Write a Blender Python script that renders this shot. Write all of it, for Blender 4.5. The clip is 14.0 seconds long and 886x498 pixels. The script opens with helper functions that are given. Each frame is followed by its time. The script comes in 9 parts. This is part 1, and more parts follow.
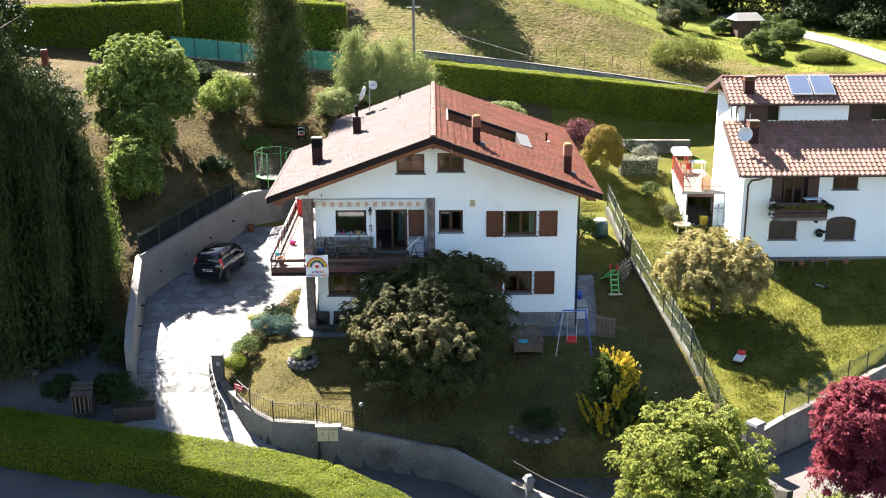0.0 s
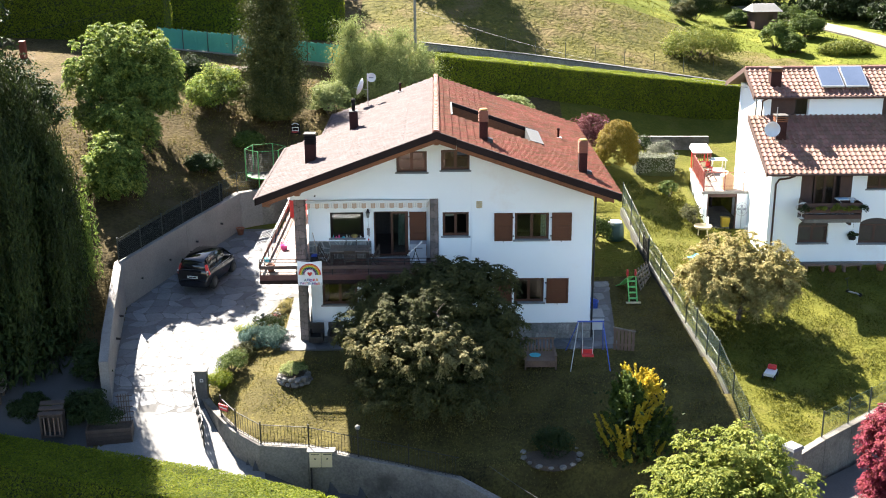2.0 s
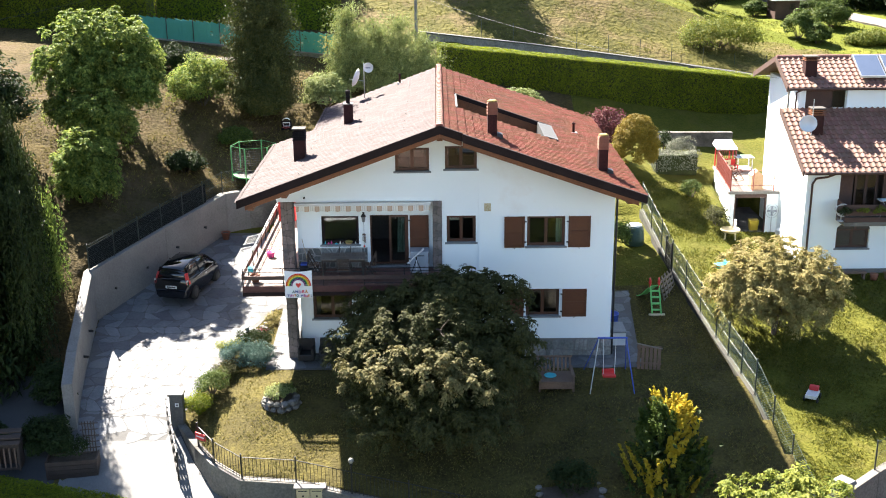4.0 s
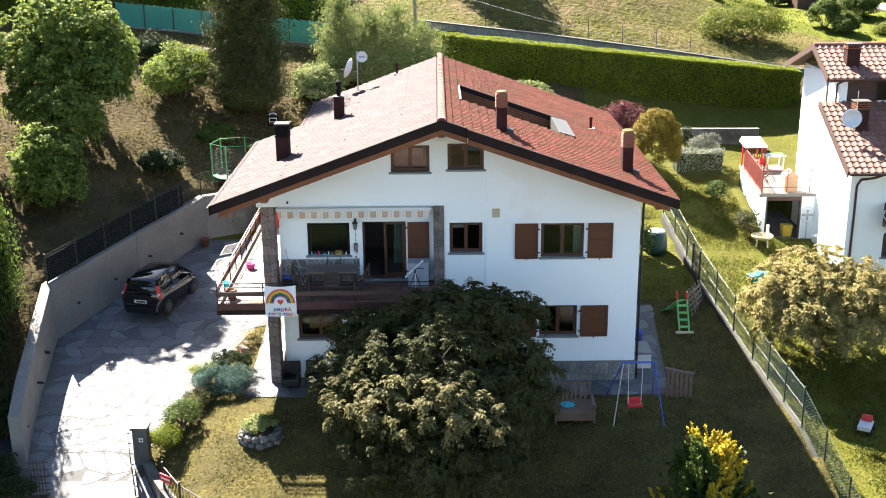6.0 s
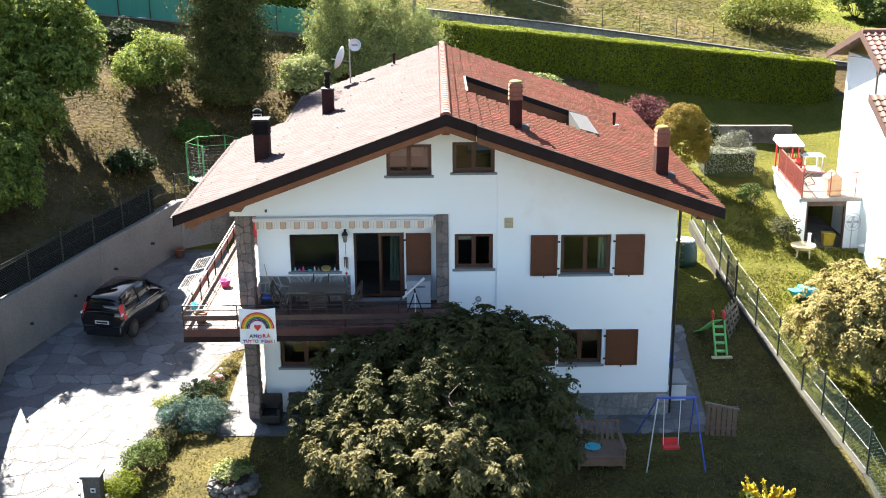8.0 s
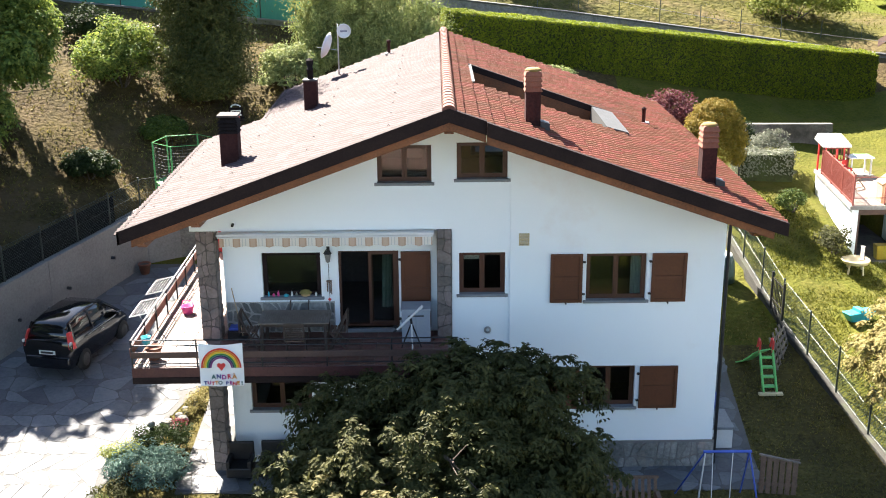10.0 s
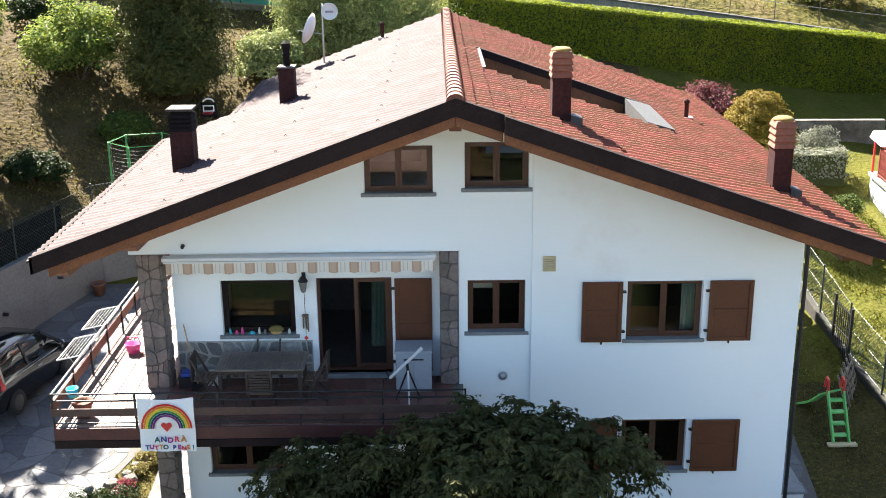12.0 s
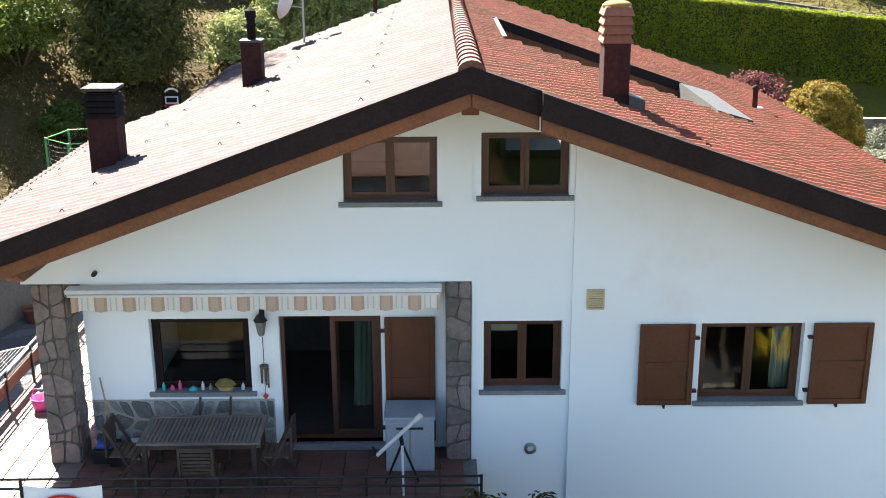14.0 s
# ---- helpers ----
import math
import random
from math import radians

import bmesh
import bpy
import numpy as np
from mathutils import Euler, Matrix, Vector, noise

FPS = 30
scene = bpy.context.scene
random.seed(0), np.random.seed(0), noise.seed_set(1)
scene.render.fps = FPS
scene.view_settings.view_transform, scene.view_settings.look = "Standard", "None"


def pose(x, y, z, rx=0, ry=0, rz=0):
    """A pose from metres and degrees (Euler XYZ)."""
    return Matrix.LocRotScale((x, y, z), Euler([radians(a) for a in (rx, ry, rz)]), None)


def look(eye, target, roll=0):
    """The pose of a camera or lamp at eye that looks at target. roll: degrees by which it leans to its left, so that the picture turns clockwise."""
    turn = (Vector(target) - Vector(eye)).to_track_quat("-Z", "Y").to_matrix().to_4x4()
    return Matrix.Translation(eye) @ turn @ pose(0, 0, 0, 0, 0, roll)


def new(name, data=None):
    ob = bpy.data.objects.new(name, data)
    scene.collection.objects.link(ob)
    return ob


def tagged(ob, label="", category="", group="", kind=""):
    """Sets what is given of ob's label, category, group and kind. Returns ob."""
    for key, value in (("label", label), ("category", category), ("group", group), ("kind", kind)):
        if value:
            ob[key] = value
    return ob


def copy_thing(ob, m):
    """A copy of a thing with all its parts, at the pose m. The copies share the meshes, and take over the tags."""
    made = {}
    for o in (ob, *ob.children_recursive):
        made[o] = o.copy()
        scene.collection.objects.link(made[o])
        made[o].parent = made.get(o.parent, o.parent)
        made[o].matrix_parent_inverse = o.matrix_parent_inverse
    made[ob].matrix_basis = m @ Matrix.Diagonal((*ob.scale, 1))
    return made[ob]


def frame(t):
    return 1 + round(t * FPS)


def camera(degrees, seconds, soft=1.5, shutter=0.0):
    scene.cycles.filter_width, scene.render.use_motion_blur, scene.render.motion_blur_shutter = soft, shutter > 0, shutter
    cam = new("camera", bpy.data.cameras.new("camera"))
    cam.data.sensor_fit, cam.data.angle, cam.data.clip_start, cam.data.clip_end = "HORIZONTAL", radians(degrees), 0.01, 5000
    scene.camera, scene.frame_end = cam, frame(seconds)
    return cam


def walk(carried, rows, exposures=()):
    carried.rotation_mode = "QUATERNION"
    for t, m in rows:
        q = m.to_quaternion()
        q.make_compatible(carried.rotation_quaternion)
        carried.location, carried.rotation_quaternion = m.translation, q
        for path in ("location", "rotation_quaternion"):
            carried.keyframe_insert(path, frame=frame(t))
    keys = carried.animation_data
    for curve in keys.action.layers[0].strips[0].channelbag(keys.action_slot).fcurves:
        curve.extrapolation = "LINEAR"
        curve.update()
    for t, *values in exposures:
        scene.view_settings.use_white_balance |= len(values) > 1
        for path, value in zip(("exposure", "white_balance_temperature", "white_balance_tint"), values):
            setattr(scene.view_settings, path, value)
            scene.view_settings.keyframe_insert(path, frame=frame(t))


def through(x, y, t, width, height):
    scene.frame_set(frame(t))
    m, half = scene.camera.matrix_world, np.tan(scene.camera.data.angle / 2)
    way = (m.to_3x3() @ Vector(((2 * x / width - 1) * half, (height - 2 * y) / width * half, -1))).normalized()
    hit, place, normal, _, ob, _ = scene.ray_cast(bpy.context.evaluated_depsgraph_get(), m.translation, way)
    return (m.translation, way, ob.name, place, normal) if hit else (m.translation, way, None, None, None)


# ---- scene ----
cam = camera(43.8, 14.0, soft=1.0)
PATH = [
    (0, (-0.258, -1.56, 19.106), (-0.245, 0.35, 18.513), -0.3),
    (0.5, (-0.216, -0.627, 18.892), (-0.205, 1.283, 18.298), -0.4),
    (1, (-0.244, 0.446, 18.647), (-0.234, 2.355, 18.051), -0.4),
    (1.5, (-0.273, 1.535, 18.372), (-0.264, 3.445, 17.776), -0.4),
    (2, (-0.337, 2.667, 18.097), (-0.327, 4.577, 17.502), -0.4),
    (2.5, (-0.358, 3.869, 17.809), (-0.348, 5.778, 17.214), -0.4),
    (3, (-0.383, 5.081, 17.551), (-0.374, 6.99, 16.954), -0.4),
    (5.5, (-0.455, 11.386, 16.096), (-0.449, 13.295, 15.497), -0.6),
    (6, (-0.487, 12.702, 15.847), (-0.479, 14.609, 15.246), -0.5),
    (6.5, (-0.536, 14.026, 15.558), (-0.528, 15.933, 14.957), -0.5),
    (7, (-0.58, 15.325, 15.272), (-0.571, 17.232, 14.67), -0.5),
    (7.5, (-0.597, 16.658, 14.998), (-0.588, 18.565, 14.396), -0.6),
    (8, (-0.618, 17.952, 14.72), (-0.608, 19.859, 14.117), -0.5),
    (10.5, (-0.633, 24.741, 13.326), (-0.624, 26.648, 12.721), -0.5),
    (11, (-0.631, 26.109, 13.051), (-0.623, 28.015, 12.444), -0.5),
    (11.5, (-0.658, 27.479, 12.729), (-0.649, 29.385, 12.124), -0.5),
    (12, (-0.683, 28.862, 12.436), (-0.674, 30.768, 11.83), -0.6),
    (12.5, (-0.696, 30.227, 12.083), (-0.689, 32.134, 11.479), -0.5),
    (13, (-0.691, 31.581, 11.696), (-0.688, 33.491, 11.1), -0.5),
    (13.5, (-0.737, 33.028, 11.319), (-0.73, 34.938, 10.726), -0.4),
    (14, (-0.782, 34.514, 10.994), (-0.771, 36.423, 10.399), -0.3),
]
walk(cam, [(t, look(eye, target, roll)) for t, eye, target, roll in PATH])

# ---- world, sun, exposure ----
SUN = Vector((0.515, -0.89, -1.0)).normalized()
world = bpy.data.worlds.new("sky_world")
scene.world = world
world.use_nodes = True
wn = world.node_tree.nodes
sky = wn.new("ShaderNodeTexSky")
sky.sky_type = "NISHITA"
sky.sun_disc = False
sky.sun_elevation = radians(44.2)
sky.sun_rotation = radians(-30.1)
sky.air_density, sky.dust_density, sky.ozone_density = 1.0, 0.6, 1.4
world.node_tree.links.new(sky.outputs["Color"], wn["Background"].inputs["Color"])
wn["Background"].inputs["Strength"].default_value = 0.043
sun = new("sun", bpy.data.lights.new("sun", "SUN"))
sun.data.energy, sun.data.angle, sun.data.color = 5.0, radians(0.53), (1.0, 0.915, 0.81)
sun.matrix_world = look(Vector((0, 50, 0)) - SUN * 120, (0, 50, 0))
scene.view_settings.exposure = 3.0


# ---- materials ----
def surface(name, dark, light, scale=1.0, fine=20.0, rough=0.8, bump=0.2, metal=0.0, stain=None, stain_scale=0.3, spread=0.0, island=0.0, spec=0.5, through=0.0, stain_at=0.55):
    """A procedural surface: two colours mixed by noise at two scales, stains, and fine relief. spread: variation from piece to piece."""
    m = bpy.data.materials.new(name)
    m.use_nodes = True
    t, n, link = m.node_tree, m.node_tree.nodes, m.node_tree.links.new
    bsdf = n["Principled BSDF"]
    geo = n.new("ShaderNodeNewGeometry")
    def noise_tex(sc, detail, rough_=0.6):
        k = n.new("ShaderNodeTexNoise")
        k.inputs["Scale"].default_value, k.inputs["Detail"].default_value, k.inputs["Roughness"].default_value = sc, detail, rough_
        link(geo.outputs["Position"], k.inputs["Vector"])
        return k
    big, small = noise_tex(scale, 4), noise_tex(fine, 3)
    add = n.new("ShaderNodeMath"); add.operation = "ADD"
    half = n.new("ShaderNodeMath"); half.operation = "MULTIPLY"; half.inputs[1].default_value = 0.5
    link(big.outputs["Fac"], add.inputs[0]); link(small.outputs["Fac"], add.inputs[1]); link(add.outputs[0], half.inputs[0])
    ramp = n.new("ShaderNodeValToRGB")
    ramp.color_ramp.elements[0].position, ramp.color_ramp.elements[1].position = 0.33, 0.67
    ramp.color_ramp.elements[0].color, ramp.color_ramp.elements[1].color = (*dark, 1), (*light, 1)
    link(half.outputs[0], ramp.inputs[0])
    colour = ramp.outputs[0]
    if stain:
        st = noise_tex(stain_scale, 6, 0.65)
        r2 = n.new("ShaderNodeValToRGB")
        r2.color_ramp.elements[0].position, r2.color_ramp.elements[1].position = stain_at, stain_at + 0.15
        mix = n.new("ShaderNodeMix"); mix.data_type = "RGBA"
        link(st.outputs["Fac"], r2.inputs[0]); link(r2.outputs[0], mix.inputs[0])
        link(colour, mix.inputs[6]); mix.inputs[7].default_value = (*stain, 1)
        colour = mix.outputs[2]
    if spread or island:
        hsv = n.new("ShaderNodeHueSaturation")
        src = geo.outputs["Random Per Island"] if island else n.new("ShaderNodeObjectInfo").outputs["Random"]
        amount = island or spread
        mr = n.new("ShaderNodeMapRange")
        mr.inputs[3].default_value, mr.inputs[4].default_value = 1 - amount, 1 + amount
        link(src, mr.inputs[0]); link(mr.outputs[0], hsv.inputs["Value"])
        mh = n.new("ShaderNodeMapRange")
        mh.inputs[3].default_value, mh.inputs[4].default_value = 0.5 + amount * 0.06, 0.5 - amount * 0.06
        link(src, mh.inputs[0]); link(mh.outputs[0], hsv.inputs["Hue"])
        link(colour, hsv.inputs["Color"])
        colour = hsv.outputs[0]
    link(colour, bsdf.inputs["Base Color"])
    bsdf.inputs["Roughness"].default_value, bsdf.inputs["Metallic"].default_value = rough, metal
    bsdf.inputs["Specular IOR Level"].default_value = spec
    if bump:
        b = n.new("ShaderNodeBump")
        b.inputs["Strength"].default_value, b.inputs["Distance"].default_value = bump, 0.6 / fine
        link(small.outputs["Fac"], b.inputs["Height"]); link(b.outputs[0], bsdf.inputs["Normal"])
    if through:
        tr = n.new("ShaderNodeBsdfTranslucent")
        mx = n.new("ShaderNodeMixShader"); mx.inputs[0].default_value = through
        link(colour, tr.inputs["Color"])
        link(bsdf.outputs[0], mx.inputs[1]); link(tr.outputs[0], mx.inputs[2])
        link(mx.outputs[0], n["Material Output"].inputs["Surface"])
    return m


def leafy(name, dark, light, spread=0.3, through=0.26, scale=0.8):
    return surface(name, dark, light, scale=scale, fine=6, rough=0.65, bump=0, island=spread, spec=0.2, through=through)


M_WALL = surface("white_plaster", (0.815, 0.87, 0.885), (0.86, 0.90, 0.905), 0.5, 60, 0.9, 0.08, stain=(0.78, 0.775, 0.75), stain_scale=0.25, stain_at=0.62)
M_CONC = surface("grey_concrete", (0.131, 0.123, 0.115), (0.225, 0.213, 0.198), 0.7, 14, 0.9, 0.25, stain=(0.20, 0.19, 0.17), stain_scale=0.35)
M_CONC_DARK = surface("stained_concrete", (0.085, 0.078, 0.068), (0.21, 0.195, 0.17), 0.9, 11, 0.9, 0.3, stain=(0.06, 0.055, 0.048), stain_scale=0.5, stain_at=0.5)
# Mossy fence-wall concrete, darkened: the house's shadow is put into its colour.
M_CONC_SHADED = surface("shaded_mossy_concrete", (0.018, 0.018, 0.014), (0.053, 0.049, 0.040), 1.1, 12, 0.95, 0.3, stain=(0.05, 0.055, 0.03), stain_scale=0.7, stain_at=0.5)
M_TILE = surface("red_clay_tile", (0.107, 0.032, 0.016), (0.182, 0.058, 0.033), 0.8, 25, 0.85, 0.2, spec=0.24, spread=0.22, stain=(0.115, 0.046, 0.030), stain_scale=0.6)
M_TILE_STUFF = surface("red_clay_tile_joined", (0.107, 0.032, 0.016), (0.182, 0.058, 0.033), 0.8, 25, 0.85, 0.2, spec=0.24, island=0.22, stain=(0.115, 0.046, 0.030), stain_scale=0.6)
# Tile of the sunlit slope: its washed-out glare is put into the colour.
M_TILE_PALE = surface("sun_side_tile", (0.049, 0.029, 0.029), (0.072, 0.047, 0.048), 0.8, 25, 0.80, 0.2, spec=0.34, spread=0.24, stain=(0.066, 0.045, 0.043), stain_scale=0.6)
M_TILE_PALE_STUFF = surface("sun_side_tile_joined", (0.049, 0.029, 0.029), (0.072, 0.047, 0.048), 0.8, 25, 0.80, 0.2, spec=0.34, island=0.24, stain=(0.066, 0.045, 0.043), stain_scale=0.6)
M_TILE_TAN = surface("tan_clay_tile", (0.128, 0.057, 0.039), (0.219, 0.120, 0.087), 1.2, 25, 0.8, 0.2, spread=0.2)
M_TILE_TAN_STUFF = surface("tan_clay_tile_joined", (0.128, 0.057, 0.039), (0.219, 0.120, 0.087), 1.2, 25, 0.8, 0.2, island=0.2)
M_FASCIA = surface("dark_metal_fascia", (0.014, 0.009, 0.009), (0.030, 0.019, 0.017), 1.5, 30, 0.75, 0.1, spec=0.12)
M_BEAM = surface("red_brown_timber", (0.090, 0.028, 0.008), (0.235, 0.080, 0.024), 1.5, 22, 0.6, 0.15)
M_SHUTTER = surface("brown_shutter_wood", (0.067, 0.018, 0.005), (0.114, 0.034, 0.010), 1.2, 30, 0.55, 0.1)
M_FRAME = surface("brown_window_frame", (0.048, 0.016, 0.007), (0.085, 0.030, 0.014), 1.5, 30, 0.5, 0.1)
M_SILL = surface("grey_stone_sill", (0.14, 0.15, 0.16), (0.23, 0.24, 0.25), 2, 25, 0.7, 0.1)
M_STONE = surface("grey_slate_stone", (0.10, 0.105, 0.10), (0.27, 0.265, 0.245), 1.4, 12, 0.8, 0.35, spread=0.4, stain=(0.30, 0.24, 0.19), stain_scale=1.3)
M_STONE_JOINT = surface("stone_joint_mortar", (0.30, 0.29, 0.27), (0.40, 0.39, 0.36), 2, 30, 0.95, 0.2)
# Room surfaces coloured dark, so the dimness behind glass is in their colour.
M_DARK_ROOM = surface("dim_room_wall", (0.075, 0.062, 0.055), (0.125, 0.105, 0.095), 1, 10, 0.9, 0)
M_METAL_DARK = surface("dark_iron", (0.02, 0.02, 0.022), (0.04, 0.04, 0.042), 3, 40, 0.5, 0.05, metal=0.6)
M_METAL_GREY = surface("galvanised_metal", (0.38, 0.39, 0.40), (0.55, 0.56, 0.57), 2, 30, 0.4, 0.05, metal=0.8)
M_WHITE = surface("white_enamel", (0.60, 0.60, 0.585), (0.70, 0.70, 0.685), 2, 30, 0.4, 0.02)
M_GRASS = surface("dry_lawn", (0.020, 0.017, 0.008), (0.115, 0.097, 0.028), 0.55, 9, 0.95, 1.0, stain=(0.056, 0.047, 0.017), stain_scale=0.8, spec=0.1, stain_at=0.5)
M_GRASS_GREEN = surface("green_lawn", (0.045, 0.053, 0.006), (0.106, 0.102, 0.015), 0.7, 8, 0.95, 1.0, stain=(0.088, 0.080, 0.018), stain_scale=0.6, spec=0.1, stain_at=0.52)
M_GRASS_HILL = surface("hillside_grass", (0.024, 0.019, 0.009), (0.098, 0.073, 0.025), 0.4, 6, 0.95, 1.0, stain=(0.085, 0.060, 0.030), stain_scale=0.35, spec=0.1, stain_at=0.5)
M_GRASS_UP = surface("sunny_slope_grass", (0.035, 0.036, 0.007), (0.106, 0.094, 0.022), 0.5, 3, 0.95, 1.0, stain=(0.105, 0.080, 0.034), stain_scale=0.35, spec=0.1, stain_at=0.48)
M_ROAD = surface("asphalt", (0.036, 0.036, 0.038), (0.060, 0.059, 0.058), 0.8, 25, 0.9, 0.3)
M_PAVE_BED = surface("paving_joint", (0.077, 0.076, 0.073), (0.109, 0.107, 0.104), 2, 20, 0.95, 0.2)
M_FLAG = surface("grey_flagstone", (0.083, 0.087, 0.096), (0.150, 0.152, 0.158), 0.9, 10, 0.75, 0.2, spread=0.30, stain=(0.14, 0.138, 0.132), stain_scale=0.7)
M_BARK = surface("brown_bark", (0.045, 0.032, 0.024), (0.11, 0.085, 0.066), 3, 14, 0.95, 0.6)
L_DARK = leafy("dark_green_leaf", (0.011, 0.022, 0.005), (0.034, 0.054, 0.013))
L_MAPLE = leafy("olive_maple_leaf", (0.026, 0.032, 0.009), (0.094, 0.094, 0.028), 0.3, 0.3)
L_MAPLE_SUNLIT = leafy("sunlit_maple_leaf", (0.090, 0.083, 0.027), (0.202, 0.180, 0.073), 0.3, 0.3)
L_CROWN = leafy("sunny_green_leaf", (0.078, 0.127, 0.018), (0.252, 0.313, 0.066), 0.5, 0.4)
L_MID = leafy("mid_green_leaf", (0.038, 0.068, 0.011), (0.112, 0.152, 0.027))
L_LIGHT = leafy("light_green_leaf", (0.095, 0.126, 0.011), (0.191, 0.206, 0.030))
L_HEDGE = leafy("hedge_leaf", (0.079, 0.111, 0.005), (0.193, 0.229, 0.013), 0.3, 0.48)
L_SILVER = leafy("silver_green_leaf", (0.152, 0.191, 0.055), (0.288, 0.318, 0.121))
L_BLUE = leafy("blue_green_needle", (0.055, 0.105, 0.085), (0.13, 0.20, 0.165), 0.25, 0.15)
L_YELLOW = leafy("yellow_leaf", (0.429, 0.312, 0.013), (0.547, 0.442, 0.052), 0.15)
L_GOLD = leafy("golden_conifer_leaf", (0.146, 0.108, 0.011), (0.258, 0.189, 0.022), 0.25, 0.2)
L_CREAM = leafy("pale_yellow_green_leaf", (0.180, 0.151, 0.042), (0.297, 0.253, 0.092), 0.25)
L_RED = leafy("crimson_maple_leaf", (0.115, 0.013, 0.022), (0.245, 0.032, 0.050), 0.3)
L_MAROON = leafy("maroon_leaf", (0.075, 0.02, 0.025), (0.16, 0.05, 0.05), 0.3)
L_CYPRESS = leafy("dark_conifer_leaf", (0.027, 0.040, 0.010), (0.095, 0.101, 0.025), 0.4, 0.15)
L_GREY = leafy("grey_lavender_leaf", (0.130, 0.139, 0.096), (0.216, 0.226, 0.173), 0.2)


# ---- mesh helpers ----
class Mesh:
    """Collects vertices and faces for one mesh object."""
    def __init__(self):
        self.v, self.f = [], []

    def add(self, verts, faces):
        k = len(self.v)
        self.v += [tuple(p) for p in verts]
        self.f += [tuple(i + k for i in f) for f in faces]
        return self

    def box(self, x0, x1, y0, y1, z0, z1):
        return self.add([(x, y, z) for z in (z0, z1) for y in (y0, y1) for x in (x0, x1)],
                        [(0, 2, 3, 1), (4, 5, 7, 6), (0, 1, 5, 4), (2, 6, 7, 3), (0, 4, 6, 2), (1, 3, 7, 5)])

    def hexa(self, p):
        """Eight corners: lower four then upper four, each counter-clockwise from above."""
        return self.add(p, [(3, 2, 1, 0), (4, 5, 6, 7), (0, 1, 5, 4), (1, 2, 6, 5), (2, 3, 7, 6), (3, 0, 4, 7)])

    def beam(self, a, b, w, h, up=(0, 0, 1)):
        a, b = Vector(a), Vector(b)
        d = (b - a).normalized()
        s = d.cross(Vector(up))
        if s.length < 1e-4:
            s = d.cross(Vector((0, 1, 0)))
        s = s.normalized() * w / 2
        u = s.cross(d).normalized() * h / 2
        return self.hexa([a - s - u, a + s - u, b + s - u, b - s - u, a - s + u, a + s + u, b + s + u, b - s + u])

    def tube(self, a, b, r, r2=None, n=6):
        a, b = Vector(a), Vector(b)
        r2 = r if r2 is None else r2
        d = (b - a).normalized()
        s = d.cross(Vector((0, 0, 1)) if abs(d.z) < 0.95 else Vector((1, 0, 0))).normalized()
        u = d.cross(s)
        ring = [s * math.cos(2 * math.pi * i / n) + u * math.sin(2 * math.pi * i / n) for i in range(n)]
        self.add([a + o * r for o in ring] + [b + o * r2 for o in ring],
                 [(i, (i + 1) % n, n + (i + 1) % n, n + i) for i in range(n)] + [tuple(range(n))[::-1], tuple(range(n, 2 * n))])
        return self

    def path(self, pts, r, n=6):
        for a, b in zip(pts, pts[1:]):
            self.tube(a, b, r, n=n)
        return self

    def lathe(self, profile, c=(0, 0, 0), n=14, squash=1.0):
        """profile: rows of radius, height."""
        k = len(profile)
        self.add([(c[0] + r * math.cos(2 * math.pi * i / n), c[1] + squash * r * math.sin(2 * math.pi * i / n), c[2] + z) for i in range(n) for r, z in profile],
                 [(i * k + j, ((i + 1) % n) * k + j, ((i + 1) % n) * k + j + 1, i * k + j + 1) for i in range(n) for j in range(k - 1)])
        return self

    def prism(self, poly, z0, z1):
        """An upright prism over a counter-clockwise plan outline; z0 and z1 may be lists."""
        n = len(poly)
        z0 = z0 if isinstance(z0, (list, tuple)) else [z0] * n
        z1 = z1 if isinstance(z1, (list, tuple)) else [z1] * n
        return self.add([(x, y, z) for (x, y), z in zip(poly, z0)] + [(x, y, z) for (x, y), z in zip(poly, z1)],
                        [(i, (i + 1) % n, n + (i + 1) % n, n + i) for i in range(n)] + [tuple(range(n))[::-1], tuple(range(n, 2 * n))])

    def weld(self):
        """Joins touching boxes into one closed shell, without the faces between them."""
        ids, verts, count = {}, [], {}
        index = []
        for p in self.v:
            k = tuple(round(c, 4) for c in p)
            if k not in ids:
                ids[k] = len(verts)
                verts.append(p)
            index.append(ids[k])
        faces = [tuple(index[i] for i in f) for f in self.f]
        for f in faces:
            count[tuple(sorted(f))] = count.get(tuple(sorted(f)), 0) + 1
        self.v, self.f = verts, [f for f in faces if count[tuple(sorted(f))] == 1]
        return self

    def data(self, name, material, smooth=False):
        me = bpy.data.meshes.new(name)
        me.from_pydata(self.v, [], self.f)
        me.materials.append(material)
        if smooth:
            me.polygons.foreach_set("use_smooth", [True] * len(me.polygons))
        me.update()
        return me


def thing(name, loc=(0, 0, 0), rz=0, label="", category="", group="", kind=""):
    ob = new(name)
    ob.matrix_world = pose(*loc, 0, 0, rz)
    ob.empty_display_size = 0.2
    return tagged(ob, label, category, group, kind)


def part(name, mesh, material, parent=None, label="", bevel=0.0, smooth=False, kind="", loc=None):
    """One mesh object under a thing or under a part."""
    ob = new(name, mesh.data(name, material, smooth) if isinstance(mesh, Mesh) else mesh)
    ob.parent = parent
    if loc is not None:
        ob.location = loc
    if bevel:
        b = ob.modifiers.new("bevel", "BEVEL")
        b.width, b.segments, b.limit_method = bevel, 2, "ANGLE"
    return tagged(ob, label, kind=kind)


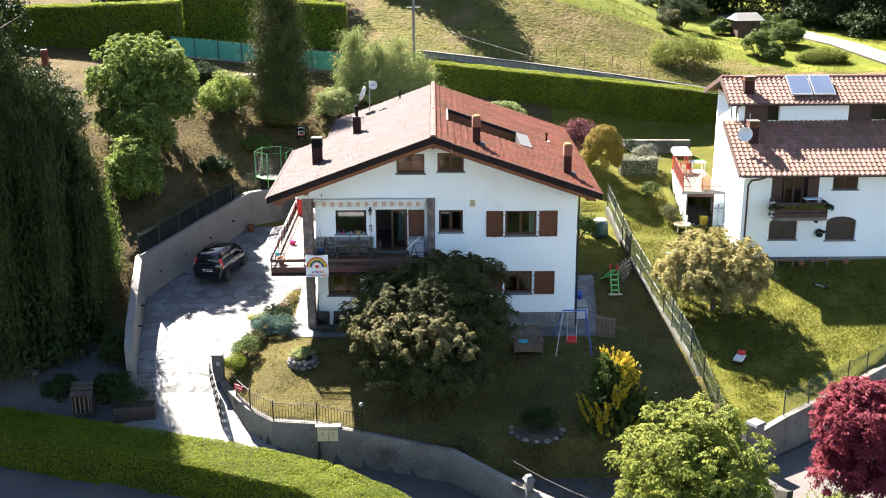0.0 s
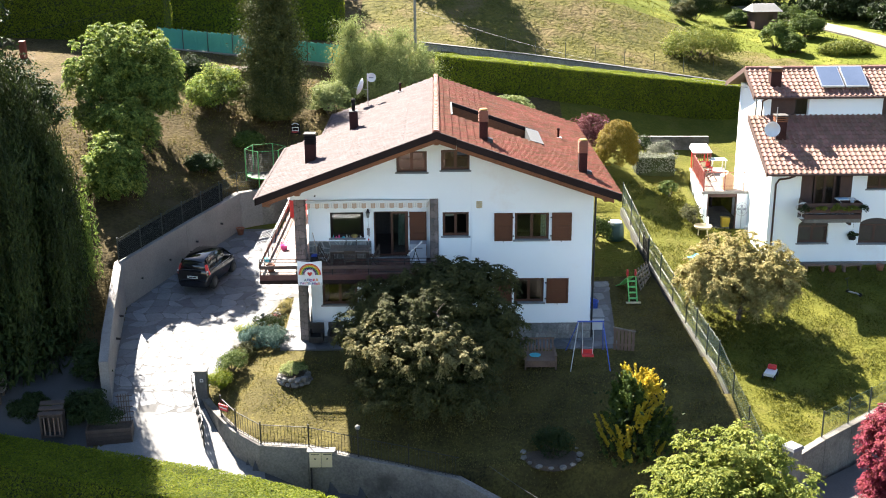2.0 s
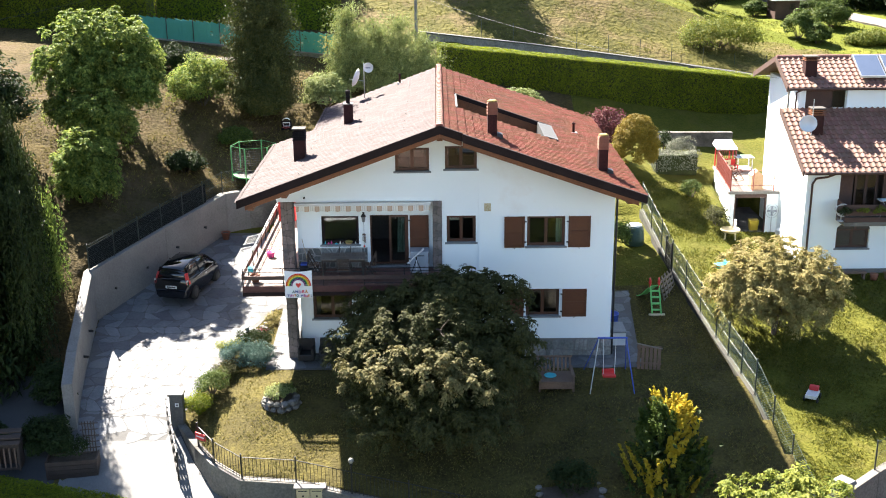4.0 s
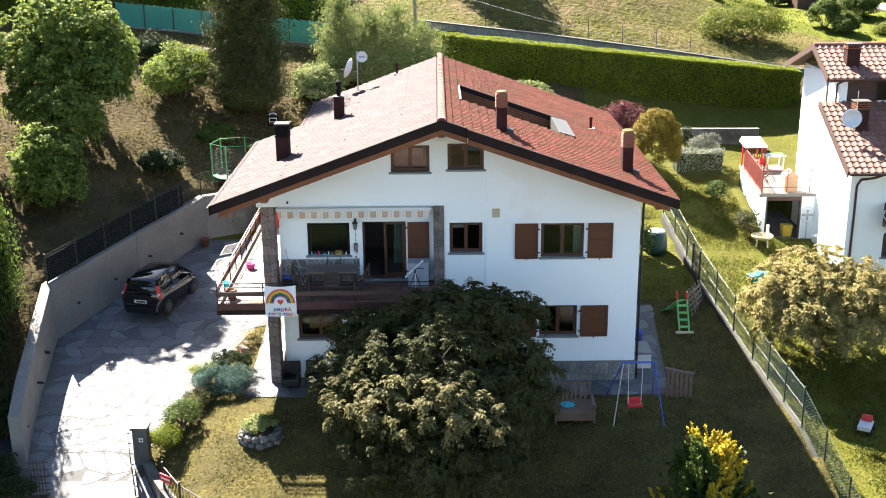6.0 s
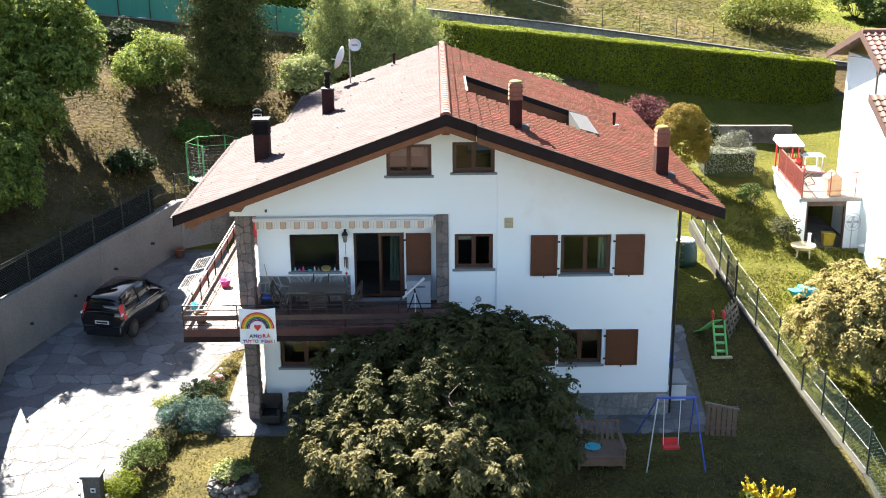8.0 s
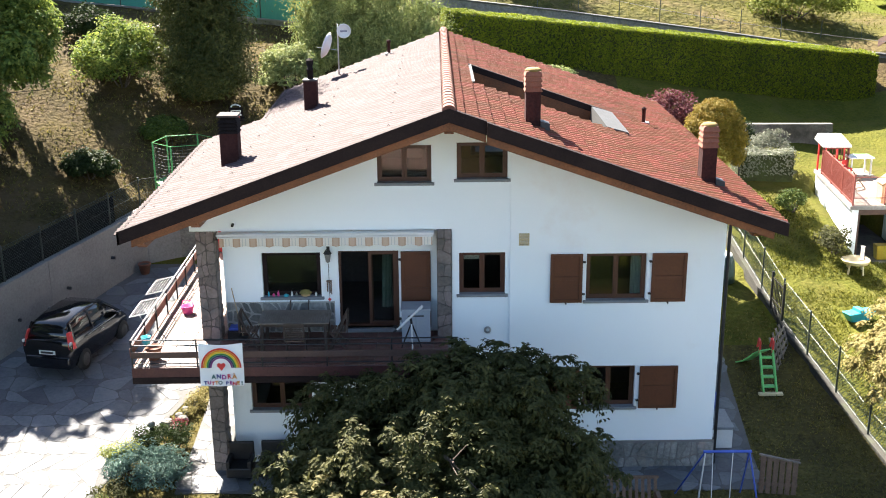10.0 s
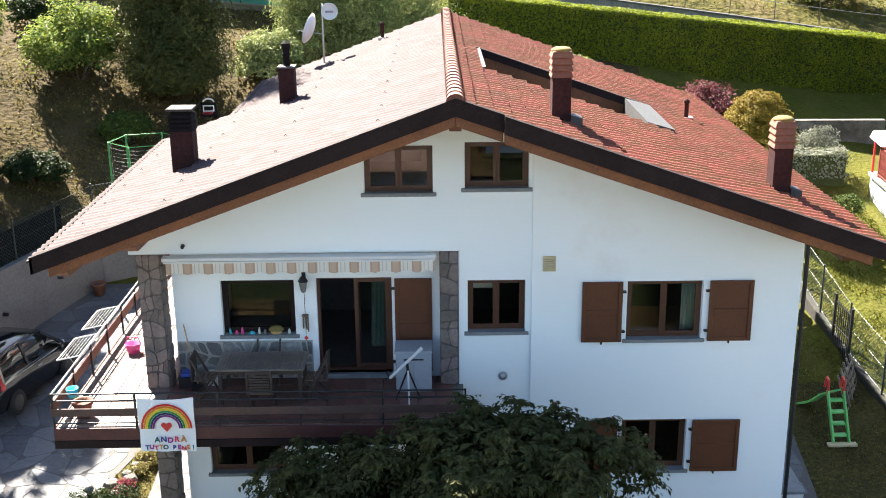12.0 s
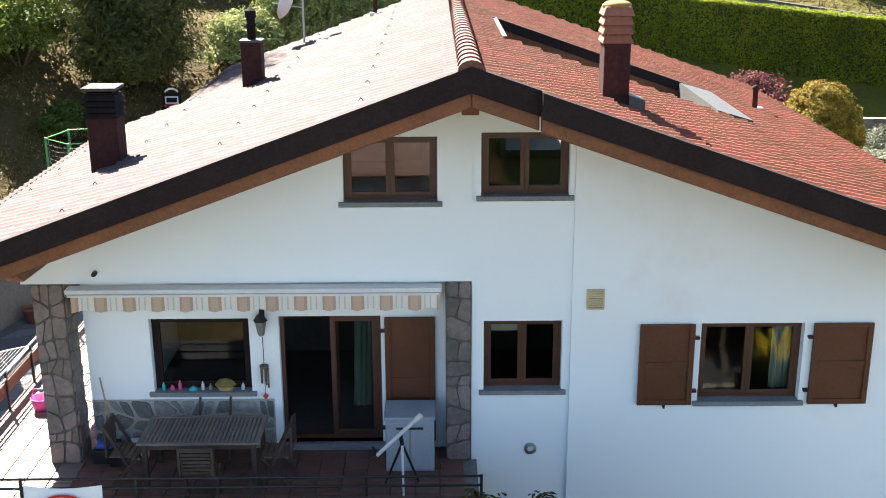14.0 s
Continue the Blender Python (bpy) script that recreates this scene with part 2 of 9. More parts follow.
def fast_mesh(name, verts, quads, material, smooth=False):
    """A mesh of quads from arrays."""
    me = bpy.data.meshes.new(name)
    verts, quads = np.asarray(verts, np.float32), np.asarray(quads, np.int32)
    me.vertices.add(len(verts)); me.vertices.foreach_set("co", verts.ravel())
    me.loops.add(quads.size); me.loops.foreach_set("vertex_index", quads.ravel())
    me.polygons.add(len(quads)); me.polygons.foreach_set("loop_start", np.arange(0, quads.size, 4, dtype=np.int32))
    me.materials.append(material)
    me.update(calc_edges=True)
    me.polygons.foreach_set("use_smooth", [smooth] * len(quads))
    return me


def leaf_cloud(name, material, points, normals, size, rng, droop=0.0, narrow=0.5, way=None, loose=0.55):
    """Folded leaves, one at each point, roughly facing along the normals; way: the direction in which each one grows."""
    n = len(points)
    nor = normals + rng.normal(0, loose, (n, 3))
    nor /= np.linalg.norm(nor, axis=1, keepdims=True) + 1e-9
    along = rng.normal(0, 1 if way is None else 0.18, (n, 3)) + (np.array([0, 0, -droop]) if way is None else way)
    along -= (along * nor).sum(1, keepdims=True) * nor
    along /= np.linalg.norm(along, axis=1, keepdims=True) + 1e-9
    side = np.cross(nor, along)
    s = (size * rng.uniform(0.6, 1.35, n))[:, None]
    a = points - along * s * 0.5
    b = points + side * s * narrow * 0.5 + nor * s * 0.08
    c = points + along * s * 0.5 - nor * s * 0.10
    d = points - side * s * narrow * 0.5 + nor * s * 0.08
    v = np.stack([a, b, c, d], 1).reshape(-1, 3)
    return fast_mesh(name, v, np.arange(4 * n).reshape(-1, 4), material)


def clump_points(rng, centre, radius, clumps, per, clump_r, low=-0.55, shell=0.35, flat=0.72, inner=0.62):
    """Leaf places on many small clumps that sit on an ellipsoid, with gaps between them."""
    pts, nor = [], []
    centre, radius = np.array(centre, float), np.array(radius, float)
    for _ in range(clumps):
        d = rng.normal(0, 1, 3)
        d /= np.linalg.norm(d)
        if d[2] < low:
            d[2] = -d[2] * 0.5
        c = centre + d * radius * rng.uniform(inner, 1.0)
        r = clump_r * rng.uniform(0.6, 1.3)
        e = rng.normal(0, 1, (per, 3))
        e /= np.linalg.norm(e, axis=1, keepdims=True)
        k = r * rng.uniform(1 - shell, 1.08, (per, 1))
        pts.append(c + e * k * np.array([1.15, 1.15, flat]))
        nor.append(0.7 * e + np.array([0, 0, 1.0]) + 0.3 * d)
    return np.concatenate(pts), np.concatenate(nor)


def frond_points(rng, centre, radius, clumps, length, leaf, low=-0.55, inner=0.62, fronds=11, pairs=4):
    """Leaflets in pairs along short arching twigs that spread in tufts from a crown's surface: places, normals and growing directions."""
    pts, nor, way = [], [], []
    centre, radius = np.array(centre, float), np.array(radius, float)
    u = np.linspace(0.15, 1.0, pairs)[None, :, None]
    up = np.array([0, 0, 1.0])
    for _ in range(clumps):
        d = rng.normal(0, 1, 3)
        d /= np.linalg.norm(d)
        if d[2] < low:
            d[2] = -d[2] * 0.5
        c = centre + d * radius * rng.uniform(inner, 1.0)
        h = rng.normal(0, 1, (fronds, 3))
        h = h / np.linalg.norm(h, axis=1, keepdims=True) + 0.55 * d + 0.25 * up
        h = (h / np.linalg.norm(h, axis=1, keepdims=True))[:, None]
        size = (length * rng.uniform(0.55, 1.3) * rng.uniform(0.7, 1.2, fronds))[:, None, None]
        spine = c + size * (h * u - up * 0.45 * u * u)
        along = h - up * 0.9 * u
        side = np.cross(h, up + rng.normal(0, 0.2, 3))
        side = side / (np.linalg.norm(side, axis=-1, keepdims=True) + 1e-6)
        for sgn in (-1, 1):
            grow = side * sgn + 0.7 * along - 0.3 * up
            pts.append((spine + grow * leaf * 0.4).reshape(-1, 3))
            way.append((grow + 0 * spine).reshape(-1, 3))
            nor.append((up + 0.5 * h + 0.3 * d + 0 * spine + 0.3 * sgn * side).reshape(-1, 3))
    return np.concatenate(pts), np.concatenate(nor), np.concatenate(way)


def shoots(rng, spots, length, leaf, count=26):
    """Needle-like leaves set all round upright shoots; spots: rows of a place and a direction."""
    pts, nor, way = [], [], []
    for c, d in spots:
        size = length * rng.uniform(0.6, 1.3)
        u = rng.uniform(0, 1, (count, 1))
        e = rng.normal(0, 1, (count, 3))
        e /= np.linalg.norm(e, axis=1, keepdims=True)
        pts.append(np.array(c) + np.array(d) * size * u + e * leaf * 0.45 * (1.15 - u))
        nor.append(0.6 * e + np.array([0, 0, 0.6]))
        way.append(np.array(d) + 0.8 * e * (1.1 - u))
    return np.concatenate(pts), np.concatenate(nor), np.concatenate(way)


def limbs(mesh, rng, base, top, r, reach, count, twigs=3):
    """A tapered, slightly bent trunk with limbs."""
    base, top = Vector(base), Vector(top)
    pts = [base.lerp(top, k / 5) + Vector((rng.normal(0, r * 0.5), rng.normal(0, r * 0.5), 0)) * (0 < k < 5) for k in range(6)]
    for k in range(5):
        mesh.tube(pts[k], pts[k + 1], r * (1 - 0.15 * k), r * (0.85 - 0.15 * k), 8)
    for i in range(count):
        k = rng.uniform(0.35, 1.0)
        p = base.lerp(top, k)
        az = rng.uniform(0, 6.283)
        q = p + Vector((math.cos(az) * reach[0], math.sin(az) * reach[1], reach[2] * rng.uniform(0.2, 0.9))) * rng.uniform(0.5, 0.85)
        mid = p.lerp(q, 0.5) + Vector((0, 0, 0.12 * reach[2]))
        mesh.tube(p, mid, r * 0.38, r * 0.26, 6)
        mesh.tube(mid, q, r * 0.26, r * 0.1, 6)
        for _ in range(twigs):
            e = q + Vector(rng.normal(0, 0.25, 3)) * max(reach)
            mesh.tube(mid.lerp(q, rng.uniform(0.3, 1)), e, r * 0.1, r * 0.04, 4)
    return mesh


def tree(name, label, base, top_z, centre, radius, clumps, per, clump_r, leaf, material, seed, trunk_r=0.18, droop=0.3, low=-0.55, category="tree", narrow=0.5, extra=(), flat=0.72, frond=0.0, fill=9):
    """A tapered trunk with limbs and a crown of leaf clumps or, with a frond length, of feathered sprays; extra: further crowns (centre, radius, clumps)."""
    rng = np.random.default_rng(seed)
    root = thing(name, base, label=label, category=category)
    off = Vector(base)
    t = limbs(Mesh(), rng, (0, 0, -0.2), Vector((centre[0], centre[1], top_z)) - off, trunk_r, [0.8 * k for k in radius], 12)
    part("trunk", t, M_BARK, root)
    crowns = ((centre, radius, clumps), *extra)
    p, nn, inner = [], [], []
    way = []
    for c, r, k in crowns:
        if frond:
            q = frond_points(rng, Vector(c) - off, r, k, frond, leaf, low)
            way.append(q[2])
        else:
            q = clump_points(rng, Vector(c) - off, r, k, per, clump_r, low, flat=flat)
        p.append(q[0]); nn.append(q[1])
        d = rng.normal(0, 1, (k * fill, 3))
        d /= np.linalg.norm(d, axis=1, keepdims=True)
        inner.append((np.array(Vector(c) - off) + d * np.array(r) * rng.uniform(.2, .72, (k * fill, 1)), d + np.array([0, 0, .8])))
    part("crown", leaf_cloud(name + "_crown", material, np.concatenate(p), np.concatenate(nn), leaf, rng, droop, narrow, np.concatenate(way) if frond else None, 0.3 if frond else 0.5), None, root)
    part("inner_foliage", leaf_cloud(name + "_inner", material, np.concatenate([q[0] for q in inner]), np.concatenate([q[1] for q in inner]), leaf * 2.0, rng, droop, narrow), None, root)
    return root


def weeping(name, label, base, top, radius, strands, leaf, material, seed):
    """A tall tree whose thin twigs hang down in long leafy strands."""
    rng = np.random.default_rng(seed)
    root = thing(name, base, label=label, category="tree")
    h = top - base[2]
    part("trunk", limbs(Mesh(), rng, (0, 0, -.3), (0.2, 0, h * .9), .3, (radius * .7, radius * .7, h * .2), 16), M_BARK, root)
    pts, nor = [], []
    bunches = [(rng.uniform(0, 6.283), math.sqrt(rng.uniform(0.02, 1)), rng.uniform(.84, 1.05), rng.uniform(.5, 1.3)) for _ in range(strands // 26)]
    for s in range(strands):
        a, k, lift, long = bunches[s % len(bunches)]
        z1 = h * (1.0 - .48 * k ** 1.3) * lift + rng.normal(0, .25)
        x, y = radius * k * math.cos(a) + rng.normal(0, .26), radius * .95 * k * math.sin(a) + rng.normal(0, .26)
        length = min(z1 - .2, (rng.uniform(2.0, 5.5) + (2.5 if k > .75 else 0.0)) * long)
        n = int(length / .10)
        t = np.linspace(0, 1, n)
        sway = rng.normal(0, .12, 2)
        p = np.stack([x + sway[0] * t + rng.normal(0, .07, n), y + sway[1] * t + rng.normal(0, .07, n), z1 - length * t + rng.normal(0, .05, n)], 1)
        pts.append(p)
        nor.append(np.tile([math.cos(a), math.sin(a), .35], (n, 1)))
    part("crown", leaf_cloud(name + "_crown", material, np.concatenate(pts), np.concatenate(nor), leaf, rng, 2.2, .32), None, root)
    # Dark filler leaves: the crown's inner shade, put into their colour.
    m = strands * 9
    a, k = rng.uniform(0, 6.283, m), np.sqrt(rng.uniform(0, .86, m))
    p = np.stack([radius * k * np.cos(a), radius * .95 * k * np.sin(a), h * (1 - .5 * k ** 1.3) * rng.uniform(.02, .92, m)], 1)
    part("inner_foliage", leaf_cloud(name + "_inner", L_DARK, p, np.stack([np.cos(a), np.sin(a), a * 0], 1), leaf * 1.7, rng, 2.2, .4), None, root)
    return root


def conifer(name, label, base, height, radius, material, seed, clumps=760, per=90, leaf=0.17):
    """A dense upright conifer: short drooping sprays set on a cone down to the ground."""
    rng = np.random.default_rng(seed)
    root = thing(name, base, label=label, category="conifer")
    part("trunk", Mesh().tube((0, 0, -.2), (0, 0, height * .95), .17, .03, 8), M_BARK, root)
    pts, nor = [], []
    for _ in range(clumps):
        k = 1 - math.sqrt(rng.uniform(0, 1))
        a = rng.uniform(0, 6.283)
        r = radius * (1 - k) ** .5 * rng.uniform(.72, 1.0) * (1 + .12 * math.sin(a * 3 + k * 9))
        c = np.array([r * math.cos(a), r * math.sin(a), .25 + k * height])
        out = np.array([math.cos(a), math.sin(a), .5])
        e = rng.normal(0, .42, (per, 1)) * out + rng.normal(0, .16, (per, 3)) * np.array([1, 1, .8])
        pts.append(c + e); nor.append(np.tile(out, (per, 1)))
    m = clumps * 8
    k = 1 - np.sqrt(rng.uniform(0, 1, m))
    a = rng.uniform(0, 6.283, m)
    r = radius * (1 - k) ** .5 * rng.uniform(.3, .75, m)
    pts.append(np.stack([r * np.cos(a), r * np.sin(a), .2 + k * height], 1)); nor.append(np.stack([np.cos(a), np.sin(a), k * 0 + .3], 1))
    p = np.concatenate(pts)
    p[:, 2] = np.maximum(p[:, 2], .02)
    part("crown", leaf_cloud(name + "_crown", material, p, np.concatenate(nor), leaf, rng, -.6, .35), None, root)
    return root


def shrub(name, label, base, radius, clumps, per, clump_r, leaf, material, seed, droop=0.0, category="shrub", lift=0.75, stems=True, narrow=0.5, inner=0.62):
    rng = np.random.default_rng(seed)
    root = thing(name, base, label=label, category=category)
    c = (0, 0, radius[2] * lift)
    if stems:
        st = Mesh()
        for i in range(7):
            a = i * 0.9 + 0.3
            st.tube((0.05 * math.cos(a), 0.05 * math.sin(a), -0.1), (radius[0] * 0.6 * math.cos(a), radius[1] * 0.6 * math.sin(a), radius[2] * lift * 1.1), 0.035, 0.012, 5)
        part("stem", st, M_BARK, root)
    p, nn = clump_points(rng, c, radius, clumps, per, clump_r, -0.35, inner=inner)
    keep = p[:, 2] > -0.05
    part("foliage", leaf_cloud(name + "_foliage", material, p[keep], nn[keep], leaf, rng, droop, narrow), None, root)
    return root


def hedge(name, label, line, width, height, leaf, per_m2, material, seed, wobble=0.06, core=None):
    """A clipped hedge along a line of (x, y, base z) points: a dense woody core covered with leaves."""
    rng = np.random.default_rng(seed)
    root = thing(name, line[0], label=label, category="hedge")
    off = Vector(line[0])
    body, pts, nor = Mesh(), [], []
    for a, b in zip(line, line[1:]):
        a, b = Vector(a) - off, Vector(b) - off
        d = Vector((b.x - a.x, b.y - a.y, 0))
        length = d.length
        d.normalize()
        s = Vector((-d.y, d.x, 0))
        w, i = width / 2, width / 2 - 0.09
        p = [a - s * i, b - s * i, b + s * i, a + s * i]
        body.hexa([q - Vector((0, 0, 0.3)) for q in p] + [q + Vector((0, 0, height - 0.1)) for q in p])
        faces = [(-s, height), (s, height), (None, width)]
        for out, tall in faces:
            n = int(length * tall * per_m2 * (1 if out else 2.2))
            u, v = rng.uniform(0, 1, n), rng.uniform(0, 1, n)
            base = np.array(a)[None] + u[:, None] * np.array(b - a)[None]
            if out is None:
                q = base + (v[:, None] - 0.5) * width * np.array(s)[None] + np.array([0, 0, height])[None]
                m = np.tile([0, 0, 1.0], (n, 1))
            else:
                q = base + np.array(out)[None] * w + v[:, None] * np.array([0, 0, height])[None]
                m = np.tile(np.array(out) * 1.0 + np.array([0, 0, 0.5]), (n, 1))
            lump = np.array([noise.noise(Vector(k) * 1.3) for k in q + np.array(off)])
            q = q + m * (lump[:, None] * wobble * 1.6 + rng.normal(0, wobble * 0.5, (n, 1)))
            pts.append(q); nor.append(m)
        for e, dirn in ((a, -d), (b, d)):
            n = int(width * height * per_m2)
            u, v = rng.uniform(-0.5, 0.5, n), rng.uniform(0, 1, n)
            pts.append(np.array(e)[None] + u[:, None] * width * np.array(s)[None] + v[:, None] * np.array([0, 0, height])[None] + rng.normal(0, wobble, (n, 3)))
            nor.append(np.tile(np.array(dirn), (n, 1)))
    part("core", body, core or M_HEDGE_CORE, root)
    part("foliage", leaf_cloud(name + "_foliage", material, np.concatenate(pts), np.concatenate(nor), leaf, rng, 0.2, 0.65, None, 0.3), None, root)
    return root


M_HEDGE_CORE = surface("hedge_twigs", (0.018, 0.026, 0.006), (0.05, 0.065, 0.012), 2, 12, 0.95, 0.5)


# ---- terrain ----
def smooth(a, b, x):
    k = min(1.0, max(0.0, (x - a) / (b - a)))
    return k * k * (3 - 2 * k)


DRIVE_Y = [38, 41.5, 44, 46, 49, 53, 57, 62, 66]
DRIVE_Z = [-3.7, -3.1, -2.3, -1.6, -0.95, -0.40, 0.2, 0.95, 1.6]
LAWN_Y = [34, 38, 41, 44, 46, 48, 50, 54, 58, 61, 65]
LAWN_Z = [-3.4, -2.75, -2.25, -1.45, -1.05, -0.88, -0.86, -0.42, 0.4, 0.9, 2.2]
# the plot's left wall, right fence and front wall, in plan
LEFT_LINE = [(-14.2, 40.0), (-14.6, 46.0), (-15.6, 53.0), (-11.4, 62.0), (-8.0, 63.2)]
RIGHT_LINE = [(10.1, 62.5), (10.6, 57.0), (11.3, 51.0), (11.6, 46.0), (12.6, 39.5), (13.3, 36.0)]
FRONT_LINE = [(-10.3, 45.6), (-9.2, 43.6), (-8.4, 42.4), (-7.3, 41.6), (-5.4, 41.35), (-3.45, 40.85), (-1.5, 40.3), (0.4, 39.6), (3.0, 37.0), (5.5, 35.0), (9.5, 34.2), (13.3, 36.0)]


def drive_z(y):
    return float(np.interp(y, DRIVE_Y, DRIVE_Z))


def lawn_z(x, y):
    return float(np.interp(y, LAWN_Y, LAWN_Z))


def plot_z(x, y):
    return drive_z(y) + (lawn_z(x, y) - drive_z(y)) * smooth(-9.6, -7.4, x)


def spline(rows):
    """A smooth surface through scattered heights (thin plate)."""
    p = np.array(rows, float)
    def kernel(r2):
        return np.where(r2 > 1e-9, r2 * np.log(r2 + 1e-12), 0)
    a = kernel(((p[:, None, :2] - p[None, :, :2]) ** 2).sum(-1)) + np.eye(len(p)) * 3.0
    q = np.c_[np.ones(len(p)), p[:, :2]]
    w = np.linalg.solve(np.block([[a, q], [q.T, np.zeros((3, 3))]]), np.r_[p[:, 2], 0, 0, 0])
    return lambda x, y: float(kernel(((np.array([x, y]) - p[:, :2]) ** 2).sum(-1)) @ w[:-3] + w[-3:] @ (1, x, y))


hill_spline = spline([(-15.7, 53, 1.9), (-13.5, 57.5, 2.4), (-11.2, 62, 2.9), (-15.9, 65.6, 6.0), (-21, 53, 2.6), (-24, 64, 7.0), (-10.4, 68.2, 5.5), (-7, 70, 6.0),
                      (-16.4, 76, 9.1), (-7, 76, 8.0), (0, 75, 6.4), (3, 67, 3.4), (9, 67, 2.9), (12, 71, 3.4), (19, 76, 4.1), (28, 80, 7.0), (10, 61, 1.3), (0, 80.5, 8.6), (20, 80.5, 6.6), (-16, 84, 10.5), (32, 70, 5.0), (-32, 76, 10)])
yard_spline = spline([(10.5, 61, 1.35), (12.5, 64, 2.1), (15, 61, 0.95), (13.3, 57.6, 0.35), (11.5, 52, -0.55), (14.3, 47.3, -1.85), (13.4, 41.6, -2.75), (18, 44.6, -2.5), (18, 55, -0.2), (25, 55, -0.2),
                      (25, 49, -1.5), (30, 60, 1.2), (21, 50, -1.2), (11, 57, 0.3), (12.2, 45, -2.0)])


def line_x(line, y):
    ys = [p[1] for p in line]
    xs = [p[0] for p in line]
    return float(np.interp(y, ys, xs)) if ys[0] < ys[-1] else float(np.interp(-y, [-k for k in ys], xs))


def front_y(x):
    return float(np.interp(x, [p[0] for p in FRONT_LINE], [p[1] for p in FRONT_LINE]))


def far_hill(x, y):
    base = 8.75 - 0.11 * max(0.0, min(x, 22.0))
    rise = 0.30 * min(y - 81, 11) + 0.10 * max(0.0, y - 92)
    lump = 1.5 * math.exp(-((x - 7) / 9) ** 2 - ((y - 94) / 9) ** 2) * min(1, (y - 81) / 6)
    return base + rise * (1 - 0.55 * smooth(12, 26, x)) + lump + 2.0 * smooth(110, 200, y) * (y - 110) / 40


def bare_ground_z(x, y):
    """Height of the one sheet of ground."""
    if y < (63.3 if -11.3 < x < -5.6 else 62.8) and LEFT_LINE[0][1] <= y and line_x(LEFT_LINE, y) - (0.5 if y > 60 else 0.22) <= x <= line_x(RIGHT_LINE, y) and (x < -10.3 or y > front_y(x) + 0.1):
        return plot_z(x, y)
    if x >= line_x(RIGHT_LINE, max(36.0, min(62.5, y))) and y < 70:
        if y > 41.4 + max(0.0, (x - 13.5)) * 0.75 or x < 13.2 and y > 40:
            k = smooth(61, 68, y)
            z = yard_spline(x, y)
            return z * (1 - k) + hill_spline(x, y) * k if k < 1 else hill_spline(x, y)
    if y >= 46 and x < line_x(LEFT_LINE, min(y, 62.8)) or y >= 62.8:
        if y > 79:
            k = smooth(79, 82, y)
            return hill_spline(x, min(y, 84)) * (1 - k) + far_hill(x, y) * k
        z = hill_spline(max(-40, min(36, x)), y)
        if x < -14 and y < 54:
            z = z * smooth(46, 54, y) - 1.2 * (1 - smooth(46, 54, y))
        return z
    if x < -14.2:
        return -1.2 - 2.5 * smooth(46, 41, y) if y < 46 else -1.2
    road = -3.75 - 0.02 * (x + 5) - 0.25 * smooth(36, 28, y)
    k = (1 - smooth(-7.4, -5.4, x)) * smooth(37.2, 38.4, y)
    return road * (1 - k) + max(road, drive_z(y) - 0.02) * k


def ground_z(x, y):
    z = bare_ground_z(x, y)
    if 14.55 < x < 17.1 and 61.0 < y < 67.5:
        z = min(z, 0.5)
    return z


def axis(dense0, dense1, step, out):
    return np.r_[[dense0 - k for k in out[::-1]], np.arange(dense0, dense1 + 1e-6, step), [dense1 + k for k in out]]


gx = axis(-20.0, 24.0, 0.3, [0.8, 1.8, 3, 4.5, 6.5, 9, 12, 17, 25, 40, 70, 130, 260, 500])
gy = np.r_[[-400, -150, -50, 0, 15, 22, 26, 29, 31, 32.4], np.arange(33.4, 66, 0.3), np.arange(66, 84, 0.8), np.arange(84, 112, 1.6), [114, 118, 124, 132, 145, 165, 200, 260, 400, 700]]
NX, NY = len(gx), len(gy)
gv = np.array([(x, y, ground_z(x, y)) for y in gy for x in gx])
rough_ = np.array([noise.fractal(Vector((x * 0.6, y * 0.6, 0)), 1.0, 2.0, 4) for x, y, z in gv])
hilly = np.array([1.0 if (y > 63 or x < -15.5) else 0.25 for x, y, z in gv])
gv[:, 2] += rough_ * 0.10 * hilly
gq = np.array([(j * NX + i, j * NX + i + 1, (j + 1) * NX + i + 1, (j + 1) * NX + i) for j in range(NY - 1) for i in range(NX - 1)])
me = fast_mesh("ground", gv, gq, M_GRASS, True)
M_LAWN_TOP = surface("fresh_mown_lawn", (0.062, 0.076, 0.005), (0.097, 0.110, 0.011), 0.35, 5, 0.95, 0.8, stain=(0.185, 0.180, 0.028), stain_scale=0.3, spec=0.1, stain_at=0.55)
for extra_mat in (M_GRASS_GREEN, M_GRASS_HILL, M_ROAD, M_LAWN_TOP, M_GRASS_UP):
    me.materials.append(extra_mat)


def ground_kind(x, y):
    if y < 28.5:
        return 2
    if y < 62.8 and y >= 40 and line_x(LEFT_LINE, y) <= x <= line_x(RIGHT_LINE, y) and (x < -10.3 or y > front_y(x)):
        return 0 if y < 56 else 1
    if x > 8 and 40 < y < 76 and y > 41.4 + max(0.0, (x - 13.5)) * 0.75:
        return 1
    if y > 78.5 and x > -6:
        return 4 if y > 92.5 - 0.35 * max(0.0, x - 8) + 1.2 * math.sin(x * 0.4) else 5
    if y >= 46 and not (x < -14 and y < 48):
        return 2
    return 3


mid = gv[gq].mean(1)
me.polygons.foreach_set("material_index", np.array([ground_kind(x, y) for x, y, z in mid], np.int32))
tagged(new("ground", me), "sloping garden and hillside of mown, partly dry grass", "ground", kind="structure")


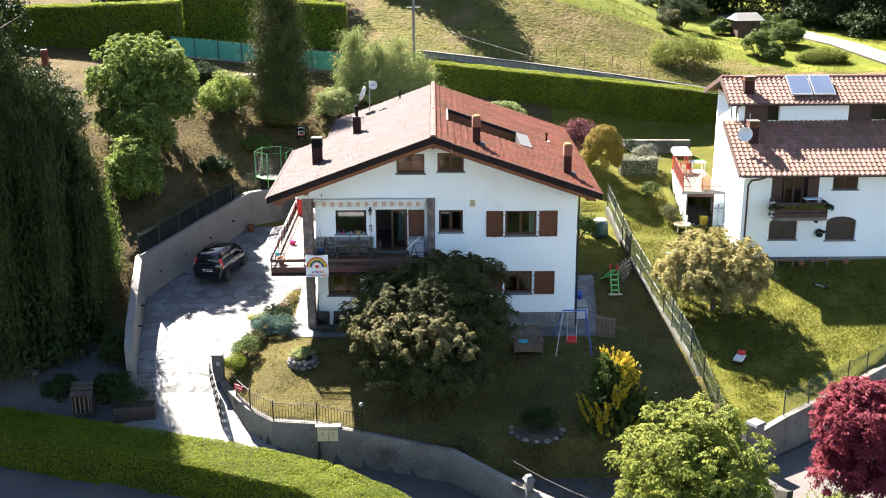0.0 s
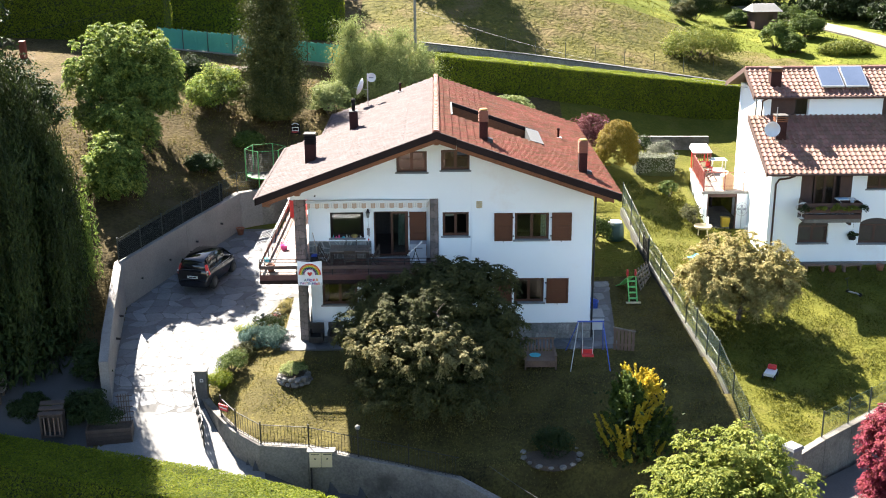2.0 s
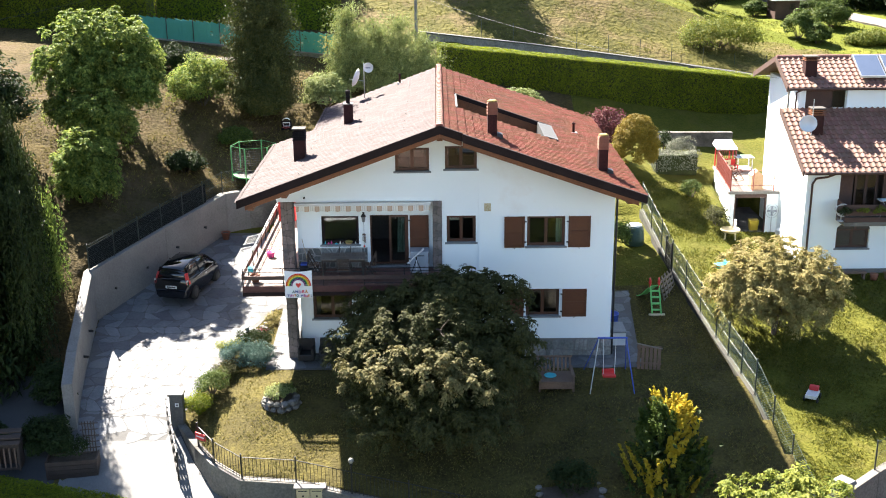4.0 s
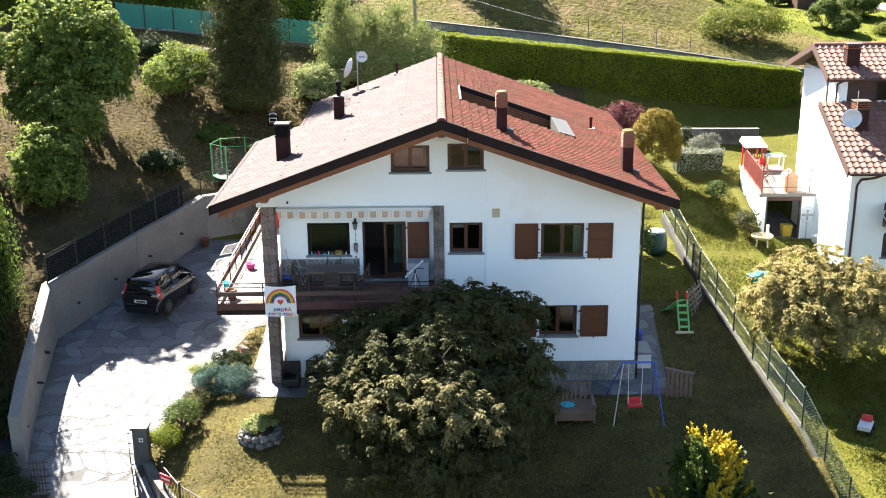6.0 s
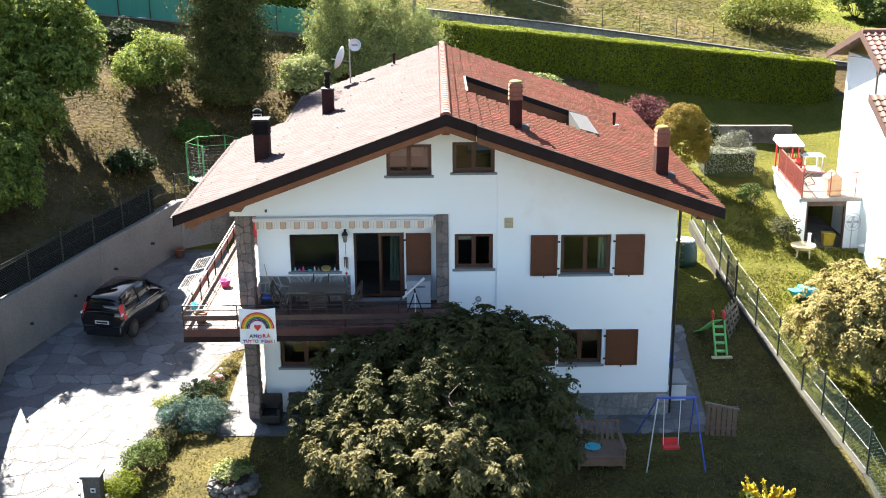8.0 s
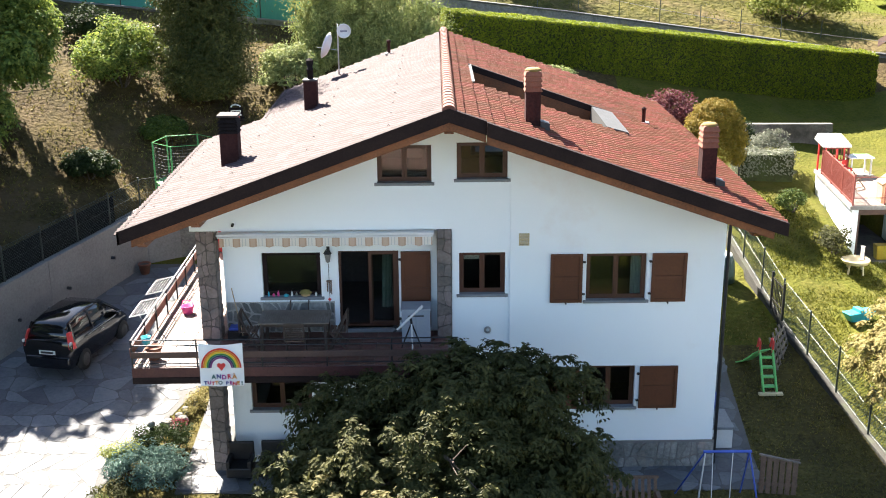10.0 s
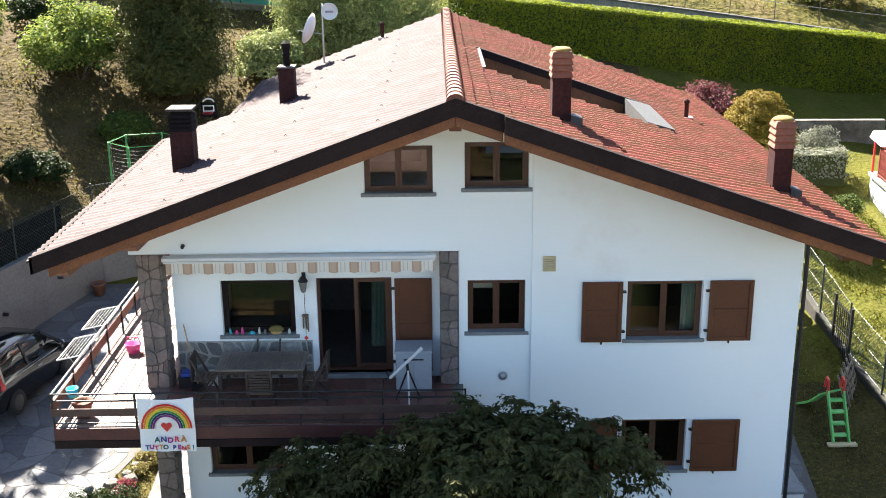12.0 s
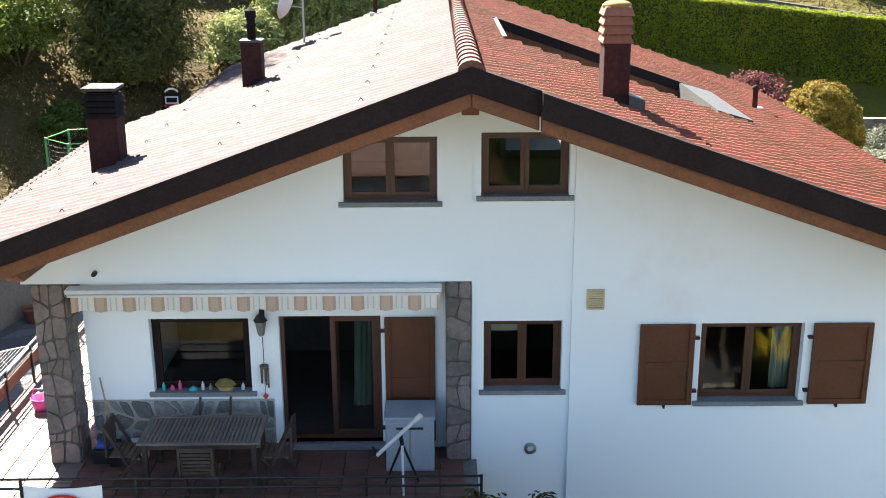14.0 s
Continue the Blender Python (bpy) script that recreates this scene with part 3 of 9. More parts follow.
# ---- main house ----
RX, RZ, SL, SR = -0.35, 9.10, 0.364, 0.347     # ridge and the two roof slopes
VERGE, BACK = 47.75, 63.8
EAVE_L, EAVE_LB, EAVE_R = -8.05, -6.1, 7.45
FY, IY = 49.6, 50.05                            # front wall and veranda wall


def roof_z(x):
    return RZ - SL * (RX - x) if x < RX else RZ - SR * (x - RX)


def wall_with_openings(mesh, x0, x1, y0, y1, z0, top, openings):
    """An upright wall along x with rectangular holes (x0, x1, z0, z1); top is a function of x."""
    xs = sorted({x0, x1, *[k for o in openings for k in o[:2] if x0 < k < x1], *([RX] if x0 < RX < x1 else [])})
    zs = sorted({z0, *[k for o in openings for k in o[2:] if k > z0]})
    for a, b in zip(xs, xs[1:]):
        for i, z in enumerate(zs):
            last = i == len(zs) - 1
            za, zb = (top(a), top(b)) if last else (min(zs[i + 1], top(a)), min(zs[i + 1], top(b)))
            if max(za, zb) <= z + 1e-4:
                continue
            if any(o[0] <= a and o[1] >= b and o[2] <= z and o[3] >= min(za, zb) - 1e-6 for o in openings):
                continue
            la, lb = min(z, za), min(z, zb)
            mesh.hexa([(a, y0, la), (b, y0, lb), (b, y1, lb), (a, y1, la), (a, y0, za), (b, y0, zb), (b, y1, zb), (a, y1, za)])
    return mesh.weld()


def glass_material(name, tint=(0.02, 0.022, 0.024)):
    m = bpy.data.materials.new(name)
    m.use_nodes = True
    n, link = m.node_tree.nodes, m.node_tree.links.new
    clear, shine, mix, fr = n.new("ShaderNodeBsdfTransparent"), n.new("ShaderNodeBsdfGlossy"), n.new("ShaderNodeMixShader"), n.new("ShaderNodeFresnel")
    clear.inputs[0].default_value = (0.82, 0.85, 0.84, 1)
    shine.inputs["Roughness"].default_value = 0.01
    fr.inputs["IOR"].default_value = 1.48
    link(fr.outputs[0], mix.inputs[0]); link(clear.outputs[0], mix.inputs[1]); link(shine.outputs[0], mix.inputs[2])
    link(mix.outputs[0], n["Material Output"].inputs["Surface"])
    return m


M_GLASS = glass_material("window_glass")
house = thing("house", (0, 52, -0.85), label="two-storey white plastered house with brown shutters and red tiled gable roof", category="house")
HOUSE_OFF = Vector((0, 52, -0.85))


def hpart(name, mesh, material, parent=None, label="", bevel=0.0, smooth=False, kind=""):
    """A part of the house whose mesh is given in the world's coordinates."""
    mesh.v = [(x - HOUSE_OFF.x, y - HOUSE_OFF.y, z - HOUSE_OFF.z) for x, y, z in mesh.v]
    return part(name, mesh, material, parent or house, label, bevel, smooth, kind)


W1, W2 = (-2.1, -0.77, 6.99, 7.93), (-0.15, 1.1, 7.05, 7.97)
W4, W5, W7 = (-0.1, 1.06, 4.05, 5.16), (3.1, 4.62, 3.87, 5.12), (3.1, 4.45, 0.9, 2.07)
W3, FD, W8 = (-5.13, -3.63, 3.88, 5.08), (-3.18, -1.64, 3.02, 5.11), (-5.6, -4.0, 0.7, 2.0)
under = lambda x: roof_z(x) - 0.34
hpart("wall", wall_with_openings(Mesh(), 1.18, 6.57, FY, FY + 0.35, -0.08, under, [W5, W7]), M_WALL, label="white plastered front wall")
hpart("wall", wall_with_openings(Mesh(), -0.28, 1.18, FY + 0.06, FY + 0.38, -0.08, under, [W2, W4]), M_WALL)
hpart("wall", wall_with_openings(Mesh(), -6.8, -0.28, FY, FY + 0.40, 5.8, under, [W1]), M_WALL, label="white plastered gable wall over the veranda")
hpart("wall", wall_with_openings(Mesh(), -6.1, -0.28, IY, IY + 0.35, -0.85, lambda x: 5.8, [W3, FD, W8]), M_WALL, label="white plastered veranda wall")
side = Mesh().hexa([(6.22, FY + 0.35, -0.08), (6.57, FY + 0.35, -0.08), (6.57, 61, -0.08), (6.22, 61, -0.08),
                    (6.22, FY + 0.35, under(6.22)), (6.57, FY + 0.35, under(6.57)), (6.57, 61, under(6.57)), (6.22, 61, under(6.22))])
hpart("wall", side, M_WALL)
hpart("wall", Mesh().hexa([(-6.1, IY + 0.35, -0.85), (-5.75, IY + 0.35, -0.85), (-5.75, 61, -0.85), (-6.1, 61, -0.85),
                           (-6.1, IY + 0.35, 6.55), (-5.75, IY + 0.35, 6.65), (-5.75, 61, 6.65), (-6.1, 61, 6.55)]), M_WALL)
hpart("wall", wall_with_openings(Mesh(), -6.1, 6.57, 61, 61.3, -0.5, under, []), M_WALL)
hpart("plinth", Mesh().box(1.1, 6.62, FY - 0.03, FY + 0.35, -0.95, -0.08).box(6.22, 6.62, FY + 0.35, 61, -0.95, -0.08), M_CONC, label="grey stone plinth")
for z in (2.7, 5.72):
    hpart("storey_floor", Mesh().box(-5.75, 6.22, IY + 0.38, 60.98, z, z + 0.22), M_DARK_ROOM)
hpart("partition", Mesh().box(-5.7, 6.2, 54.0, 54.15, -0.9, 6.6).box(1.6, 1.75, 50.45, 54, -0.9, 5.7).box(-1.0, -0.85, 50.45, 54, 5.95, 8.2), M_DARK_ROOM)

# roof deck, timber soffit and fascia
deck = Mesh()


def slab(mesh, xa, xb, ya, yb, t0, t1):
    lo, hi = (lambda x: roof_z(x) - t1), (lambda x: roof_z(x) - t0)
    mesh.hexa([(xa, ya, lo(xa)), (xb, ya, lo(xb)), (xb, yb, lo(xb)), (xa, yb, lo(xa)), (xa, ya, hi(xa)), (xb, ya, hi(xb)), (xb, yb, hi(xb)), (xa, yb, hi(xa))])


SLOT = (0.32, 4.55, 53.2, 56.5)
deck2 = Mesh()
for xa, xb in ((EAVE_L + 0.03, EAVE_LB + 0.03), (EAVE_LB + 0.03, RX)):
    for ya, yb in ((VERGE + 0.05, 58.15), (58.15, BACK)):
        if not (xa < EAVE_LB and ya > 58):
            slab(deck, xa, xb, ya, yb, 0.07, 0.2)
for xa, xb in ((RX, SLOT[0]), (SLOT[0], SLOT[1]), (SLOT[1], EAVE_R - 0.03)):
    for ya, yb in ((VERGE + 0.05, SLOT[2]), (SLOT[2], SLOT[3]), (SLOT[3], BACK)):
        if not (xa == SLOT[0] and ya == SLOT[2]):
            slab(deck2, xa, xb, ya, yb, 0.07, 0.2)
deck.weld(), deck2.weld()
roof = hpart("roof", deck, M_BEAM, label="gable roof of red clay tiles, paler on its sunlit slope")
hpart("roof_deck", deck2, M_BEAM, roof)
for xa, xb, ya in ((EAVE_L, RX, VERGE), (RX, 0.5, VERGE), (0.5, EAVE_R, VERGE - 0.16)):
    f = Mesh()
    f.hexa([(xa, ya, roof_z(xa) - 0.27), (xb, ya, roof_z(xb) - 0.27), (xb, ya + 0.06, roof_z(xb) - 0.27), (xa, ya + 0.06, roof_z(xa) - 0.27),
            (xa, ya, roof_z(xa) + 0.03), (xb, ya, roof_z(xb) + 0.03), (xb, ya + 0.06, roof_z(xb) + 0.03), (xa, ya + 0.06, roof_z(xa) + 0.03)])
    f.hexa([(xa, ya, roof_z(xa) + 0.03), (xb, ya, roof_z(xb) + 0.03), (xb, ya + 0.16, roof_z(xb) + 0.03), (xa, ya + 0.16, roof_z(xa) + 0.03),
            (xa, ya, roof_z(xa) + 0.05), (xb, ya, roof_z(xb) + 0.05), (xb, ya + 0.16, roof_z(xb) + 0.05), (xa, ya + 0.16, roof_z(xa) + 0.05)])
    hpart("fascia", f, M_FASCIA, roof, "black sheet-metal verge board")
    b = Mesh()
    y = ya + 0.07
    xb2, xa2 = xb - (0.02 if xb == 0.5 else 0), xa + (0.3 if xa == EAVE_L else 0)
    xb2 -= 0.3 if xb == EAVE_R else 0
    b.hexa([(xa2, y, roof_z(xa2) - 0.46), (xb2, y, roof_z(xb2) - 0.46), (xb2, y + 0.18, roof_z(xb2) - 0.46), (xa2, y + 0.18, roof_z(xa2) - 0.46),
            (xa2, y, roof_z(xa2) - 0.2), (xb2, y, roof_z(xb2) - 0.2), (xb2, y + 0.18, roof_z(xb2) - 0.2), (xa2, y + 0.18, roof_z(xa2) - 0.2)])
    hpart("barge_beam", b, M_BEAM, roof, "red-brown timber barge beam", bevel=0.015)
for xa, yb in ((EAVE_L, 58.15), (EAVE_R, BACK)):
    s = 1 if xa > 0 else -1
    hpart("fascia", Mesh().box(min(xa, xa - s * 0.05), max(xa, xa - s * 0.05), VERGE, yb, roof_z(xa) - 0.24, roof_z(xa) + 0.02), M_FASCIA, roof)
hpart("fascia", Mesh().box(EAVE_LB, EAVE_LB + 0.05, 58.15, BACK, roof_z(EAVE_LB) - 0.24, roof_z(EAVE_LB) + 0.02), M_FASCIA, roof)
# purlins under the overhanging verge
for x in (-7.6, -6.3, RX, 6.9):
    p = Mesh().box(x - 0.11, x + 0.11, VERGE + 0.12, FY + 0.1, roof_z(x) - 0.46, roof_z(x) - 0.2)
    p.hexa([(x - 0.11, VERGE + 0.45, roof_z(x) - 0.62), (x + 0.11, VERGE + 0.45, roof_z(x) - 0.62), (x + 0.11, FY + 0.1, roof_z(x) - 0.7), (x - 0.11, FY + 0.1, roof_z(x) - 0.7),
            (x - 0.11, VERGE + 0.25, roof_z(x) - 0.46), (x + 0.11, VERGE + 0.25, roof_z(x) - 0.46), (x + 0.11, FY + 0.1, roof_z(x) - 0.46), (x - 0.11, FY + 0.1, roof_z(x) - 0.46)])
    hpart("purlin", p, M_BEAM, roof, bevel=0.015)
M_LEAD = surface("dull_lead_sheet", (0.033, 0.033, 0.033), (0.063, 0.063, 0.061), 3, 16, 0.6, 0.15)
# sunken roof terrace
x0, x1, y0, y1 = SLOT
low = lambda x: min(roof_z(x) - 0.2, 7.35)
t = Mesh()
t.hexa([(x0, y1 - 0.1, 6.9), (x1, y1 - 0.1, 6.9), (x1, y1, 6.9), (x0, y1, 6.9), (x0, y1 - 0.1, roof_z(x0) - 0.1), (x1, y1 - 0.1, roof_z(x1) - 0.1), (x1, y1, roof_z(x1) - 0.1), (x0, y1, roof_z(x0) - 0.1)])
hpart("terrace_wall", t, M_BEAM, roof, "red-brown timber wall of the roof terrace")
t = Mesh()
t.hexa([(x0, y1 - 0.13, roof_z(x0) - 0.13), (x1, y1 - 0.13, roof_z(x1) - 0.13), (x1, y1 + 0.03, roof_z(x1) - 0.13), (x0, y1 + 0.03, roof_z(x0) - 0.13),
        (x0, y1 - 0.13, roof_z(x0) + 0.06), (x1, y1 - 0.13, roof_z(x1) + 0.06), (x1, y1 + 0.03, roof_z(x1) + 0.06), (x0, y1 + 0.03, roof_z(x0) + 0.06)])
hpart("terrace_fascia", t, M_FASCIA, roof)
hpart("terrace_floor", Mesh().box(x0, x1 - 0.6, y0, y1, 6.85, 6.95).hexa([(x0, y0, 6.95), (x0 + 0.1, y0, 6.95), (x0 + 0.1, y1, 6.95), (x0, y1, 6.95), (x0, y0, 8.9), (x0 + 0.1, y0, 8.9), (x0 + 0.1, y1, 8.9), (x0, y1, 8.9)]), M_LEAD, roof)
t = Mesh()
t.hexa([(x1 - 0.55, y0, 7.0), (x1, y0, 6.9), (x1, y1, 6.9), (x1 - 0.55, y1, 7.0), (x1 - 0.5, y0, roof_z(x1 - 0.5) + 0.05), (x1 + 0.12, y0, roof_z(x1) + 0.04), (x1 + 0.12, y1 - 0.2, roof_z(x1) + 0.04), (x1 - 0.5, y1 - 0.2, roof_z(x1 - 0.5) + 0.05)])
hpart("terrace_flashing", t, M_LEAD, roof, "pale grey sheet-metal flashing")


# ---- walls and large planting ----
def ribbon_wall(mesh, line, width, z_low, z_top):
    """A wall of constant width along a plan line, with bottom and top heights at each point; mitred."""
    n = len(line)
    off = []
    for i, p in enumerate(line):
        a, b = line[max(0, i - 1)], line[min(n - 1, i + 1)]
        d = Vector((b[0] - a[0], b[1] - a[1])).normalized()
        off.append((-d.y * width / 2, d.x * width / 2))
    for i in range(n - 1):
        p, q, o, r = line[i], line[i + 1], off[i], off[i + 1]
        c = [(p[0] - o[0], p[1] - o[1]), (q[0] - r[0], q[1] - r[1]), (q[0] + r[0], q[1] + r[1]), (p[0] + o[0], p[1] + o[1])]
        zl, zt = (z_low[i], z_low[i + 1], z_low[i + 1], z_low[i]), (z_top[i], z_top[i + 1], z_top[i + 1], z_top[i])
        mesh.hexa([(*k, z) for k, z in zip(c, zl)] + [(*k, z) for k, z in zip(c, zt)])
    return mesh


LW_LINE = [(-14.3, 45.2), (-14.7, 47.2), (-15.65, 53.0), (-13.5, 57.6), (-11.4, 62.0), (-10.2, 62.6)]
LW_TOP = [-0.1, 0.4, 1.75, 2.35, 2.85, 2.9]
part("retaining_wall", ribbon_wall(Mesh(), LW_LINE, 0.4, [-2.4, -2.0, -0.9, -0.3, 0.4, 0.4], [z + 0.15 for z in LW_TOP]), M_CONC, bevel=0.03)
tagged(bpy.data.objects["retaining_wall"], "long grey concrete retaining wall beside the driveway", "wall", kind="structure")
part("retaining_wall", ribbon_wall(Mesh(), [(-10.2, 62.6), (-8.0, 63.2), (-5.5, 63.6)], 0.4, [0.2] * 3, [3.1] * 3), M_CONC_DARK)
tagged(bpy.data.objects["retaining_wall.001"], "dark stained concrete wall behind the house", "wall", kind="structure")
retaining = bpy.data.objects["retaining_wall"]
for x, y, z in ((-14.62, 48.6, -0.25), (-14.95, 50.4, 0.15), (-14.95, 54.2, 0.7), (-14.0, 56.2, 1.0), (-13.0, 58.2, 1.35), (-12.05, 60.2, 1.75)):
    part("drain_pipe", Mesh().tube((x - 0.3, y, z), (x + 0.12, y - 0.05, z - 0.02), 0.055, n=8), M_METAL_DARK, retaining)
FW_TOP = [-1.75, -1.72, -1.75, -1.95, -1.95, -2.15, -2.3, -2.4, -2.6, -2.8, -2.9, -2.9]
part("garden_wall", ribbon_wall(Mesh(), FRONT_LINE, 0.3, [z - 2.6 for z in FW_TOP], FW_TOP), M_CONC_DARK, bevel=0.02)
tagged(bpy.data.objects["garden_wall"], "weathered concrete garden wall along the road", "wall", kind="structure")
part("fence_wall", ribbon_wall(Mesh(), RIGHT_LINE, 0.25, [ground_z(x - 0.4, y) - 0.6 for x, y in RIGHT_LINE], [max(ground_z(x + 0.4, y), ground_z(x - 0.4, y)) + 0.05 for x, y in RIGHT_LINE[:-1]] + [-2.4]), M_CONC_SHADED, bevel=0.02)
tagged(bpy.data.objects["fence_wall"], "low concrete wall under the boundary fence", "wall", kind="structure")
NF_LINE = [(13.4, 41.2), (15.0, 42.4), (16.4, 43.4), (18.8, 45.2), (21.3, 47.2), (30, 54)]
part("yard_wall", ribbon_wall(Mesh(), NF_LINE, 0.3, [-4.6] * 6, [-2.55, -2.35, -2.25, -2.15, -2.0, -1.4]), M_CONC_DARK, bevel=0.02)
tagged(bpy.data.objects["yard_wall"], "concrete wall beside the neighbouring driveway", "wall", kind="structure")

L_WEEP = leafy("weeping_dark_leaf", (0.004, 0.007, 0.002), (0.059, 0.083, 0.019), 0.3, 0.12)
hedge("clipped_hedge", "long clipped green hedge beside the road", [(-24, 43.9, -3.9), (-18.9, 42.1, -3.85), (-14, 40.4, -3.8), (-9.4, 38.9, -3.8), (-5.0, 37.0, -3.8), (-1.6, 34.2, -3.85), (2, 30.5, -3.9)], 2.3, 1.7, 0.09, 430, L_HEDGE, 3, 0.045)
hedge("tall_hedge", "tall clipped hedge at the foot of the grassy slope", [(-0.3, 76.6, 6.2), (6, 76.8, 5.5), (13, 77, 4.7), (20.5, 77, 3.9)], 1.8, 2.45, 0.10, 420, L_HEDGE, 4, 0.05)
hedge("tall_hedge", "tall clipped hedge on the upper terrace", [(-31, 77.5, 8.6), (-24, 77.5, 8.8), (-18.2, 77.5, 9.0)], 2.0, 3.9, 0.13, 240, L_HEDGE, 5)
hedge("tall_hedge", "dark clipped hedge behind the green windscreen", [(-19, 83.5, 9.4), (-13, 83, 9.2), (-7, 82.5, 8.8)], 1.8, 3.4, 0.13, 240, L_HEDGE, 6)

L_STRAND = leafy("sunlit_weeping_leaf", (0.050, 0.090, 0.014), (0.170, 0.225, 0.050), 0.4, 0.45)
maple = tree("maple_tree", "large broad maple with dark and sunlit olive foliage", (-0.9, 44.6, -1.4), 2.5, (-0.8, 44.5, 1.3), (3.3, 2.7, 2.5), 1050, 150, 0.50, 0.115, L_MAPLE, 11, 0.2, droop=1.0, narrow=0.55, frond=0.29,
     extra=[((0.4, 45.3, 3.35), (2.5, 1.6, 1.0), 240), ((-2.6, 46.2, 2.2), (1.5, 1.2, 1.2), 110), ((1.7, 44.3, 1.6), (1.7, 1.7, 1.7), 140), ((-3.3, 44.0, 1.6), (1.2, 1.3, 1.3), 90), ((-1.0, 43.4, -0.3), (3.0, 2.2, 0.9), 120), ((-0.6, 42.3, 0.0), (3.1, 1.8, 1.2), 190)])
# Sunlit front of the crown: paler leaves carry the sunlight in their colour.
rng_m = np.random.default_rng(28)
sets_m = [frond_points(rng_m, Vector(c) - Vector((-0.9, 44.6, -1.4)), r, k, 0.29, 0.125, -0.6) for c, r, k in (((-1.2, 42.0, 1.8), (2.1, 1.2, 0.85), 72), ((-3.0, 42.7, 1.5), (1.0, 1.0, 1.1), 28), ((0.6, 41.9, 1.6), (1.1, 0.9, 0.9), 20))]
part("young_foliage", leaf_cloud("maple_sunlit", L_MAPLE_SUNLIT, np.concatenate([q[0] for q in sets_m]), np.concatenate([q[1] for q in sets_m]), 0.125, rng_m, 0.8, 0.6, np.concatenate([q[2] for q in sets_m]), 0.3), None, maple, "pale cream-green leaves, their sunlight put into the colour")
weeping("weeping_tree", "tall weeping tree with dark hanging foliage", (-21.2, 48.2, -1.2), 15.8, 5.2, 5000, 0.21, L_WEEP, 12)
# Added second tree: stands for the dark tree's sunlit edge, light in its colour.
weeping("weeping_tree", "added bright green strands for the sunlit edge of the weeping tree", (-18.4, 51.6, ground_z(-18.4, 51.6)), 8.3, 1.9, 800, 0.17, L_STRAND, 212)
tree("leafy_tree", "leafy green tree with a sunlit crown and ivy-grown trunk", (-16.3, 58.6, 3.0), 7.8, (-17.6, 63.9, 9.5), (3.2, 2.8, 2.8), 620, 240, 0.8, 0.155, L_CROWN, 13, 0.17, narrow=0.55, frond=0.31,
     extra=[((-15.3, 62.3, 8.5), (1.1, 1.2, 1.6), 70), ((-18.9, 62.6, 7.2), (1.3, 1.4, 1.3), 70), ((-17.0, 58.2, 5.1), (1.6, 1.3, 2.1), 190), ((-16.8, 60.6, 6.9), (1.6, 1.5, 1.9), 140)])
tree("leafy_tree", "dark leafy tree beside the tall hedge", (-22.5, 60.5, 5.4), 8.6, (-22.5, 60.3, 8.0), (2.6, 2.4, 2.6), 120, 120, 0.6, 0.2, L_DARK, 25, 0.16)
tree("robinia_tree", "light green tree growing beside the road", (9.0, 31.0, -4.2), 2.0, (8.3, 31.5, 0.9), (2.7, 2.6, 2.6), 480, 330, 0.55, 0.12, L_LIGHT, 14, 0.14, droop=0.8, narrow=0.5, frond=0.32)
tree("red_maple", "small crimson-leaved maple beside the driveway", (16.2, 37.0, -4.1), 0.6, (16.2, 37.2, 0.0), (1.9, 1.8, 1.7), 380, 170, 0.4, 0.12, L_RED, 15, 0.08, frond=0.26, extra=[((16.2, 36.9, -1.9), (1.8, 1.7, 1.3), 170)])
tree("ash_tree", "round yellow-green tree on the neighbouring lawn", (13.9, 51.6, -1.0), 2.0, (13.8, 51.4, 1.5), (2.9, 2.7, 2.0), 560, 270, 0.6, 0.12, L_CREAM, 16, 0.14, narrow=0.55, frond=0.30)
gold = thing("golden_bush", (7.25, 41.0, -2.3), label="bushy evergreen with bright yellow young shoots", category="shrub")
rng_g = np.random.default_rng(27)
stems_g = Mesh()
green_g, yellow_g = [], []
for k in range(330):
    a_, q = rng_g.uniform(0, 6.283), rng_g.uniform(0, 1)
    out = (1.5 - 1.15 * q) * rng_g.uniform(0.55, 1.0) * (1 + 0.18 * math.sin(3 * a_ + 1))
    c_ = (out * math.cos(a_), out * math.sin(a_), 0.25 + 2.9 * q)
    if k % 25 == 0:
        stems_g.tube((0.06 * math.cos(a_), 0.06 * math.sin(a_), -0.1), c_, 0.035, 0.012, 5)
    lean = Vector((0.55 * math.cos(a_), 0.55 * math.sin(a_), 1.0)).normalized()
    patch = noise.noise(Vector((c_[0] * 1.1 + 3, c_[1] * 1.1, c_[2] * 0.8)))
    (yellow_g if patch > 0.17 or (q < 0.2 and patch > 0.02) else green_g).append((c_, tuple(lean)))
part("stem", stems_g, M_BARK, gold)
q = shoots(rng_g, green_g, 0.62, 0.16, 46)
part("foliage", leaf_cloud("gold_green", L_MID, q[0], q[1], 0.17, rng_g, 0, 0.42, q[2], 0.35), None, gold, "dark green foliage")
q = shoots(rng_g, yellow_g, 0.60, 0.15, 56)
part("young_foliage", leaf_cloud("gold_young", L_YELLOW, q[0], q[1], 0.15, rng_g, 0, 0.42, q[2], 0.35), None, gold, "bright yellow young foliage")
q = rng_g.normal(0, 1, (1500, 3)) * np.array([0.55, 0.55, 0.75]) + np.array([0, 0, 1.2])
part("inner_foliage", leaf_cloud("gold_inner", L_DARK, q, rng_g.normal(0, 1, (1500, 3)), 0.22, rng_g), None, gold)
conifer("conifer", "tall dark columnar conifer", (-10.05, 68.4, 6.0), 11.5, 1.5, L_CYPRESS, 18)
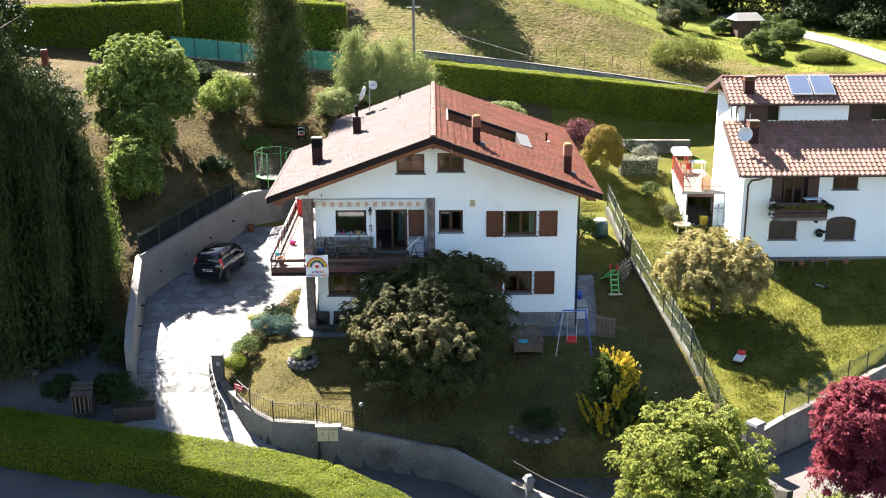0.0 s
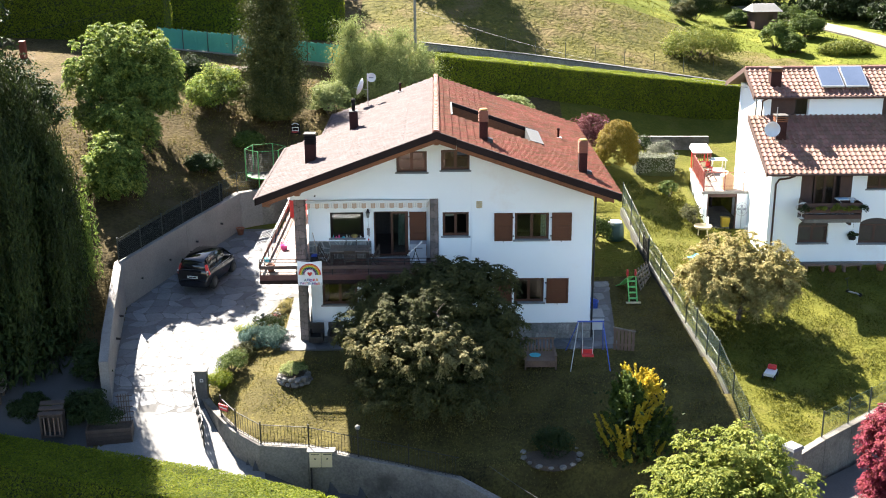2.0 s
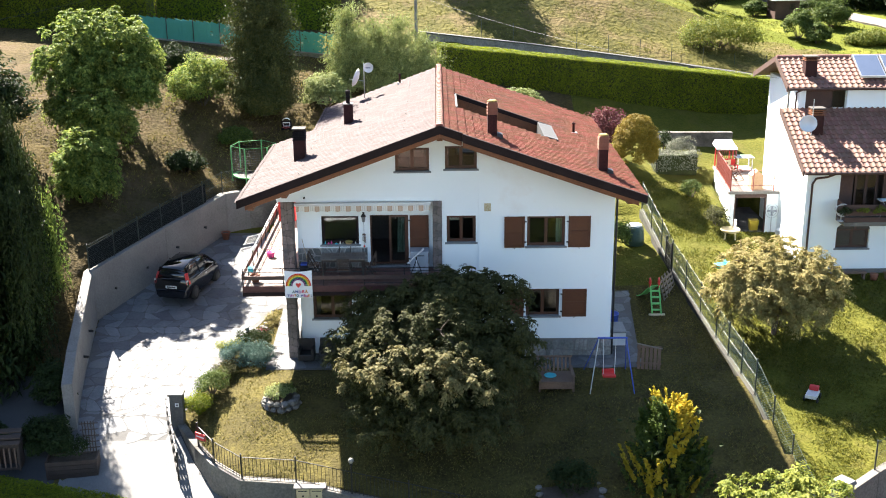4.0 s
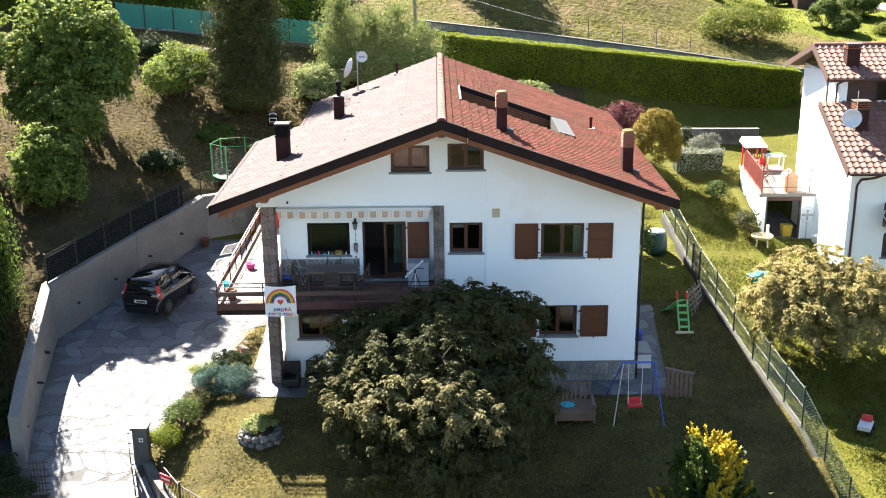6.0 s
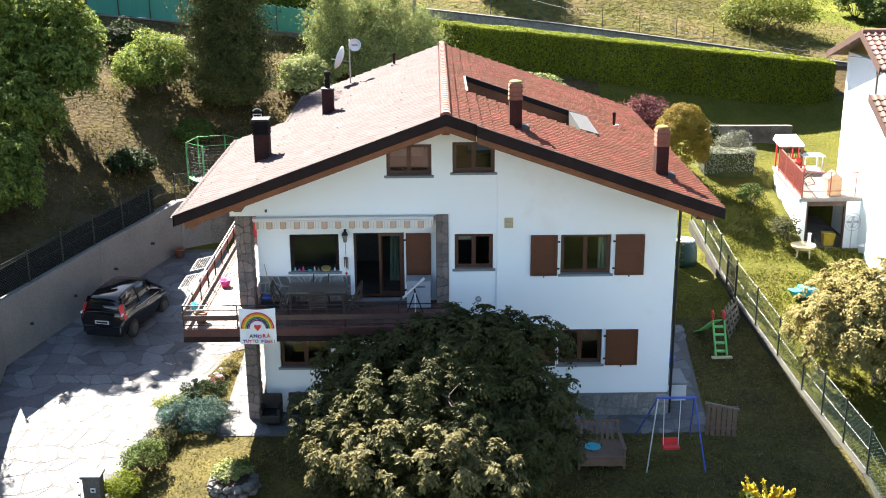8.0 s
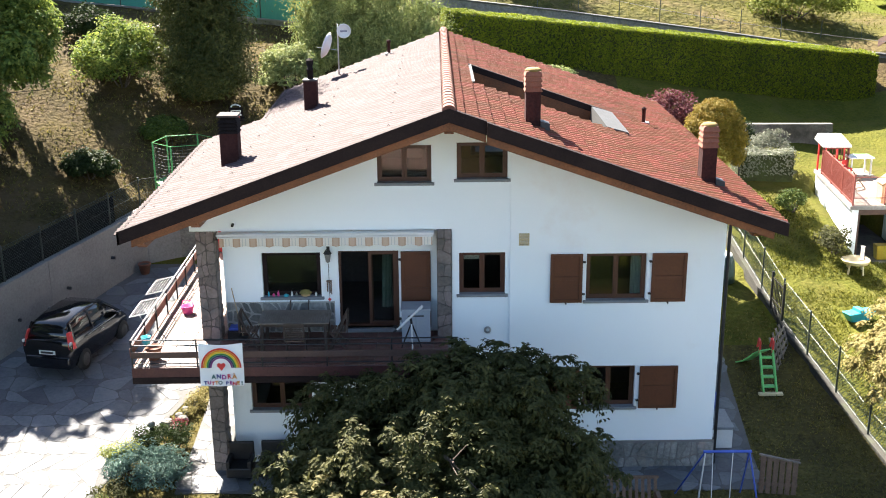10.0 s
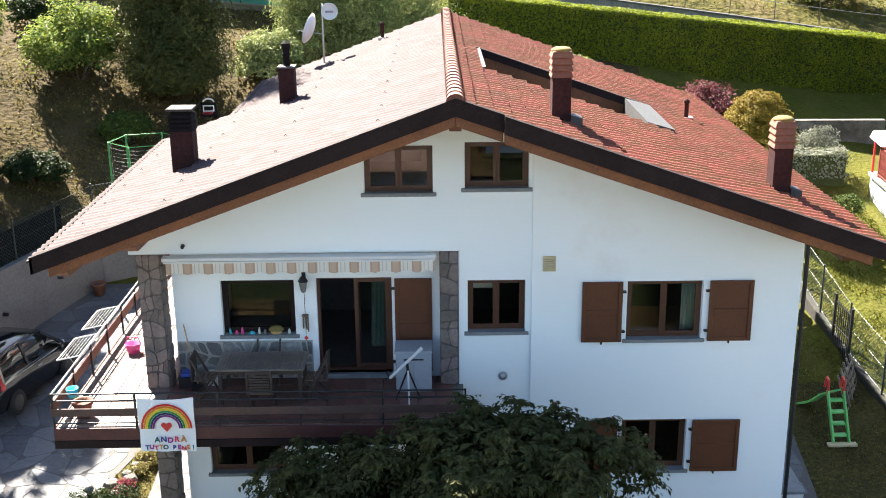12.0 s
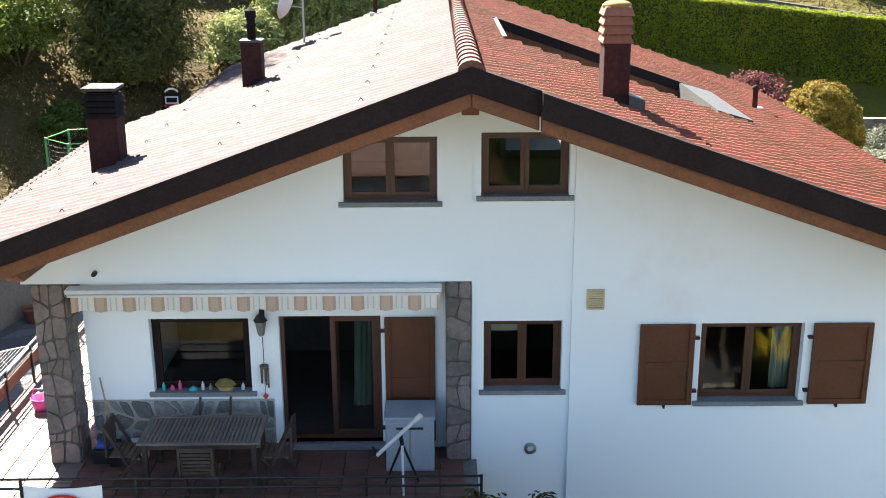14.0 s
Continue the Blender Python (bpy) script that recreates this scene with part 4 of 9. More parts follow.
shrub("topiary", "golden clipped egg-shaped conifer", (10.2, 65.6, 2.5), (1.12, 1.12, 1.85), 420, 110, 0.2, 0.08, L_GOLD, 19, lift=1.0, stems=False, inner=0.93)
shrub("plum_bush", "rounded maroon-leaved bush behind the house", (8.9, 68.5, 3.0), (1.45, 1.4, 1.75), 110, 90, 0.4, 0.14, L_MAROON, 20)


# ---- neighbouring house ----
neighbour = thing("neighbouring_house", (20, 60, 0), label="white neighbouring house with stepped tan tiled roofs", category="house")
NOFF = Vector((20, 60, 0))


def npart(name, mesh, material, parent=None, label="", bevel=0.0, smooth=False, kind=""):
    mesh.v = [(x - NOFF.x, y - NOFF.y, z - NOFF.z) for x, y, z in mesh.v]
    return part(name, mesh, material, parent or neighbour, label, bevel, smooth, kind)


NX0, NX1, NFY, NUY = 16.6, 30.0, 56.9, 60.2
NXU = 16.95


# ---- house: windows, shutters, doors ----
def bar_frame(mesh, x0, x1, z0, z1, y0, y1, w):
    mesh.box(x0, x0 + w, y0, y1, z0, z1).box(x1 - w, x1, y0, y1, z0, z1)
    return mesh.box(x0 + w, x1 - w, y0, y1, z1 - w, z1).box(x0 + w, x1 - w, y0, y1, z0, z0 + w)


def window(make, owner, x0, x1, z0, z1, y, leaves=2, sill=True, label="", frame_mat=None):
    """A framed window set into a wall whose outer face is at y."""
    fm = frame_mat or M_FRAME
    yf = y + 0.14
    win = make("window", bar_frame(Mesh(), x0, x1, z0, z1, yf, yf + 0.09, 0.055), fm, owner, label)
    n = leaves
    for i in range(n):
        a, b = x0 + 0.05 + (x1 - x0 - 0.1) * i / n, x0 + 0.05 + (x1 - x0 - 0.1) * (i + 1) / n
        make("sash", bar_frame(Mesh(), a, b, z0 + 0.05, z1 - 0.05, yf + 0.01, yf + 0.075, 0.065), fm, win, bevel=0.006)
        make("pane", Mesh().box(a + 0.06, b - 0.06, yf + 0.035, yf + 0.041, z0 + 0.11, z1 - 0.11), M_GLASS, win, "reflecting window glass")
    if sill:
        make("sill", Mesh().box(x0 - 0.07, x1 + 0.07, y - 0.06, yf + 0.1, z0 - 0.06, z0 + 0.012), M_SILL, win, "grey stone window sill", bevel=0.008)
    return win


def shutter(make, owner, x0, x1, z0, z1, y, hinge):
    """An open panelled shutter against the wall; hinge: the x of its hinges."""
    s = make("shutter", bar_frame(Mesh(), x0, x1, z0, z1, y - 0.075, y - 0.03, 0.085).box(x0 + 0.085, x1 - 0.085, y - 0.072, y - 0.033, (z0 + z1) / 2 - 0.05, (z0 + z1) / 2 + 0.05), M_SHUTTER, owner, "brown wooden panelled shutter, folded open", bevel=0.008)
    zm = (z0 + z1) / 2
    for a, b in ((z0 + 0.085, zm - 0.05), (zm + 0.05, z1 - 0.085)):
        make("panel", Mesh().box(x0 + 0.085, x1 - 0.085, y - 0.048, y - 0.034, a, b), M_SHUTTER, s)
    d = 1 if hinge > (x0 + x1) / 2 else -1
    for z in (z0 + 0.22, z1 - 0.22):
        make("hinge", Mesh().box(min(hinge, hinge + d * 0.07), max(hinge, hinge + d * 0.07), y - 0.07, y + 0.002, z - 0.02, z + 0.02), M_METAL_DARK, s)
    make("catch", Mesh().box((x0 + x1) / 2 - 0.015, (x0 + x1) / 2 + 0.015, y - 0.08, y + 0.002, z0 - 0.05, z0 + 0.01), M_METAL_DARK, s)
    return s


window(hpart, house, *W1, FY, label="brown two-leaf gable window")
window(hpart, house, *W2, FY + 0.06)
window(hpart, house, *W4, FY + 0.06)
window(hpart, house, *W5, FY)
window(hpart, house, *W7, FY)
window(hpart, house, *W3, IY, 1, frame_mat=M_FASCIA, label="wide single-pane veranda window")
window(hpart, house, *W8, IY, 2)
shutter(hpart, house, 2.19, 3.0, 3.84, 5.13, FY, 3.0)
shutter(hpart, house, 4.74, 5.62, 3.84, 5.13, FY, 4.74)
shutter(hpart, house, 2.19, 3.0, 0.88, 2.07, FY, 3.0)
shutter(hpart, house, 4.56, 5.55, 0.88, 2.07, FY, 4.56)
shutter(hpart, house, -1.58, -0.82, 3.05, 5.1, IY, -1.58)
# sliding door onto the veranda: one leaf pushed behind the other
door = hpart("door", bar_frame(Mesh(), FD[0], FD[1], FD[2], FD[3], IY + 0.12, IY + 0.24, 0.06), M_FRAME, house, "open sliding glass door with brown frame")
for a, b, y in ((-2.42, -1.70, IY + 0.13), (-2.38, -1.72, IY + 0.18)):
    hpart("door_leaf", bar_frame(Mesh(), a, b, FD[2] + 0.06, FD[3] - 0.06, y, y + 0.045, 0.08), M_FRAME, door, bevel=0.006)
    hpart("pane", Mesh().box(a + 0.08, b - 0.08, y + 0.02, y + 0.026, FD[2] + 0.14, FD[3] - 0.14), M_GLASS, door)
hpart("threshold", Mesh().box(FD[0] - 0.08, FD[1] + 0.08, IY - 0.1, IY + 0.3, 2.92, FD[2]), M_SILL, door, "grey stone threshold", bevel=0.01)
# rooms behind the glass: dark-coloured floor, curtain, picture
M_CURTAIN = surface("pale_green_curtain", (0.42, 0.52, 0.47), (0.58, 0.66, 0.60), 3, 20, 0.9, 0.05, through=0.3)
cur = Mesh()
for i in range(14):
    xa, xb = -2.12 + i * 0.03, -2.12 + (i + 1) * 0.03
    pa, pb = 0.05 * math.sin(i * 1.9), 0.05 * math.sin((i + 1) * 1.9)
    cur.add([(xa, IY + 0.5 + pa, 3.4), (xb, IY + 0.5 + pb, 3.4), (xb + 0.05, IY + 0.5 + pb, 5.05), (xa + 0.05, IY + 0.5 + pa, 5.05)], [(0, 1, 2, 3)])
curtain = part("curtain", cur, M_CURTAIN, smooth=True)
tagged(curtain, "pale green curtain hanging inside the glass door", "curtain")
cur2 = Mesh()
for i in range(10):
    xa, xb = 4.28 + i * 0.03, 4.28 + (i + 1) * 0.03
    pa, pb = 0.04 * math.sin(i * 1.9), 0.04 * math.sin((i + 1) * 1.9)
    cur2.add([(xa, FY + 0.42 + pa, 3.9), (xb, FY + 0.42 + pb, 3.9), (xb, FY + 0.42 + pb, 5.1), (xa, FY + 0.42 + pa, 5.1)], [(0, 1, 2, 3)])
tagged(part("curtain", cur2, M_CURTAIN, smooth=True), "pale green curtain beside the upper window", "curtain")
for a, b, k in ((0.02, 0.46, 4.9), (0.53, 0.98, 5.0)):
    bl = Mesh().box(a, b, FY + 0.34, FY + 0.36, k, 5.08)
    tagged(part("roller_blind", bl, surface("cream_blind", (0.55, 0.50, 0.38), (0.68, 0.62, 0.50), 3, 40, 0.9, 0.1)), "cream roller blind, mostly rolled up", "blind", "blinds in the small window")
pic_ob = part("picture_frame", bar_frame(Mesh(), -2.9, -2.5, 4.4, 4.85, 53.93, 53.98, 0.05), M_WHITE)
tagged(pic_ob, "small framed picture on the room wall", "picture")
part("picture_sheet", Mesh().box(-2.85, -2.55, 53.96, 53.98, 4.45, 4.8), M_DARK_ROOM, pic_ob)

# ---- stone facing ----
def stone_face(make, owner, o, u, v, w, h, out, cell, seed, material=None, name="stone", gap=0.018):
    """Irregular flat stones on a face that starts at o and runs w along u and h along v; each one a piece of its own."""
    rng = np.random.default_rng(seed)
    nu, nv = max(1, round(w / cell)), max(1, round(h / cell))
    o, u, v, out = Vector(o), Vector(u), Vector(v), Vector(out)
    g = {}
    for i in range(nu + 1):
        for j in range(nv + 1):
            a = i / nu * w + (rng.uniform(-0.32, 0.32) * w / nu if 0 < i < nu else 0)
            b = j / nv * h + (rng.uniform(-0.32, 0.32) * h / nv if 0 < j < nv else 0)
            g[i, j] = (a, b)
    for i in range(nu):
        for j in range(nv):
            quad = [g[i, j], g[i + 1, j], g[i + 1, j + 1], g[i, j + 1]]
            loops = [quad]
            if rng.random() < 0.45:
                k = rng.uniform(0.35, 0.65)
                m1 = tuple(quad[0][c] * (1 - k) + quad[1][c] * k for c in (0, 1))
                m2 = tuple(quad[3][c] * k + quad[2][c] * (1 - k) for c in (0, 1))
                loops = [[quad[0], m1, m2, quad[3]], [m1, quad[1], quad[2], m2]]
            for lp in loops:
                c = (sum(p[0] for p in lp) / 4, sum(p[1] for p in lp) / 4)
                pts = []
                for p, q in zip(lp, lp[1:] + lp[:1]):
                    for k in (0.16, 0.84):
                        s = (p[0] * (1 - k) + q[0] * k, p[1] * (1 - k) + q[1] * k)
                        d = math.hypot(c[0] - s[0], c[1] - s[1])
                        sh = max(0.0, 1 - gap / max(d, 0.02) * rng.uniform(0.7, 1.5))
                        pts.append((c[0] + (s[0] - c[0]) * sh, c[1] + (s[1] - c[1]) * sh))
                t = rng.uniform(0.012, 0.03)
                n = len(pts)
                base = [o + u * a + v * b + out * 0.002 for a, b in pts]
                tip = [o + u * (c[0] + (a - c[0]) * 0.95) + v * (c[1] + (b - c[1]) * 0.95) + out * t for a, b in pts]
                st = Mesh().add(base + tip, [(k, (k + 1) % n, n + (k + 1) % n, n + k) for k in range(n)] + [tuple(range(n, 2 * n))])
                make(name, st, material or M_STONE, owner)


M_PIER_JOINT = surface("dark_stone_joint", (0.075, 0.065, 0.058), (0.13, 0.115, 0.10), 2, 30, 0.95, 0.2)
M_PIER_STONE = surface("brown_grey_slab_stone", (0.12, 0.095, 0.085), (0.25, 0.205, 0.185), 1.6, 12, 0.8, 0.3, spread=0.25, stain=(0.10, 0.10, 0.095), stain_scale=1.1)


def pier(x0, x1, y0, y1, z0, z1, seed, right_face=True):
    core = hpart("pier", Mesh().box(x0, x1, y0, y1, z0, z1), M_PIER_JOINT, house, "pier faced with irregular grey stone")
    stone_face(hpart, core, (x0, y0, z0), (1, 0, 0), (0, 0, 1), x1 - x0, z1 - z0, (0, -1, 0), 0.3, seed, M_PIER_STONE, gap=0.009)
    if right_face:
        stone_face(hpart, core, (x1, y0, z0), (0, 1, 0), (0, 0, 1), y1 - y0, z1 - z0, (1, 0, 0), 0.3, seed + 1, M_PIER_STONE, gap=0.009)
    return core


pier(-6.66, -6.2, FY, IY, 2.92, 5.8, 31)
pier(-6.62, -6.24, FY, IY, -0.88, 2.5, 33)
pier(-0.66, -0.29, FY + 0.02, IY, 2.92, 5.8, 35, False)
wains = hpart("wainscot", Mesh().box(-6.1, -3.3, IY - 0.012, IY - 0.001, 2.93, 3.76), M_STONE_JOINT, house, "grey stone wainscot of the veranda")
stone_face(hpart, wains, (-6.1, IY - 0.012, 2.93), (1, 0, 0), (0, 0, 1), 2.8, 0.83, (0, -1, 0), 0.3, 37, gap=0.028)
for x0, x1, z0, z1 in ((1.1, 6.62, -0.95, -0.12),):
    stone_face(hpart, bpy.data.objects["plinth"], (x0, FY - 0.031, z0), (1, 0, 0), (0, 0, 1), x1 - x0, z1 - z0, (0, -1, 0), 0.4, 39)

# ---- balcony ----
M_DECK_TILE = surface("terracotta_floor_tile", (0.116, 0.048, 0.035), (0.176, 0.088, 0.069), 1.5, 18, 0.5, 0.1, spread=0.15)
M_BOARD = surface("weathered_brown_board", (0.055, 0.030, 0.024), (0.11, 0.062, 0.048), 2, 25, 0.7, 0.2)
M_FLOOR_STRIP = surface("shaded_floor_red", (0.050, 0.014, 0.013), (0.095, 0.030, 0.026), 2, 25, 0.6, 0.2)
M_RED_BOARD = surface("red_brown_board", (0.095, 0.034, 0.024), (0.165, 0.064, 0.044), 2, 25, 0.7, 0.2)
BX0, BX1, BY0, SIDE_END = -8.0, -0.2, 47.85, 58.6
slab_m = Mesh().box(BX0, -6.1, BY0, IY, 2.66, 2.9).box(-6.1, BX1, BY0, IY, 2.66, 2.9).box(BX0, -6.1, IY, SIDE_END, 2.66, 2.9).weld()
balcony = hpart("balcony", slab_m, M_CONC_DARK, house, "tiled balcony running round the corner of the house")
tiles = [(BX0 + 0.04 + i * 0.36, BY0 + 0.04 + j * 0.36) for i in range(21) for j in range(6)] + [(BX0 + 0.04 + i * 0.36, BY0 + 0.04 + j * 0.36) for i in range(5) for j in range(6, 29)]
tile_m = Mesh().hexa([(0.005, 0.005, 0), (0.355, 0.005, 0), (0.355, 0.355, 0), (0.005, 0.355, 0), (0.01, 0.01, 0.022), (0.35, 0.01, 0.022), (0.35, 0.35, 0.022), (0.01, 0.35, 0.022)]).data("floor_tile", M_DECK_TILE)
# Paler copy for the side in the sun: sunlight put into the tile colour.
M_DECK_SUNLIT = surface("sunlit_floor_tile", (0.169, 0.112, 0.093), (0.236, 0.177, 0.152), 1.5, 18, 0.6, 0.1, spread=0.12)
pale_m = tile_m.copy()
pale_m.materials[0] = M_DECK_SUNLIT
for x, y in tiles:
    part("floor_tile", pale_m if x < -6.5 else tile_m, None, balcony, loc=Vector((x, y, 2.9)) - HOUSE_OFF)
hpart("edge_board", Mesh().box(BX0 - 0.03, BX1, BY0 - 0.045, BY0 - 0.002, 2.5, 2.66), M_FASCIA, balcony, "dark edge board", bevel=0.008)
# Added strip in place of the red floor behind, its shade in the colour.
hpart("edge_board", Mesh().box(BX0 - 0.03, BX1, BY0 - 0.03, BY0, 2.664, 2.915), M_FLOOR_STRIP, balcony, "dark red-brown strip standing in for the shaded floor", bevel=0.008)
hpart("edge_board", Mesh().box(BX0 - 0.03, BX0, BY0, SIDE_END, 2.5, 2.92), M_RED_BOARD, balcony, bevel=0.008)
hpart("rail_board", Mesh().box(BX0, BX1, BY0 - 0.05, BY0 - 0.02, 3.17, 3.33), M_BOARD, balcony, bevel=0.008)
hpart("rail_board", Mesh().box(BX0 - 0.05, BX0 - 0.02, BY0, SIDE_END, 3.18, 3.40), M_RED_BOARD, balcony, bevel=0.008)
for z in (3.48, 3.62):
    hpart("handrail", Mesh().tube((BX0, BY0 - 0.01, z), (BX1, BY0 - 0.01, z), 0.018, n=8), M_METAL_DARK, balcony)
    hpart("handrail", Mesh().tube((BX0, BY0, z), (BX0, SIDE_END, z), 0.018, n=8), M_METAL_GREY, balcony)
hpart("handrail", Mesh().tube((BX0, BY0 - 0.01, 3.02), (BX1, BY0 - 0.01, 3.02), 0.014, n=6), M_METAL_DARK, balcony)
for x in np.linspace(BX0, BX1, 6):
    hpart("post", Mesh().box(x - 0.018, x + 0.018, BY0 - 0.02, BY0 + 0.016, 2.66, 3.63), M_METAL_DARK, balcony)
for y in np.linspace(BY0 + 1.3, SIDE_END, 9):
    hpart("post", Mesh().box(BX0 - 0.018, BX0 + 0.018, y - 0.018, y + 0.018, 2.66, 3.63), M_METAL_DARK, balcony)

# ---- awning ----
def striped(name, colours, scale, axis_i=0):
    m = bpy.data.materials.new(name)
    m.use_nodes = True
    n, link = m.node_tree.nodes, m.node_tree.links.new
    geo, sep, mul, fr, ramp = n.new("ShaderNodeNewGeometry"), n.new("ShaderNodeSeparateXYZ"), n.new("ShaderNodeMath"), n.new("ShaderNodeMath"), n.new("ShaderNodeValToRGB")
    mul.operation, mul.inputs[1].default_value, fr.operation = "MULTIPLY", scale, "FRACT"
    link(geo.outputs["Position"], sep.inputs[0]); link(sep.outputs[axis_i], mul.inputs[0]); link(mul.outputs[0], fr.inputs[0]); link(fr.outputs[0], ramp.inputs[0])
    ramp.color_ramp.interpolation = "CONSTANT"
    while len(ramp.color_ramp.elements) < len(colours):
        ramp.color_ramp.elements.new(0.5)
    for e, (pos, c) in zip(ramp.color_ramp.elements, colours):
        e.position, e.color = pos, (*c, 1)
    link(ramp.outputs[0], n["Principled BSDF"].inputs["Base Color"])
    n["Principled BSDF"].inputs["Roughness"].default_value = 0.9
    return m


M_AWNING = striped("striped_awning_cloth", [(0.0, (0.70, 0.67, 0.60)), (0.06, (0.44, 0.30, 0.21)), (0.14, (0.50, 0.37, 0.27)), (0.42, (0.44, 0.30, 0.21)), (0.52, (0.70, 0.67, 0.60)), (0.62, (0.50, 0.50, 0.48)), (0.67, (0.70, 0.67, 0.60)), (0.82, (0.50, 0.50, 0.48)), (0.87, (0.70, 0.67, 0.60))], 2.45)
awning = thing("awning", (-3.4, 49.4, 5.5), label="rolled-up awning with orange and cream striped valance", category="awning")
AO = Vector((-3.4, 49.4, 5.5))


def local(mesh, off):
    mesh.v = [(x - off[0], y - off[1], z - off[2]) for x, y, z in mesh.v]
    return mesh


part("cassette", local(Mesh().box(-6.1, -0.72, 49.36, 49.58, 5.72, 5.785).tube((-6.08, 49.42, 5.71), (-0.74, 49.42, 5.71), 0.045, n=10), AO), M_WHITE, awning, bevel=0.01)
val = Mesh()
N = 132
for i in range(N):
    xa, xb = -6.02 + 5.25 * i / N, -6.02 + 5.25 * (i + 1) / N
    lo = lambda x: 5.445 + 0.04 * abs(math.sin((x + 6.02) * math.pi / 0.41))
    yy = lambda x: 49.345 + 0.012 * math.sin(x * 13)
    val.add([(xa, yy(xa), lo(xa)), (xb, yy(xb), lo(xb)), (xb, 49.36, 5.70), (xa, 49.36, 5.70), (xa, yy(xa) + 0.008, lo(xa)), (xb, yy(xb) + 0.008, lo(xb)), (xb, 49.368, 5.70), (xa, 49.368, 5.70)], [(0, 1, 2, 3), (7, 6, 5, 4), (0, 4, 5, 1)])
part("valance", local(val.weld(), AO), M_AWNING, awning, "scalloped striped valance")
part("front_bar", local(Mesh().box(-6.06, -0.74, 49.33, 49.37, 5.685, 5.72), AO), M_WHITE, awning)

# ---- roof: tiles, ridge, chimneys ----
def tile_profile(w, rise=1.0):
    return [(w * a, 0.010 + rise * b) for a, b in ((0, 0.002), (0.36, 0), (0.50, 0.011), (0.64, 0.024), (0.80, 0.023), (0.94, 0.008), (1.02, 0))]


def tile_mesh(length, width, rise=1.0, lip=0.022):
    """One clay roof tile: along +x down the slope, y across, z out of the roof."""
    pr = tile_profile(width, rise)
    n = len(pr)
    v = [(-0.03, y, z - 0.012) for y, z in pr] + [(length, y, z + lip) for y, z in pr] + [(length, y, z - 0.014) for y, z in pr]
    f = [(i, i + n, i + n + 1, i + 1) for i in range(n - 1)] + [(i + n, i + 2 * n, i + 2 * n + 1, i + n + 1) for i in range(n - 1)]
    return v, f


def lay_tiles(owner, off, origin, down, across, out, rows, cols, length, width, mat_one, mat_rest, single, skip, seed, rise=1.0, lip=0.022):
    """Rows of tiles down a slope. single(s, c): the place is laid as a separate piece; skip(s, c): left open."""
    rng = np.random.default_rng(seed)
    v, f = tile_mesh(length, width, rise, lip)
    v = np.array(v)
    basis = np.stack([np.array(down), np.array(across), np.array(out)])
    one = Mesh().add(v @ basis, f).data("tile", mat_one)
    rest, count = [], 0
    for r in range(rows):
        for c in range(cols):
            s, a = r * length, c * width
            if skip(s, a):
                continue
            p = np.array(origin) + np.array(down) * (s + rng.normal(0, 0.006)) + np.array(across) * (a + rng.normal(0, 0.003)) + np.array(out) * rng.uniform(0, 0.008)
            if single(s, a) and count < 300:
                count += 1
                part("tile", one, None, owner, loc=Vector(p) - off)
            else:
                rest.append(p - np.array(off))
    if rest:
        k, n = len(rest), len(v)
        vv = (np.array(rest)[:, None] + (v @ basis)[None]).reshape(-1, 3)
        ff = (np.array(f)[None] + (np.arange(k) * n)[:, None, None]).reshape(-1, 4)
        part("tiling", fast_mesh("tiling", vv, ff, mat_rest), None, owner, kind="stuff")


LL, LR = math.hypot(1, SL), math.hypot(1, SR)
down_l, out_l = (-1 / LL, 0, -SL / LL), (-SL / LL, 0, 1 / LL)
down_r, out_r = (1 / LR, 0, -SR / LR), (SR / LR, 0, 1 / LR)
TL, TW = 0.345, 0.25
rows_l = int((RX - EAVE_L) * LL / TL) + 1
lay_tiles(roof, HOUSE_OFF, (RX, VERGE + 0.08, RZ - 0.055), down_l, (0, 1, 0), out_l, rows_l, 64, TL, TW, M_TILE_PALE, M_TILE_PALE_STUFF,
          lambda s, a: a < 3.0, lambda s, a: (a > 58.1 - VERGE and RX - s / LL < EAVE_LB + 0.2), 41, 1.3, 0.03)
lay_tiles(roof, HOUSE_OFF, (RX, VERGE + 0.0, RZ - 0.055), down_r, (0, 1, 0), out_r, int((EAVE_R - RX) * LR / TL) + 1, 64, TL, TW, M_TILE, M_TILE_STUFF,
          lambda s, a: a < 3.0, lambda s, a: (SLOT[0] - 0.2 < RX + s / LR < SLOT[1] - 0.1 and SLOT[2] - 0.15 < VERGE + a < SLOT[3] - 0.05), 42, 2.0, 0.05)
ridge = Mesh()
k = 9
ridge.add([(0.15 * math.cos(math.pi * i / (k - 1)) * w, y, 0.115 * math.sin(math.pi * i / (k - 1)) * w) for y, w in ((0.0, 1.12), (0.42, 0.92)) for i in range(k)],
          [(i, i + 1, k + i + 1, k + i) for i in range(k - 1)] + [tuple(range(k))])
M_RIDGE = surface("weathered_ridge_tile", (0.116, 0.048, 0.037), (0.204, 0.099, 0.078), 1.2, 25, 0.85, 0.2, spread=0.2)
ridge_m = ridge.data("ridge_tile", M_RIDGE, True)
for i in range(42):
    part("ridge_tile", ridge_m, None, roof, loc=Vector((RX, VERGE + 0.02 + i * 0.383, RZ + 0.0)) - HOUSE_OFF)
# small snow hooks on the sunlit slope
hook = Mesh().beam((0.03, 0, 0.0), (0, 0, 0.038), 0.01, 0.006, (0, 1, 0)).beam((0, 0, 0.038), (-0.03, 0, 0.0), 0.01, 0.006, (0, 1, 0)).data("snow_hook", M_METAL_DARK)
